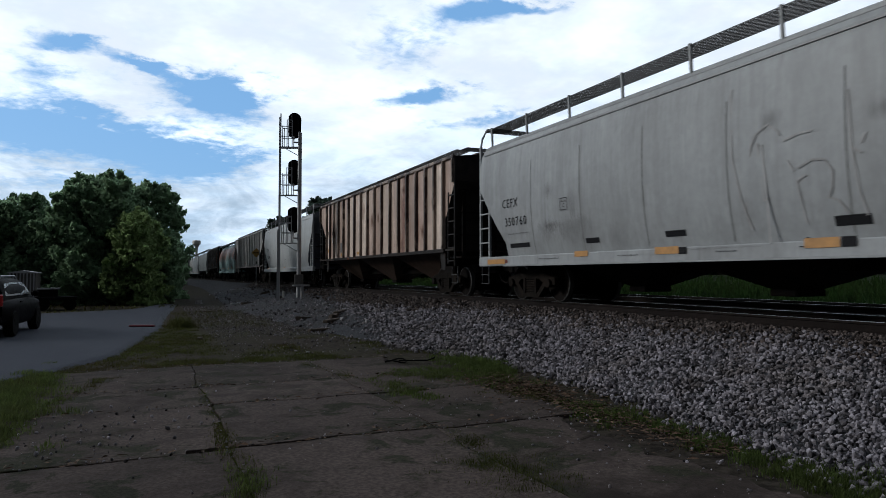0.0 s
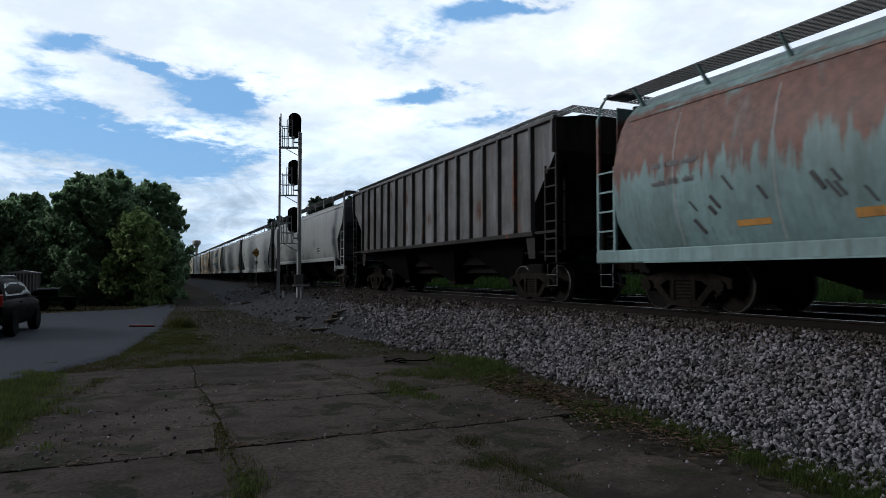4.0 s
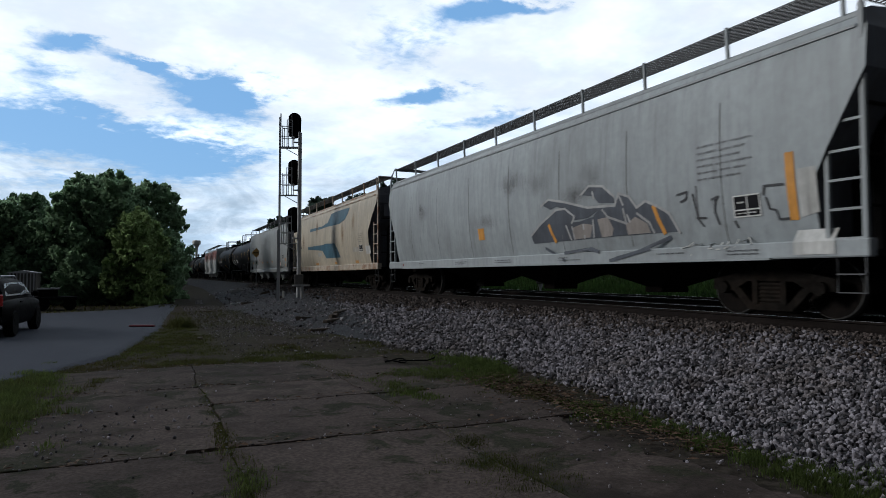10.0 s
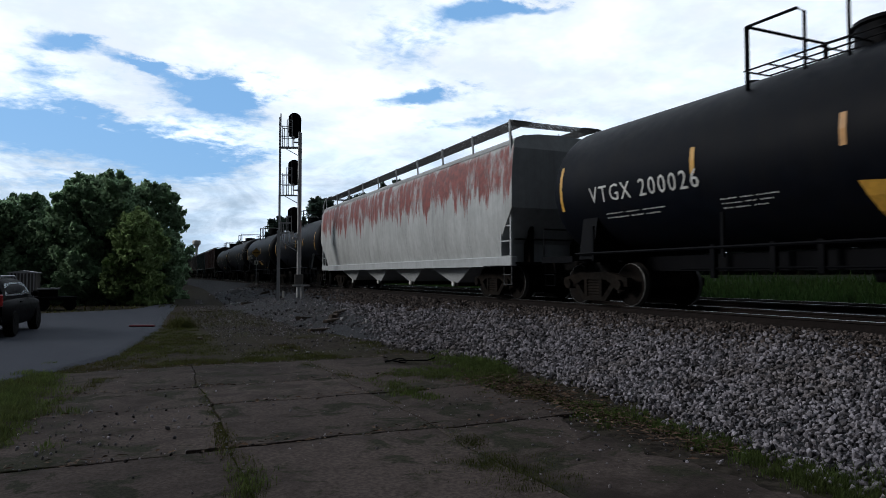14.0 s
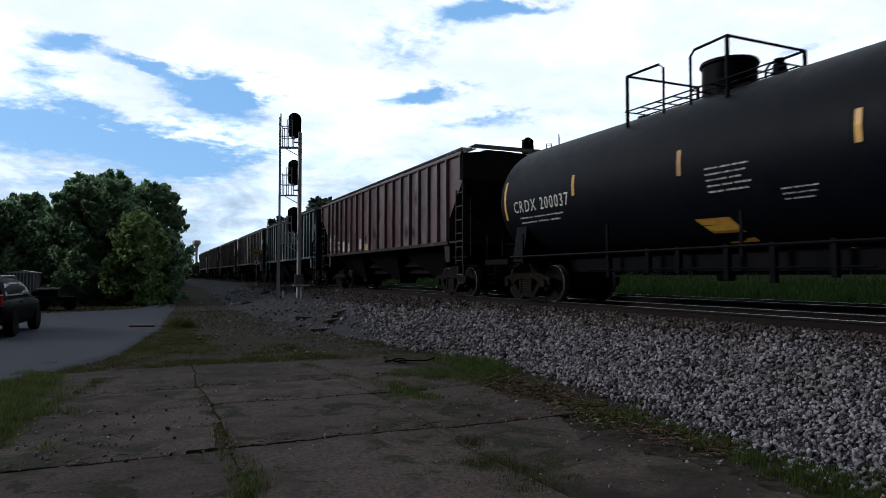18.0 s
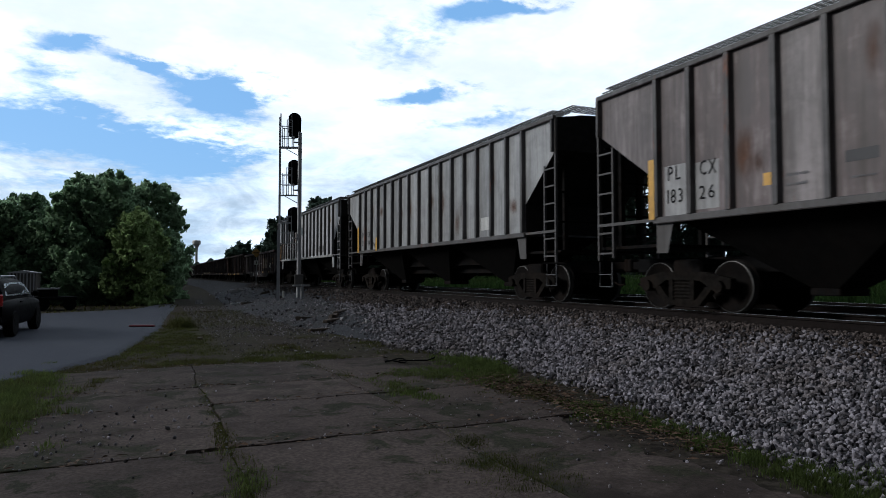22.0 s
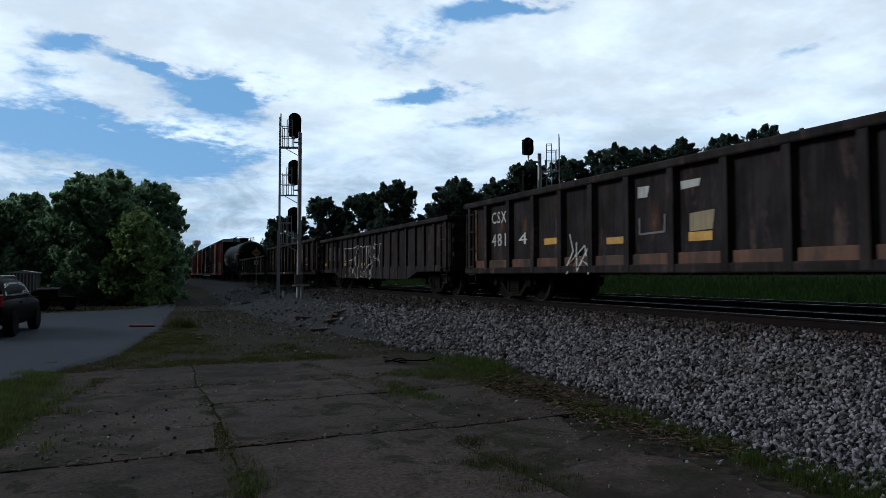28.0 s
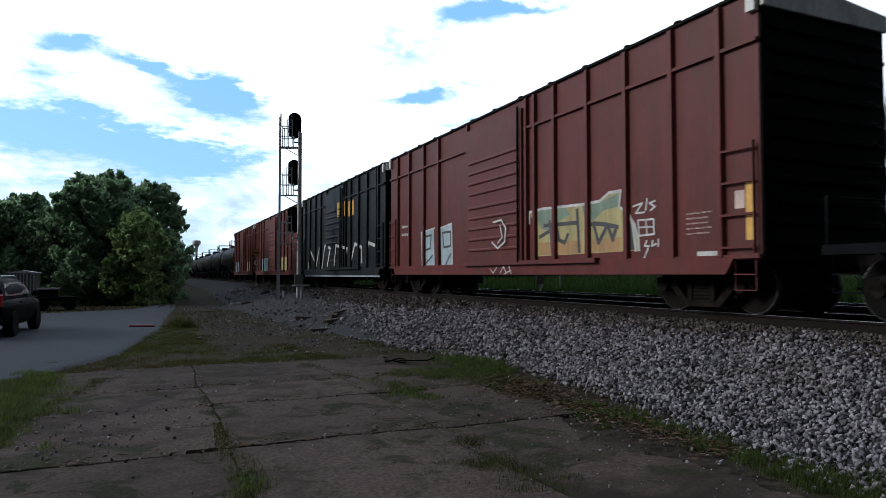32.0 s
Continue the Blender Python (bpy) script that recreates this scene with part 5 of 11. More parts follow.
ENDS = {7: (0.85, 1.3, 3.12, 1.7), 4: (1.35, 0.2, 1.7, 1.2), 6: (0.9, 0.85, 3.2, 2.45), 9: (0.9, 1.45, 3.65, 2.1), 10: (0.9, 1.45, 3.65, 2.1), 11: (0.7, 0.78, 3.4, 2.0), 12: (0.9, 1.0, 3.65, 2.55),
        13: (0.8, 0.8, 2.5, 1.5), 16: (0.62, 0.8, 2.4, 1.5)}
POSTS = {27: (7.3, 6.4, 5.5, 4.67, 3.8, 2.88, 1.97, 0.98, 0), 28: (8.0, 6.74, 5.15, 4.0, 2.85, 1.7, 0.57), 30: (7.7, 6.54, 4.95, 3.3, 1.65, 0), 31: (8.1, 7.1, 5.85, 4.66, 3.5, 2.36, 1.2, 0),
         32: (7.9, 7.0, 6.1, 5.27, 4.4, 3.5, 2.6, 1.75, 0.9, 0), 33: (7.7, 6.43, 5.09, 3.91, 2.8, 1.69, 0.57), 34: (7.7, 6.61, 4.95, 3.7, 2.45, 1.2, 0)}
FACES = {}


def build_train():
    for i in range(len(JOINTS) - 1):
        if i in SMOOTH:
            skin, trim, label = SMOOTH[i]
            car, half = car_thing(i, "covered_hopper_car", label, "hopper car")
            FACES[i] = car, half, smooth_hopper(car, half, skin, trim, TUBBY if i == 4 else ROUND, 4.36 if i == 4 else 4.72, i != 6, 4 if i in (13, 16) else 3, True, i in (13, 16), P_TEAL if i == 4 else P_WHITE if i == 16 else P_ENDSHADE, ENDS.get(i, (0.85, 1.3, 3.05, 1.5)), M_SEAMFAINT if i in (2, 4, 7, 8, 9, 10, 12, 16) else None)
        elif i in RIBBED:
            skin, trim, rib_paint, ribs, label = RIBBED[i]
            car, half = car_thing(i, "covered_hopper_car", label, "hopper car")
            FACES[i] = car, half, ribbed_hopper(car, half, skin, trim, ribs, 3, rib_paint, None, P_BROWNBAY if i == 1 else None, OFF[i], 4.3, {1: 1.45, 3: 1.42}.get(i, 1.68), {1: 1.0, 3: 0.3}.get(i, 0.8))
        elif i in GONDOLAS:
            skin, belly, band, label = GONDOLAS[i]
            car, half = car_thing(i, "gondola_car", label, "gondola car")
            FACES[i] = car, half, gondola(car, half, skin, POSTS.get(i, 13), belly, band, {27: 2.53, 32: 2.53, 34: 2.24}.get(i, 2.74), OFF[i])
        elif i in BOXES:
            skin, label = BOXES[i]
            car, half = car_thing(i, "boxcar", label, "boxcar")
            FACES[i] = car, half, boxcar(car, half, skin, M_STEEL)
        else:
            car, half = car_thing(i, "tank_car", "black tank car with yellow reflective strips", "tank car")
            FACES[i] = car, half, tank_car(car, half, 0.26 if i in (18, 20, 35) else 0.0, {20: (3.05, -0.15, -3.4), 14: (4.0, 1.95, -1.45, -3.6), 19: (4.6, 2.4, -1.5, -3.6), 15: (2.6, -0.12, -2.2), 18: (2.9, 0.2, -1.9)}.get(i, (4.6, 2.55, -0.85, -3.05)), OFF[i], {20: 1.0, 35: 1.2}.get(i, 0.7), 0.1 if i in (19, 35) else 0.0)


build_train()


# ---- writing, reflectors and graffiti on the cars ----
def letters(i, text, y, z, height, width, mat):
    """A word on car i's near side, from y towards -y."""
    car, half, face = FACES[i]
    probe = text_shape(text, 0, 0, height, lambda a, b: 0)
    span = -min(v[1] for v in probe.v)
    part("lettering", text_shape(text, y + OFF[i], z, height, lambda a, b: face(a, b) - 0.005, wide=width / span), mat, car)


def patch(i, points, mat, name, lift=0.0):
    car, half, face = FACES[i]
    return part(name, patch_shape([(y + OFF[i], z) for y, z in points], face, lift), mat, car)


def fine_print(i, ya, yb, z0, z1, mat):
    """A line of print too small to read: short upright bars set close, in words."""
    car, half, face = FACES[i]
    r = random.Random(int(1000 * (abs(ya) + z0)) + i)
    h = (z1 - z0) * 0.95
    s, y, left = Shape(), max(ya, yb), r.randint(3, 7)
    while y > min(ya, yb):
        w = h * r.uniform(0.3, 0.55)
        lo, hi = z0 + h * r.choice((0, 0, 0.1)), z0 + h * r.choice((1, 1, 0.75))
        s.add([(face(p + OFF[i], q) - 0.005, p + OFF[i], q) for p, q in ((y, lo), (y - w, lo), (y - w, hi), (y, hi))], [(0, 1, 2, 3)])
        y -= w + h * 0.22
        left -= 1
        if left == 0:
            y -= h * 0.6
            left = r.randint(3, 7)
    part("line_of_print", s, mat, car)


def frame_lines(i, ya, yb, z0, z1, w, mat, name, rows=(), cols=()):
    """Thin painted lines round a rectangle and across it."""
    car, half, face = FACES[i]
    s = Shape()
    hi, lo = max(ya, yb) + OFF[i], min(ya, yb) + OFF[i]
    at = lambda p, q: (face(p, q) - 0.007, p, q)
    for z in [z0 + w / 2, z1 - w / 2] + [z0 + (z1 - z0) * k for k in rows]:
        s.add([at(hi, z - w / 2), at(lo, z - w / 2), at(lo, z + w / 2), at(hi, z + w / 2)], [(0, 1, 2, 3)])
    for y in [hi - w / 2, lo + w / 2] + [hi + (lo - hi) * k for k in cols]:
        n = 4
        for j in range(n):
            a, b = z0 + (z1 - z0) * j / n, z0 + (z1 - z0) * (j + 1) / n
            s.add([at(y - w / 2, a), at(y + w / 2, a), at(y + w / 2, b), at(y - w / 2, b)], [(0, 1, 2, 3)])
    part(name, s, mat, car)


def rect(i, ya, yb, z0, z1, mat, name, lift=0.0):
    if name == "line_of_print":
        fine_print(i, ya, yb, z0, z1, mat)
    elif name == "small_label" and i in (0, 2, 9):
        frame_lines(i, ya, yb, z0, z1, 0.018, P_GRAFDARK, "label_frame")
        letters(i, "C", (ya + yb) / 2 + 0.05, z0 + 0.06, (z1 - z0) * 0.36, 0.1, P_GRAFDARK)
        fine_print(i, ya - 0.05, yb + 0.05, z1 - 0.1, z1 - 0.055, P_GRAFDARK)
    else:
        patch(i, [(ya, z0), (yb, z0), (yb, z1), (ya, z1)], mat, name, lift)
        if name == "black_label":
            frame_lines(i, ya, yb, z0, z1, 0.022, M_WHITE, "label_lines", (0.33,), (0.52,))
            fine_print(i, ya - 0.08, (ya + yb) / 2 + 0.05, z0 + (z1 - z0) * 0.62, z0 + (z1 - z0) * 0.72, M_WHITE)
            fine_print(i, ya - 0.06, yb + 0.08, z0 + (z1 - z0) * 0.15, z0 + (z1 - z0) * 0.22, M_WHITE)


def data_table(i, ya, yb, z0, z1):
    """Grey stencilled table of figures, ruled in dark lines."""
    patch(i, [(ya, z0), (yb, z0), (yb, z1), (ya, z1)], P_PANELGREY, "data_panel", 0.001)
    frame_lines(i, ya, yb, z0, z1, 0.014, M_INK, "ruled_lines", (0.17, 0.33, 0.5, 0.67, 0.84), (0.3, 0.62, 0.8))


def stain(i, ya, yb, z0, z1, mat):
    """Soft-edged rust stain on a car's side."""
    patch(i, [(ya, z0), (yb, z0), (yb, z1), (ya, z1)], mat, "rust_stain", 0.001)


def stroke(i, points, width, mat, name):
    car, half, face = FACES[i]
    points = [(y + OFF[i], z) for y, z in points]
    posts = car.get("posts")
    if posts and i in (27, 32):
        # painted across the posts as well as the panels between them
        over = lambda y, z: face(y, z) - 0.004 - (0.064 if z > 0.97 and min(abs(y - p) for p in posts) < 0.085 else 0)
        part(name, stroke_shape(points, width, over, True), mat, car)
        return
    part(name, stroke_shape(points, width, lambda y, z: face(y, z) - 0.006), mat, car)


letters(0, "CEFX", 7.71, 2.40, 0.22, 0.79, M_INK)
letters(0, "350760", 7.61, 1.92, 0.22, 1.07, M_INK)
rect(0, 7.50, 7.21, 1.703, 1.733, P_GRAFGREY, "line_of_print", 0.004)
rect(0, 7.15, 6.94, 1.703, 1.733, P_GRAFGREY, "line_of_print", 0.004)
rect(0, 6.89, 6.54, 1.703, 1.733, P_GRAFGREY, "line_of_print", 0.004)
rect(0, 8.59, 7.64, 0.95, 1.08, M_ORANGE, "reflector")
rect(0, 4.55, 4.07, 1.06, 1.18, M_ORANGE, "reflector")
rect(0, 2.04, 1.45, 1.04, 1.17, M_ORANGE, "reflector")
rect(0, -0.99, -1.52, 1.04, 1.18, M_ORANGE, "reflector")
rect(0, 1.45, 1.26, 1.03, 1.15, M_INK, "dark_square")
rect(0, -1.54, -1.76, 1.04, 1.18, M_INK, "dark_square")
rect(0, -0.91, -0.98, 1.06, 1.20, M_INK, "dark_square")
rect(0, 7.48, 6.53, 1.36, 1.47, M_INK, "dark_plate")
rect(0, 4.25, 3.78, 1.34, 1.45, M_INK, "dark_plate")
rect(0, 1.85, 1.35, 1.35, 1.46, M_INK, "dark_plate")
rect(0, -1.40, -1.91, 1.33, 1.47, M_INK, "dark_plate")
rect(0, 5.06, 4.77, 2.12, 2.40, P_GRAFGREY, "small_label")
rect(0, 1.18, 0.74, 1.098, 1.108, P_GRAFGREY, "line_of_print", 0.004)
rect(0, 0.65, 0.32, 1.098, 1.108, P_GRAFGREY, "line_of_print", 0.004)
rect(0, 0.23, -0.30, 1.098, 1.108, P_GRAFGREY, "line_of_print", 0.004)
letters(1, "PM", 7.35, 2.66, 0.24, 0.46, M_INK)
letters(1, "RX", 6.57, 2.65, 0.23, 0.47, M_INK)
letters(1, "34", 7.34, 2.29, 0.25, 0.44, M_WHITE)
letters(1, "82", 6.58, 2.30, 0.25, 0.45, M_WHITE)
letters(1, "37", 5.73, 2.31, 0.24, 0.40, M_WHITE)
rect(1, 4.92, 4.35, 1.75, 2.22, P_GRAFGREY, "grey_panel")
rect(1, 2.16, 1.62, 1.58, 1.69, M_ORANGE, "reflector")
rect(1, 7.36, 6.92, 1.83, 1.99, M_ORANGE, "reflector")
rect(1, 4.84, 4.37, 1.59, 1.71, M_ORANGE, "reflector")
letters(2, "CEFX", 7.15, 2.43, 0.26, 0.91, M_INK)
letters(2, "350811", 7.06, 1.90, 0.23, 1.19, M_INK)
rect(2, 6.96, 6.61, 1.678, 1.717, P_GRAFGREY, "line_of_print", 0.004)
rect(2, 6.54, 6.28, 1.678, 1.717, P_GRAFGREY, "line_of_print", 0.004)
rect(2, 6.21, 5.79, 1.678, 1.717, P_GRAFGREY, "line_of_print", 0.004)
rect(2, 6.96, 6.52, 1.563, 1.602, P_GRAFGREY, "line_of_print", 0.004)
rect(2, 6.46, 6.23, 1.563, 1.602, P_GRAFGREY, "line_of_print", 0.004)
rect(2, 6.16, 5.91, 1.563, 1.602, P_GRAFGREY, "line_of_print", 0.004)
rect(2, 4.49, 4.22, 2.23, 2.49, P_GRAFGREY, "small_label")
letters(2, "CAUTION", 0.22, 1.66, 0.09, 0.47, M_INK)
rect(2, 0.32, 0.17, 1.533, 1.559, P_GRAFGREY, "line_of_print", 0.004)
rect(2, 0.14, 0.02, 1.533, 1.559, P_GRAFGREY, "line_of_print", 0.004)
rect(2, -0.01, -0.19, 1.533, 1.559, P_GRAFGREY, "line_of_print", 0.004)
rect(2, 0.32, 0.13, 1.457, 1.483, P_GRAFGREY, "line_of_print", 0.004)
rect(2, 0.10, -0.00, 1.457, 1.483, P_GRAFGREY, "line_of_print", 0.004)
rect(2, -0.03, -0.14, 1.457, 1.483, P_GRAFGREY, "line_of_print", 0.004)
rect(2, 7.45, 6.58, 1.08, 1.23, M_ORANGE, "reflector")
rect(2, 3.98, 3.47, 1.09, 1.20, M_ORANGE, "reflector")
rect(2, 0.95, 0.44, 1.09, 1.20, M_ORANGE, "reflector")
letters(3, "AT", 7.04, 2.36, 0.26, 0.46, M_INK)
letters(3, "GX", 6.10, 2.38, 0.28, 0.43, M_INK)
letters(3, "76", 7.12, 1.99, 0.24, 0.60, M_INK)
letters(3, "79", 6.14, 2.00, 0.22, 0.64, M_INK)
letters(3, "2", 5.11, 2.00, 0.21, 0.21, M_INK)
stroke(3, [(2.0, 1.77), (1.78, 1.67), (1.57, 1.8)], 0.065, P_REDPATCH, "spray_line")
stroke(3, [(1.68, 1.89), (1.79, 1.56), (1.68, 1.39)], 0.065, P_REDPATCH, "spray_line")
stroke(3, [(1.99, 1.56), (1.78, 1.67), (1.55, 1.54)], 0.065, P_REDPATCH, "spray_line")
stroke(3, [(1.93, 1.81), (1.73, 1.71), (1.68, 1.89)], 0.065, P_REDPATCH, "spray_line")
stroke(3, [(2.92, 2.01), (2.85, 1.61)], 0.03, P_GRAFWHITE, "spray_line")
stroke(3, [(2.71, 2.07), (2.7, 1.68)], 0.03, P_GRAFWHITE, "spray_line")
stroke(3, [(3.04, 1.72), (2.51, 1.64)], 0.03, P_GRAFWHITE, "spray_line")
rect(3, 3.94, 3.59, 1.44, 1.64, M_INK, "dark_plate", 0.012)
rect(3, 7.09, 6.52, 2.30, 2.70, P_RIBLIGHT, "pale_plate", -0.003)
rect(4, -4.18, -4.78, 1.39, 1.52, M_ORANGE, "reflector")
rect(4, -1.11, -1.69, 1.37, 1.49, M_ORANGE, "reflector")
rect(4, -7.15, -7.41, 1.39, 1.59, M_ORANGE, "reflector")
rect(4, 5.09, 4.45, 1.44, 1.54, M_ORANGE, "reflector")
rect(4, 3.14, 2.36, 1.43, 1.56, M_ORANGE, "reflector")
patch(4, [(-4.37, 1.95), (-5.37, 1.9), (-5.49, 1.45), (-4.37, 1.5)], P_GRAFDARK, "dark_panel")
rect(4, 6.88, 6.54, 2.604, 2.713, P_GRAFGREY, "line_of_print", 0.004)
rect(4, 6.48, 6.23, 2.604, 2.713, P_GRAFGREY, "line_of_print", 0.004)
rect(4, 6.16, 5.75, 2.604, 2.713, P_GRAFGREY, "line_of_print", 0.004)
rect(4, 6.88, 6.46, 2.282, 2.392, P_GRAFGREY, "line_of_print", 0.004)
rect(4, 6.40, 6.17, 2.282, 2.392, P_GRAFGREY, "line_of_print", 0.004)
rect(4, 6.11, 5.87, 2.282, 2.392, P_GRAFGREY, "line_of_print", 0.004)
stroke(4, [(5.58, 1.8), (5.49, 1.69)], 0.076, P_GRAFDARK, "scrape")
stroke(4, [(5.25, 2.27), (5.08, 2.04)], 0.040, P_GRAFDARK, "scrape")
stroke(4, [(5.95, 1.6), (5.78, 1.39)], 0.073, P_GRAFDARK, "scrape")
stroke(4, [(5.53, 1.97), (5.38, 1.78)], 0.064, P_GRAFDARK, "scrape")
stroke(4, [(6.0, 1.93), (5.87, 1.76)], 0.034, P_GRAFDARK, "scrape")
stroke(4, [(3.38, 2.11), (3.27, 1.95)], 0.045, P_GRAFDARK, "scrape")
stroke(4, [(3.68, 2.11), (3.52, 1.88)], 0.072, P_GRAFDARK, "scrape")
stroke(4, [(4.59, 2.03), (4.46, 1.84)], 0.052, P_GRAFDARK, "scrape")
stroke(4, [(2.95, 1.83), (2.82, 1.63)], 0.032, P_GRAFDARK, "scrape")
stroke(4, [(2.62, 1.88), (2.54, 1.77)], 0.057, P_GRAFDARK, "scrape")
stroke(4, [(3.48, 1.98), (3.31, 1.74)], 0.040, P_GRAFDARK, "scrape")
stroke(4, [(3.35, 1.94), (3.23, 1.76)], 0.044, P_GRAFDARK, "scrape")
stroke(4, [(-0.27, 1.47), (-0.33, 1.37)], 0.058, P_GRAFDARK, "scrape")
stroke(4, [(-0.65, 1.72), (-0.68, 1.66)], 0.041, P_GRAFDARK, "scrape")
stroke(4, [(-0.6, 1.92), (-0.64, 1.84)], 0.047, P_GRAFDARK, "scrape")
stroke(4, [(-0.66, 1.5), (-0.69, 1.45)], 0.065, P_GRAFDARK, "scrape")
stroke(4, [(-1.05, 1.91), (-1.13, 1.76)], 0.078, P_GRAFDARK, "scrape")
stroke(4, [(-0.76, 1.65), (-0.85, 1.47)], 0.069, P_GRAFDARK, "scrape")
stroke(4, [(-0.0, 1.49), (-0.08, 1.34)], 0.071, P_GRAFDARK, "scrape")
stroke(4, [(-0.5, 1.58), (-0.56, 1.46)], 0.037, P_GRAFDARK, "scrape")
stroke(4, [(-0.59, 1.5), (-0.64, 1.41)], 0.030, P_GRAFDARK, "scrape")
stroke(4, [(-1.21, 1.73), (-1.29, 1.58)], 0.048, P_GRAFDARK, "scrape")
stroke(4, [(-1.04, 1.7), (-1.13, 1.51)], 0.051, P_GRAFDARK, "scrape")
stroke(4, [(-1.09, 1.71), (-1.12, 1.65)], 0.038, P_GRAFDARK, "scrape")
stroke(4, [(-1.02, 1.86), (-1.05, 1.81)], 0.055, P_GRAFDARK, "scrape")
stroke(4, [(-1.05, 1.18), (-1.08, 1.12)], 0.056, P_GRAFDARK, "scrape")
stroke(4, [(-1.12, 1.94), (-1.21, 1.75)], 0.054, P_GRAFDARK, "scrape")
stroke(4, [(-1.08, 1.6), (-1.1, 1.54)], 0.051, P_GRAFDARK, "scrape")
stroke(4, [(-1.06, 1.42), (-1.14, 1.25)], 0.055, P_GRAFDARK, "scrape")
stroke(4, [(-1.76, 1.81), (-1.8, 1.73)], 0.040, P_GRAFDARK, "scrape")
stroke(4, [(-1.63, 1.52), (-1.67, 1.45)], 0.033, P_GRAFDARK, "scrape")
stroke(4, [(-1.86, 1.92), (-1.94, 1.74)], 0.050, P_GRAFDARK, "scrape")
stroke(4, [(-1.87, 1.97), (-1.94, 1.81)], 0.067, P_GRAFDARK, "scrape")
stroke(4, [(-1.5, 1.86), (-1.54, 1.78)], 0.074, P_GRAFDARK, "scrape")
stroke(4, [(-2.01, 2.03), (-2.06, 1.94)], 0.063, P_GRAFDARK, "scrape")
stroke(4, [(-2.73, 2.4), (-2.8, 2.26)], 0.056, P_GRAFDARK, "scrape")
stroke(4, [(-2.48, 2.42), (-2.51, 2.34)], 0.076, P_GRAFDARK, "scrape")
stroke(4, [(-3.32, 2.09), (-3.38, 1.93)], 0.078, P_GRAFDARK, "scrape")
stroke(4, [(-3.23, 2.13), (-3.29, 1.97)], 0.036, P_GRAFDARK, "scrape")
stroke(4, [(-3.51, 2.1), (-3.53, 2.05)], 0.038, P_GRAFDARK, "scrape")
stroke(4, [(-3.34, 1.75), (-3.4, 1.62)], 0.076, P_GRAFDARK, "scrape")
stroke(4, [(-3.48, 1.59), (-3.54, 1.44)], 0.031, P_GRAFDARK, "scrape")
stroke(4, [(-3.54, 1.64), (-3.6, 1.51)], 0.069, P_GRAFDARK, "scrape")
stroke(4, [(-3.64, 1.71), (-3.7, 1.57)], 0.040, P_GRAFDARK, "scrape")
stroke(4, [(-4.94, 2.82), (-4.99, 2.68)], 0.069, P_GRAFDARK, "scrape")
stroke(4, [(-4.82, 2.71), (-4.84, 2.66)], 0.032, P_GRAFDARK, "scrape")
stroke(4, [(-4.87, 2.81), (-4.91, 2.68)], 0.060, P_GRAFDARK, "scrape")
stroke(4, [(-5.33, 1.99), (-5.36, 1.88)], 0.056, P_GRAFDARK, "scrape")
stroke(4, [(-5.49, 2.05), (-5.53, 1.93)], 0.034, P_GRAFDARK, "scrape")
stroke(4, [(-5.14, 2.14), (-5.17, 2.02)], 0.046, P_GRAFDARK, "scrape")
stroke(4, [(-5.26, 1.95), (-5.3, 1.81)], 0.035, P_GRAFDARK, "scrape")
stroke(4, [(-5.76, 2.05), (-5.8, 1.92)], 0.056, P_GRAFDARK, "scrape")
stroke(4, [(-5.42, 2.11), (-5.46, 1.99)], 0.033, P_GRAFDARK, "scrape")
stroke(4, [(-5.71, 2.22), (-5.73, 2.15)], 0.072, P_GRAFDARK, "scrape")
stroke(4, [(-5.45, 2.1), (-5.46, 2.04)], 0.074, P_GRAFDARK, "scrape")
stroke(4, [(-5.67, 2.11), (-5.7, 2.02)], 0.047, P_GRAFDARK, "scrape")
stroke(4, [(-5.3, 2.38), (-5.33, 2.27)], 0.030, P_GRAFDARK, "scrape")
stroke(4, [(-5.48, 2.14), (-5.51, 2.05)], 0.066, P_GRAFDARK, "scrape")
stroke(4, [(-5.5, 2.28), (-5.52, 2.21)], 0.072, P_GRAFDARK, "scrape")
stroke(4, [(-6.14, 2.03), (-6.18, 1.91)], 0.061, P_GRAFDARK, "scrape")
stroke(4, [(-6.21, 2.32), (-6.23, 2.25)], 0.076, P_GRAFDARK, "scrape")
stroke(4, [(-6.03, 2.15), (-6.05, 2.09)], 0.073, P_GRAFDARK, "scrape")
stroke(4, [(-6.31, 2.32), (-6.33, 2.24)], 0.037, P_GRAFDARK, "scrape")
stroke(4, [(-6.64, 2.18), (-6.67, 2.08)], 0.037, P_GRAFDARK, "scrape")
stroke(4, [(-6.67, 2.04), (-6.7, 1.93)], 0.039, P_GRAFDARK, "scrape")
stroke(4, [(-6.71, 2.13), (-6.73, 2.04)], 0.048, P_GRAFDARK, "scrape")
stroke(4, [(-6.59, 2.11), (-6.61, 2.05)], 0.077, P_GRAFDARK, "scrape")
stroke(4, [(-6.07, 1.79), (-6.09, 1.73)], 0.045, P_GRAFDARK, "scrape")
stroke(4, [(-6.04, 1.95), (-6.08, 1.82)], 0.071, P_GRAFDARK, "scrape")
stroke(4, [(-6.1, 2.14), (-6.13, 2.02)], 0.038, P_GRAFDARK, "scrape")
stroke(4, [(1.42, 1.72), (1.33, 1.57)], 0.077, P_GRAFDARK, "scrape")
stroke(4, [(1.03, 2.08), (0.99, 2.01)], 0.063, P_GRAFDARK, "scrape")
stroke(4, [(1.33, 1.88), (1.24, 1.73)], 0.072, P_GRAFDARK, "scrape")
stroke(4, [(1.36, 1.17), (1.29, 1.05)], 0.060, P_GRAFDARK, "scrape")
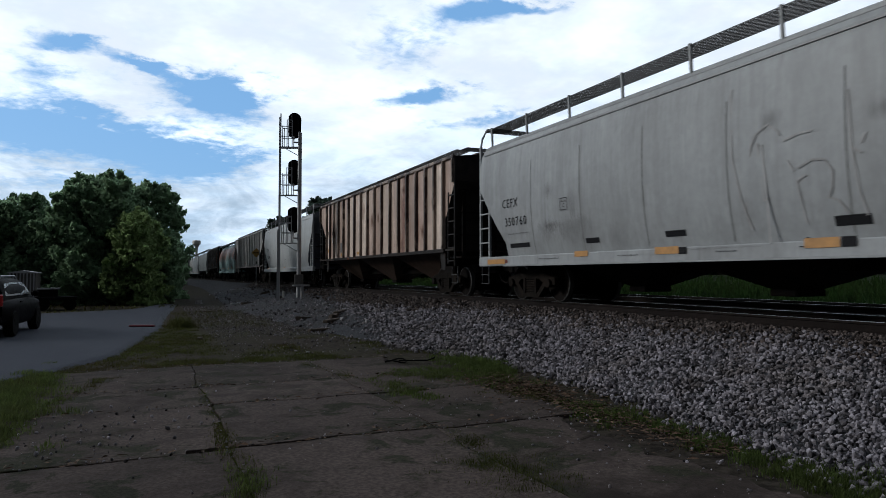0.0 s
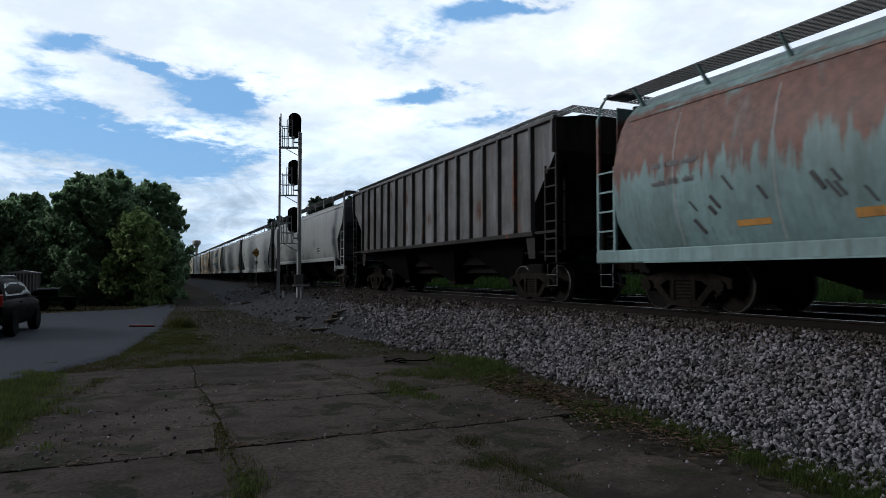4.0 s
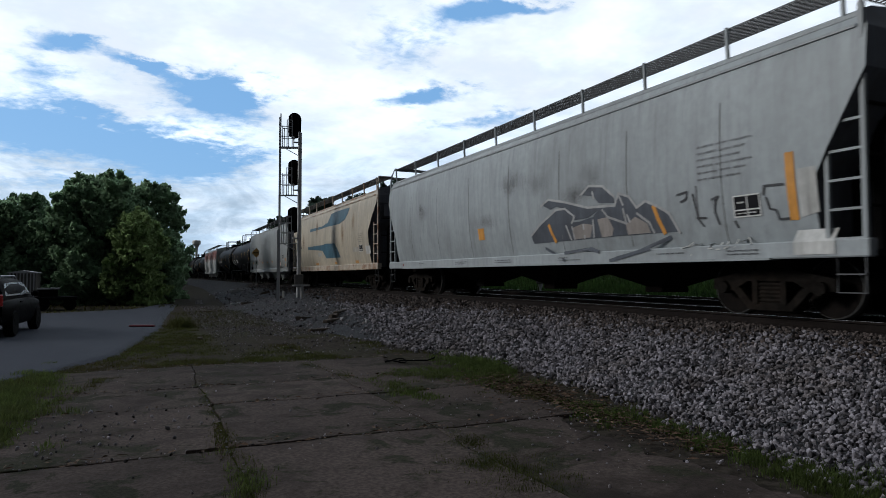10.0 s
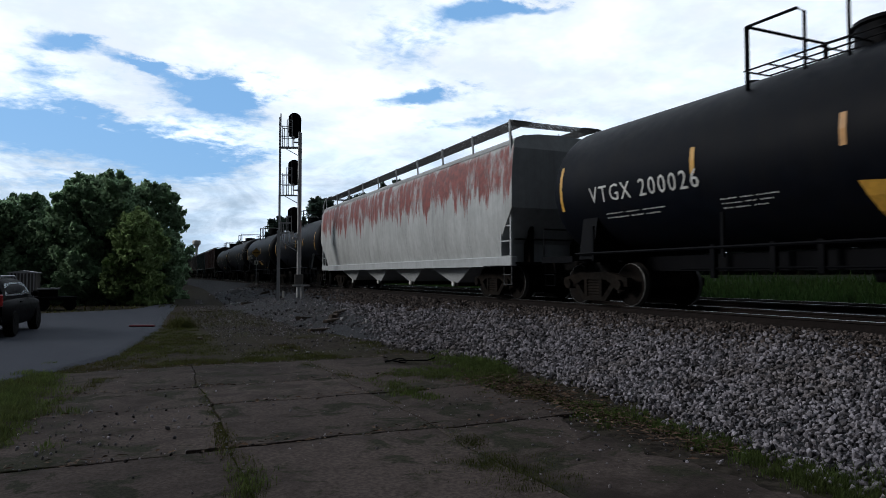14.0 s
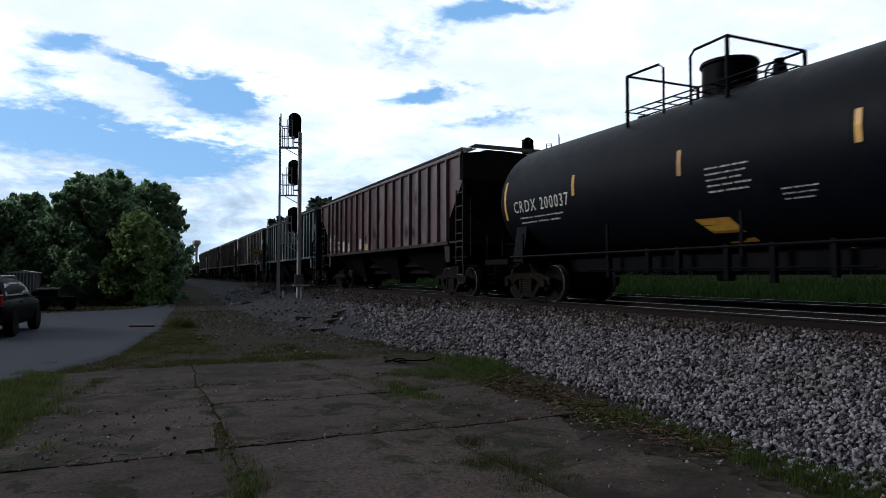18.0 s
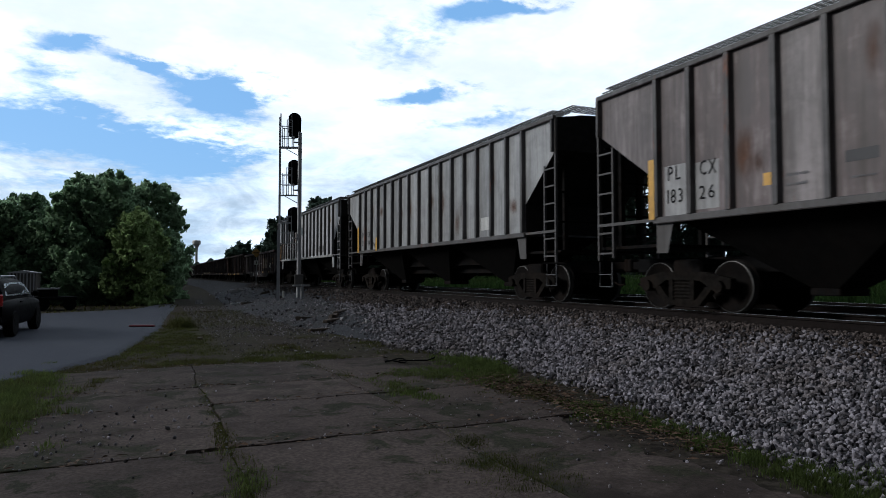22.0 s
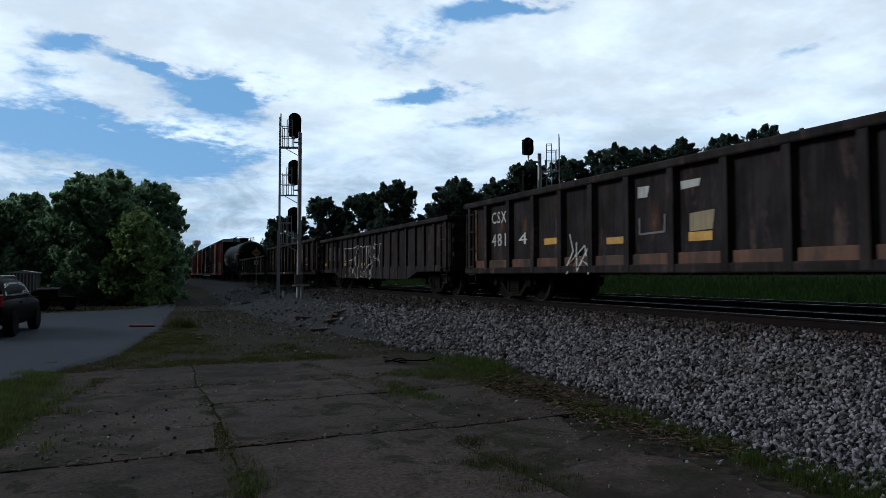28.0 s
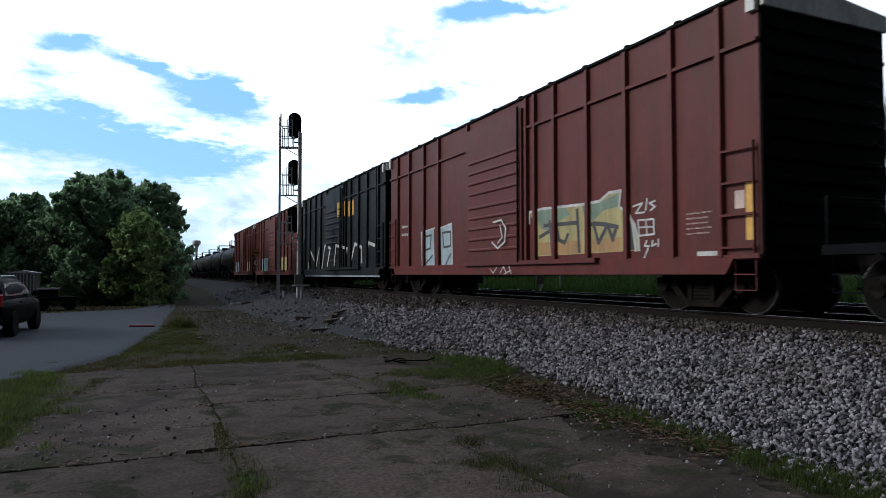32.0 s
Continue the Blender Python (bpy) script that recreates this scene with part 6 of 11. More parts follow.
stroke(4, [(1.04, 3.1), (0.63, 1.89)], 0.03, P_GRAFDARK, "dark_run")
stroke(4, [(-2.24, 2.65), (-2.48, 1.61)], 0.03, P_GRAFDARK, "dark_run")
stroke(4, [(-3.34, 2.28), (-3.54, 1.49)], 0.03, P_GRAFDARK, "dark_run")
stroke(4, [(-5.91, 2.95), (-5.96, 1.46)], 0.03, P_GRAFDARK, "dark_run")
patch(6, [(7.28, 3.15), (6.34, 3.11), (6.36, 2.79), (7.31, 2.81)], P_GRAFWHITE, "white_plate", -0.004)
letters(6, "CEFX", 7.25, 2.84, 0.24, 0.84, M_INK)
letters(6, "319071", 7.27, 2.37, 0.25, 1.09, M_INK)
letters(6, "LD LMT 223500", 7.22, 1.94, 0.10, 0.93, M_INK)
letters(6, "LT WT 62100", 7.19, 1.74, 0.10, 0.93, M_INK)
frame_lines(6, 5.58, 5.3, 2.58, 2.87, 0.018, P_GRAFDARK, "label_frame")
letters(6, "C", 5.49, 2.62, 0.11, 0.1, P_GRAFDARK)
letters(6, "PLATE", 5.54, 2.78, 0.05, 0.2, P_GRAFDARK)
rect(6, 7.85, 6.89, 1.40, 1.53, P_BANDPALE, "sill_plate")
rect(6, 5.84, 5.67, 1.41, 1.52, M_WHITE, "sill_plate")
rect(6, -3.93, -4.53, 1.77, 2.15, M_INK, "black_label")
rect(6, -3.99, -4.21, 2.07, 2.11, M_WHITE, "line_of_print", 0.004)
rect(6, -4.27, -4.48, 2.03, 2.07, M_WHITE, "line_of_print", 0.004)
letters(7, "CEFX", 6.88, 2.42, 0.29, 0.85, M_INK)
letters(7, "352601", 6.87, 1.99, 0.27, 1.06, M_INK)
letters(7, "LD LMT", 6.78, 1.57, 0.09, 0.39, M_INK)
letters(7, "LT WT", 6.75, 1.42, 0.09, 0.31, M_INK)
rect(7, 6.29, 5.87, 1.34, 1.65, P_GRAFWHITE, "white_plate", -0.003)
letters(7, "223500", 6.25, 1.52, 0.085, 0.33, M_INK)
letters(7, "62500", 6.21, 1.37, 0.085, 0.29, M_INK)
rect(7, 7.26, 6.29, 1.11, 1.22, M_ORANGE, "reflector")
rect(7, 7.64, 7.39, 1.09, 1.24, P_GRAFGREY, "small_label")
rect(7, -5.04, -5.48, 1.53, 1.84, M_INK, "black_label")
rect(7, -6.64, -7.20, 1.00, 1.17, M_ORANGE, "reflector")
rect(7, -4.26, -4.56, 1.10, 1.19, M_ORANGE, "reflector")
rect(7, -2.07, -2.44, 1.09, 1.19, M_ORANGE, "reflector")
rect(7, 0.23, -0.23, 1.08, 1.19, M_ORANGE, "reflector")
rect(7, 4.94, 4.49, 1.08, 1.19, M_ORANGE, "reflector")
rect(8, -6.52, -7.22, 1.48, 1.80, M_INK, "black_label")
rect(8, -6.41, -7.48, 1.30, 1.47, M_ORANGE, "reflector")
rect(8, -6.30, -6.53, 2.329, 2.362, P_GRAFGREY, "line_of_print", 0.004)
rect(8, -6.58, -6.75, 2.329, 2.362, P_GRAFGREY, "line_of_print", 0.004)
rect(8, -6.79, -7.07, 2.329, 2.362, P_GRAFGREY, "line_of_print", 0.004)
rect(8, -6.30, -6.59, 2.231, 2.264, P_GRAFGREY, "line_of_print", 0.004)
rect(8, -6.63, -6.79, 2.231, 2.264, P_GRAFGREY, "line_of_print", 0.004)
rect(8, -6.83, -6.99, 2.231, 2.264, P_GRAFGREY, "line_of_print", 0.004)
rect(8, -6.30, -6.44, 2.133, 2.166, P_GRAFGREY, "line_of_print", 0.004)
rect(8, -6.47, -6.68, 2.133, 2.166, P_GRAFGREY, "line_of_print", 0.004)
rect(8, -6.72, -6.92, 2.133, 2.166, P_GRAFGREY, "line_of_print", 0.004)
rect(8, 7.50, 7.05, 2.585, 2.663, P_GRAFGREY, "line_of_print", 0.004)
rect(8, 6.96, 6.63, 2.585, 2.663, P_GRAFGREY, "line_of_print", 0.004)
rect(8, 6.53, 5.99, 2.585, 2.663, P_GRAFGREY, "line_of_print", 0.004)
rect(8, 7.50, 6.93, 2.354, 2.433, P_GRAFGREY, "line_of_print", 0.004)
rect(8, 6.85, 6.55, 2.354, 2.433, P_GRAFGREY, "line_of_print", 0.004)
rect(8, 6.47, 6.14, 2.354, 2.433, P_GRAFGREY, "line_of_print", 0.004)
rect(8, 7.50, 7.24, 2.123, 2.202, P_GRAFGREY, "line_of_print", 0.004)
rect(8, 7.16, 6.75, 2.123, 2.202, P_GRAFGREY, "line_of_print", 0.004)
rect(8, 6.68, 6.29, 2.123, 2.202, P_GRAFGREY, "line_of_print", 0.004)
rect(8, 1.17, 0.52, 1.03, 1.14, M_ORANGE, "reflector")
rect(8, -4.02, -4.49, 1.34, 1.45, M_ORANGE, "reflector")
letters(9, "ACFX", 7.03, 2.76, 0.26, 0.75, M_INK)
letters(9, "45561", 7.06, 2.22, 0.27, 0.83, M_INK)
rect(9, 7.02, 6.79, 1.829, 1.868, P_GRAFGREY, "line_of_print", 0.004)
rect(9, 6.74, 6.57, 1.829, 1.868, P_GRAFGREY, "line_of_print", 0.004)
rect(9, 6.52, 6.25, 1.829, 1.868, P_GRAFGREY, "line_of_print", 0.004)
rect(9, 7.02, 6.73, 1.715, 1.754, P_GRAFGREY, "line_of_print", 0.004)
rect(9, 6.68, 6.53, 1.715, 1.754, P_GRAFGREY, "line_of_print", 0.004)
rect(9, 6.49, 6.32, 1.715, 1.754, P_GRAFGREY, "line_of_print", 0.004)
rect(9, 5.56, 5.28, 2.37, 2.66, P_GRAFGREY, "small_label")
rect(9, 7.49, 7.33, 1.53, 2.47, P_BAND, "brown_strip")
patch(9, [(3.77, 3.11), (3.77, 3.25), (0.76, 3.2), (0.11, 3.42), (-0.78, 3.7), (-2.33, 3.65), (-4.51, 3.77), (-4.13, 3.42), (-3.39, 3.18), (-2.02, 3.18), (0.68, 3.12)], P_BLUE, "swept_stripe")
patch(9, [(4.15, 2.16), (4.04, 2.28), (-0.03, 2.31), (-1.53, 2.34), (-3.09, 2.24), (-3.58, 2.02), (-4.1, 1.5), (-1.02, 1.54), (-0.54, 1.95), (0.34, 2.09)], P_BLUE, "swept_stripe")
rect(9, -5.74, -6.13, 2.761, 2.798, P_GRAFGREY, "line_of_print", 0.004)
rect(9, -6.21, -6.50, 2.761, 2.798, P_GRAFGREY, "line_of_print", 0.004)
rect(9, -6.58, -7.05, 2.761, 2.798, P_GRAFGREY, "line_of_print", 0.004)
rect(9, -5.74, -6.23, 2.650, 2.687, P_GRAFGREY, "line_of_print", 0.004)
rect(9, -6.31, -6.56, 2.650, 2.687, P_GRAFGREY, "line_of_print", 0.004)
rect(9, -6.63, -6.92, 2.650, 2.687, P_GRAFGREY, "line_of_print", 0.004)
rect(9, -5.74, -5.97, 2.539, 2.577, P_GRAFGREY, "line_of_print", 0.004)
rect(9, -6.03, -6.39, 2.539, 2.577, P_GRAFGREY, "line_of_print", 0.004)
rect(9, -6.45, -6.79, 2.539, 2.577, P_GRAFGREY, "line_of_print", 0.004)
rect(9, -5.74, -6.13, 2.428, 2.466, P_GRAFGREY, "line_of_print", 0.004)
rect(9, -6.21, -6.50, 2.428, 2.466, P_GRAFGREY, "line_of_print", 0.004)
rect(9, -6.58, -7.05, 2.428, 2.466, P_GRAFGREY, "line_of_print", 0.004)
rect(9, -5.74, -6.23, 2.318, 2.355, P_GRAFGREY, "line_of_print", 0.004)
rect(9, -6.31, -6.56, 2.318, 2.355, P_GRAFGREY, "line_of_print", 0.004)
rect(9, -6.63, -6.92, 2.318, 2.355, P_GRAFGREY, "line_of_print", 0.004)
rect(9, -6.13, -6.72, 1.65, 1.99, M_INK, "black_label")
rect(9, -6.77, -7.09, 1.62, 1.94, P_GRAFWHITE, "white_label")
patch(10, [(3.53, 3.12), (3.52, 3.26), (0.98, 3.21), (-0.07, 3.11), (-0.66, 3.3), (-1.04, 3.68), (-1.39, 3.78), (-3.78, 3.63), (-4.54, 3.7), (-4.1, 3.37), (-3.5, 3.08), (-2.29, 3.01), (0.13, 3.04)], P_BLUEPALE, "swept_stripe")
patch(10, [(4.03, 2.14), (4.02, 2.25), (1.03, 2.24), (-0.6, 2.28), (-1.62, 2.2), (-2.22, 2.0), (-2.82, 1.52), (-0.18, 1.48), (0.4, 1.9), (1.03, 2.07)], P_BLUE, "swept_stripe")
rect(10, -1.57, -1.79, 1.53, 2.02, M_YELLOW, "reflector")
rect(10, 1.94, 1.72, 1.62, 2.14, M_YELLOW, "reflector")
rect(10, -4.39, -4.61, 1.50, 1.94, P_BAND, "brown_strip")
rect(10, 3.01, 0.38, 1.46, 1.58, M_INK, "dark_bar")
letters(10, "ACFX", 7.58, 2.70, 0.22, 1.16, M_INK)
letters(10, "42633", 7.73, 2.27, 0.24, 1.56, M_INK)
rect(10, -6.22, -6.74, 1.62, 1.94, M_INK, "black_label")
rect(10, -6.79, -7.35, 1.61, 1.88, P_GRAFWHITE, "white_label")
rect(10, -6.15, -6.46, 3.020, 3.058, P_GRAFGREY, "line_of_print", 0.004)
rect(10, -6.53, -6.76, 3.020, 3.058, P_GRAFGREY, "line_of_print", 0.004)
rect(10, -6.82, -7.20, 3.020, 3.058, P_GRAFGREY, "line_of_print", 0.004)
rect(10, -6.15, -6.54, 2.907, 2.945, P_GRAFGREY, "line_of_print", 0.004)
rect(10, -6.60, -6.81, 2.907, 2.945, P_GRAFGREY, "line_of_print", 0.004)
rect(10, -6.87, -7.09, 2.907, 2.945, P_GRAFGREY, "line_of_print", 0.004)
rect(10, -6.15, -6.33, 2.795, 2.833, P_GRAFGREY, "line_of_print", 0.004)
rect(10, -6.38, -6.67, 2.795, 2.833, P_GRAFGREY, "line_of_print", 0.004)
rect(10, -6.72, -6.99, 2.795, 2.833, P_GRAFGREY, "line_of_print", 0.004)
rect(10, -6.15, -6.46, 2.683, 2.721, P_GRAFGREY, "line_of_print", 0.004)
rect(10, -6.53, -6.76, 2.683, 2.721, P_GRAFGREY, "line_of_print", 0.004)
rect(10, -6.82, -7.20, 2.683, 2.721, P_GRAFGREY, "line_of_print", 0.004)
rect(10, -6.15, -6.54, 2.571, 2.609, P_GRAFGREY, "line_of_print", 0.004)
rect(10, -6.60, -6.81, 2.571, 2.609, P_GRAFGREY, "line_of_print", 0.004)
rect(10, -6.87, -7.09, 2.571, 2.609, P_GRAFGREY, "line_of_print", 0.004)
rect(10, -6.15, -6.33, 2.458, 2.497, P_GRAFGREY, "line_of_print", 0.004)
rect(10, -6.38, -6.67, 2.458, 2.497, P_GRAFGREY, "line_of_print", 0.004)
rect(10, -6.72, -6.99, 2.458, 2.497, P_GRAFGREY, "line_of_print", 0.004)
rect(10, -4.17, -4.35, 1.53, 2.01, P_BAND, "brown_strip")
rect(11, 1.59, 1.24, 1.64, 1.96, P_GRAFORANGE, "orange_strip")
rect(11, -8.31, -8.46, 1.46, 2.45, P_GRAFORANGE, "orange_strip")
rect(11, -7.33, -7.84, 1.57, 1.92, M_INK, "black_label")
rect(11, -8.40, -9.03, 0.95, 1.31, P_GRAFWHITE, "white_label")
patch(11, [(-8.49, 2.19), (-8.79, 2.19), (-8.79, 1.55), (-8.5, 1.49)], P_GRAFWHITE, "pale_patch")
rect(11, -6.63, -6.96, 2.801, 2.838, P_GRAFGREY, "line_of_print", 0.004)
rect(11, -7.03, -7.27, 2.801, 2.838, P_GRAFGREY, "line_of_print", 0.004)
rect(11, -7.34, -7.73, 2.801, 2.838, P_GRAFGREY, "line_of_print", 0.004)
rect(11, -6.63, -7.05, 2.691, 2.728, P_GRAFGREY, "line_of_print", 0.004)
rect(11, -7.11, -7.33, 2.691, 2.728, P_GRAFGREY, "line_of_print", 0.004)
rect(11, -7.39, -7.62, 2.691, 2.728, P_GRAFGREY, "line_of_print", 0.004)
rect(11, -6.63, -6.83, 2.581, 2.618, P_GRAFGREY, "line_of_print", 0.004)
rect(11, -6.88, -7.18, 2.581, 2.618, P_GRAFGREY, "line_of_print", 0.004)
rect(11, -7.23, -7.51, 2.581, 2.618, P_GRAFGREY, "line_of_print", 0.004)
rect(11, -6.63, -6.96, 2.471, 2.508, P_GRAFGREY, "line_of_print", 0.004)
rect(11, -7.03, -7.27, 2.471, 2.508, P_GRAFGREY, "line_of_print", 0.004)
rect(11, -7.34, -7.73, 2.471, 2.508, P_GRAFGREY, "line_of_print", 0.004)
rect(11, -6.63, -7.05, 2.361, 2.398, P_GRAFGREY, "line_of_print", 0.004)
rect(11, -7.11, -7.33, 2.361, 2.398, P_GRAFGREY, "line_of_print", 0.004)
rect(11, -7.39, -7.62, 2.361, 2.398, P_GRAFGREY, "line_of_print", 0.004)
rect(11, -6.63, -6.83, 2.251, 2.288, P_GRAFGREY, "line_of_print", 0.004)
rect(11, -6.88, -7.18, 2.251, 2.288, P_GRAFGREY, "line_of_print", 0.004)
rect(11, -7.23, -7.51, 2.251, 2.288, P_GRAFGREY, "line_of_print", 0.004)
rect(11, -6.56, -6.59, 1.60, 2.18, P_GRAFGREY, "seam_mark")
patch(12, [(3.7, 3.11), (3.69, 3.28), (0.8, 3.26), (-0.32, 3.38), (-0.97, 3.79), (-2.01, 3.82), (-4.34, 3.81), (-4.06, 3.52), (-3.54, 3.28), (-2.59, 3.15), (-0.31, 3.17), (0.8, 3.14)], P_BLUE, "swept_stripe")
patch(12, [(4.21, 2.13), (4.2, 2.28), (0.84, 2.26), (-0.01, 2.3), (-1.71, 2.24), (-2.12, 2.0), (-2.64, 1.52), (0.16, 1.53), (0.85, 1.96)], P_BLUE, "swept_stripe")
letters(12, "ACFX", 7.11, 2.62, 0.20, 0.91, M_INK)
letters(12, "51424", 7.12, 2.18, 0.22, 1.29, M_INK)
rect(12, -5.86, -6.36, 1.69, 1.99, M_INK, "black_label")
patch(12, [(-6.77, 1.92), (-7.41, 1.9), (-7.41, 1.57), (-6.79, 1.56)], P_GRAFWHITE, "pink_white_label")
rect(12, -5.72, -5.97, 2.466, 2.495, P_GRAFGREY, "line_of_print", 0.004)
rect(12, -6.02, -6.20, 2.466, 2.495, P_GRAFGREY, "line_of_print", 0.004)
rect(12, -6.25, -6.54, 2.466, 2.495, P_GRAFGREY, "line_of_print", 0.004)
rect(12, -5.72, -6.03, 2.379, 2.409, P_GRAFGREY, "line_of_print", 0.004)
rect(12, -6.07, -6.24, 2.379, 2.409, P_GRAFGREY, "line_of_print", 0.004)
rect(12, -6.28, -6.46, 2.379, 2.409, P_GRAFGREY, "line_of_print", 0.004)
rect(12, -5.72, -5.87, 2.293, 2.323, P_GRAFGREY, "line_of_print", 0.004)
rect(12, -5.90, -6.13, 2.293, 2.323, P_GRAFGREY, "line_of_print", 0.004)
rect(12, -6.17, -6.38, 2.293, 2.323, P_GRAFGREY, "line_of_print", 0.004)
rect(12, -5.72, -5.97, 2.207, 2.236, P_GRAFGREY, "line_of_print", 0.004)
rect(12, -6.02, -6.20, 2.207, 2.236, P_GRAFGREY, "line_of_print", 0.004)
rect(12, -6.25, -6.54, 2.207, 2.236, P_GRAFGREY, "line_of_print", 0.004)
rect(12, -5.72, -6.03, 2.121, 2.150, P_GRAFGREY, "line_of_print", 0.004)
rect(12, -6.07, -6.24, 2.121, 2.150, P_GRAFGREY, "line_of_print", 0.004)
rect(12, -6.28, -6.46, 2.121, 2.150, P_GRAFGREY, "line_of_print", 0.004)
rect(12, -4.95, -5.44, 1.20, 1.32, M_ORANGE, "reflector")
rect(12, -1.32, -1.77, 1.21, 1.33, M_ORANGE, "reflector")
rect(12, -4.87, -5.73, 1.71, 1.91, P_TAN, "faint_print")
rect(12, 1.88, 1.10, 1.67, 1.85, P_GRAFWHITE, "white_label")
rect(12, 2.72, 2.13, 1.20, 1.32, M_ORANGE, "reflector")
patch(13, [(-4.54, 2.28), (-5.06, 2.32), (-5.14, 2.22), (-5.15, 1.89), (-5.56, 1.86), (-5.66, 1.66), (-5.53, 1.16), (-4.71, 1.14), (-4.8, 1.57), (-4.71, 2.0)], P_GRAFPINK, "painted_thumb")
patch(13, [(-4.77, 1.69), (-5.28, 1.75), (-5.35, 1.58), (-4.78, 1.57)], P_GRAFORANGE, "orange_band", 0.003)
stroke(13, [(-4.54, 2.28), (-5.06, 2.32), (-5.14, 2.22), (-5.15, 1.89), (-5.56, 1.86), (-5.66, 1.66), (-5.53, 1.16)], 0.05, P_GRAFDARK, "spray_line")
stroke(13, [(-4.54, 2.28), (-4.71, 2.0), (-4.81, 1.74), (-5.12, 1.86), (-5.3, 1.73)], 0.05, P_GRAFDARK, "spray_line")
rect(13, -6.52, -6.99, 1.74, 2.05, M_INK, "black_label")
rect(13, -7.24, -7.65, 1.60, 1.81, M_ORANGE, "reflector")
rect(13, -7.15, -7.30, 1.23, 1.43, M_YELLOW, "yellow_label")
rect(13, -1.98, -2.46, 1.59, 1.71, M_ORANGE, "reflector")
rect(13, 0.23, -0.24, 1.60, 1.71, M_ORANGE, "reflector")
rect(13, 2.47, 1.96, 1.62, 1.73, M_ORANGE, "reflector")
rect(13, 5.36, 4.57, 1.59, 1.83, M_ORANGE, "reflector")
rect(13, 7.62, 7.23, 1.62, 1.78, M_ORANGE, "reflector")
stroke(13, [(4.84, 1.88), (4.63, 2.2), (3.89, 2.23), (4.08, 1.83), (3.2, 2.02)], 0.05, P_REDPATCH, "spray_line")
stroke(13, [(3.39, 1.64), (2.88, 1.77), (2.42, 1.59)], 0.05, P_REDPATCH, "spray_line")
letters(13, "CCAX", 7.59, 2.85, 0.21, 0.77, M_INK)
letters(13, "429375", 7.50, 2.41, 0.21, 0.95, M_INK)
rect(13, -6.53, -6.68, 1.372, 1.395, P_GRAFGREY, "line_of_print", 0.004)
rect(13, -6.71, -6.82, 1.372, 1.395, P_GRAFGREY, "line_of_print", 0.004)
rect(13, -6.85, -7.02, 1.372, 1.395, P_GRAFGREY, "line_of_print", 0.004)
rect(13, -6.53, -6.72, 1.306, 1.328, P_GRAFGREY, "line_of_print", 0.004)
rect(13, -6.75, -6.84, 1.306, 1.328, P_GRAFGREY, "line_of_print", 0.004)
rect(13, -6.87, -6.98, 1.306, 1.328, P_GRAFGREY, "line_of_print", 0.004)
rect(13, -6.53, -6.62, 1.239, 1.262, P_GRAFGREY, "line_of_print", 0.004)
rect(13, -6.64, -6.78, 1.239, 1.262, P_GRAFGREY, "line_of_print", 0.004)
rect(13, -6.80, -6.93, 1.239, 1.262, P_GRAFGREY, "line_of_print", 0.004)
rect(13, -6.20, -6.44, 1.14, 1.22, M_INK, "dark_plate")
letters(14, "NATX 73893", 6.00, 2.01, 0.27, 2.15, M_WHITE)
rect(14, 5.77, 5.20, 1.912, 1.946, M_WHITE, "line_of_print", 0.004)
rect(14, 5.09, 4.67, 1.912, 1.946, M_WHITE, "line_of_print", 0.004)
rect(14, 4.56, 3.88, 1.912, 1.946, M_WHITE, "line_of_print", 0.004)
rect(14, 5.77, 5.05, 1.810, 1.844, M_WHITE, "line_of_print", 0.004)
rect(14, 4.95, 4.58, 1.810, 1.844, M_WHITE, "line_of_print", 0.004)
rect(14, 4.47, 4.07, 1.810, 1.844, M_WHITE, "line_of_print", 0.004)
patch(14, [(3.02, 2.26), (2.17, 2.26), (2.12, 1.94), (2.94, 1.95)], P_GRAFWHITE, "white_label")
rect(14, -0.41, -0.64, 1.848, 1.867, M_WHITE, "line_of_print", 0.004)
rect(14, -0.69, -0.86, 1.848, 1.867, M_WHITE, "line_of_print", 0.004)
rect(14, -0.91, -1.19, 1.848, 1.867, M_WHITE, "line_of_print", 0.004)
rect(14, -0.51, -0.66, 1.659, 1.684, M_WHITE, "line_of_print", 0.004)
rect(14, -0.68, -0.79, 1.659, 1.684, M_WHITE, "line_of_print", 0.004)
rect(14, -0.82, -1.00, 1.659, 1.684, M_WHITE, "line_of_print", 0.004)
rect(14, -0.51, -0.69, 1.583, 1.609, M_WHITE, "line_of_print", 0.004)
rect(14, -0.72, -0.82, 1.583, 1.609, M_WHITE, "line_of_print", 0.004)
rect(14, -0.84, -0.95, 1.583, 1.609, M_WHITE, "line_of_print", 0.004)
letters(14, "FIBERGLASS INSULATION", -3.58, 1.84, 0.06, 0.95, M_WHITE)
letters(14, "DO NOT EXCEED 400F", -3.60, 1.72, 0.06, 0.84, M_WHITE)
stroke(14, [(-4.73, 1.85), (-5.03, 1.85), (-5.02, 1.58), (-4.74, 1.58), (-4.73, 1.85)], 0.03, M_WHITE, "label_frame")
rect(14, -4.80, -4.85, 1.771, 1.793, M_WHITE, "line_of_print", 0.004)
rect(14, -4.86, -4.90, 1.771, 1.793, M_WHITE, "line_of_print", 0.004)
rect(14, -4.91, -4.97, 1.771, 1.793, M_WHITE, "line_of_print", 0.004)
rect(14, -4.80, -4.86, 1.708, 1.730, M_WHITE, "line_of_print", 0.004)
rect(14, -4.87, -4.91, 1.708, 1.730, M_WHITE, "line_of_print", 0.004)
rect(14, -4.92, -4.96, 1.708, 1.730, M_WHITE, "line_of_print", 0.004)
letters(15, "VTGX 200026", 5.53, 2.18, 0.33, 3.05, M_WHITE)
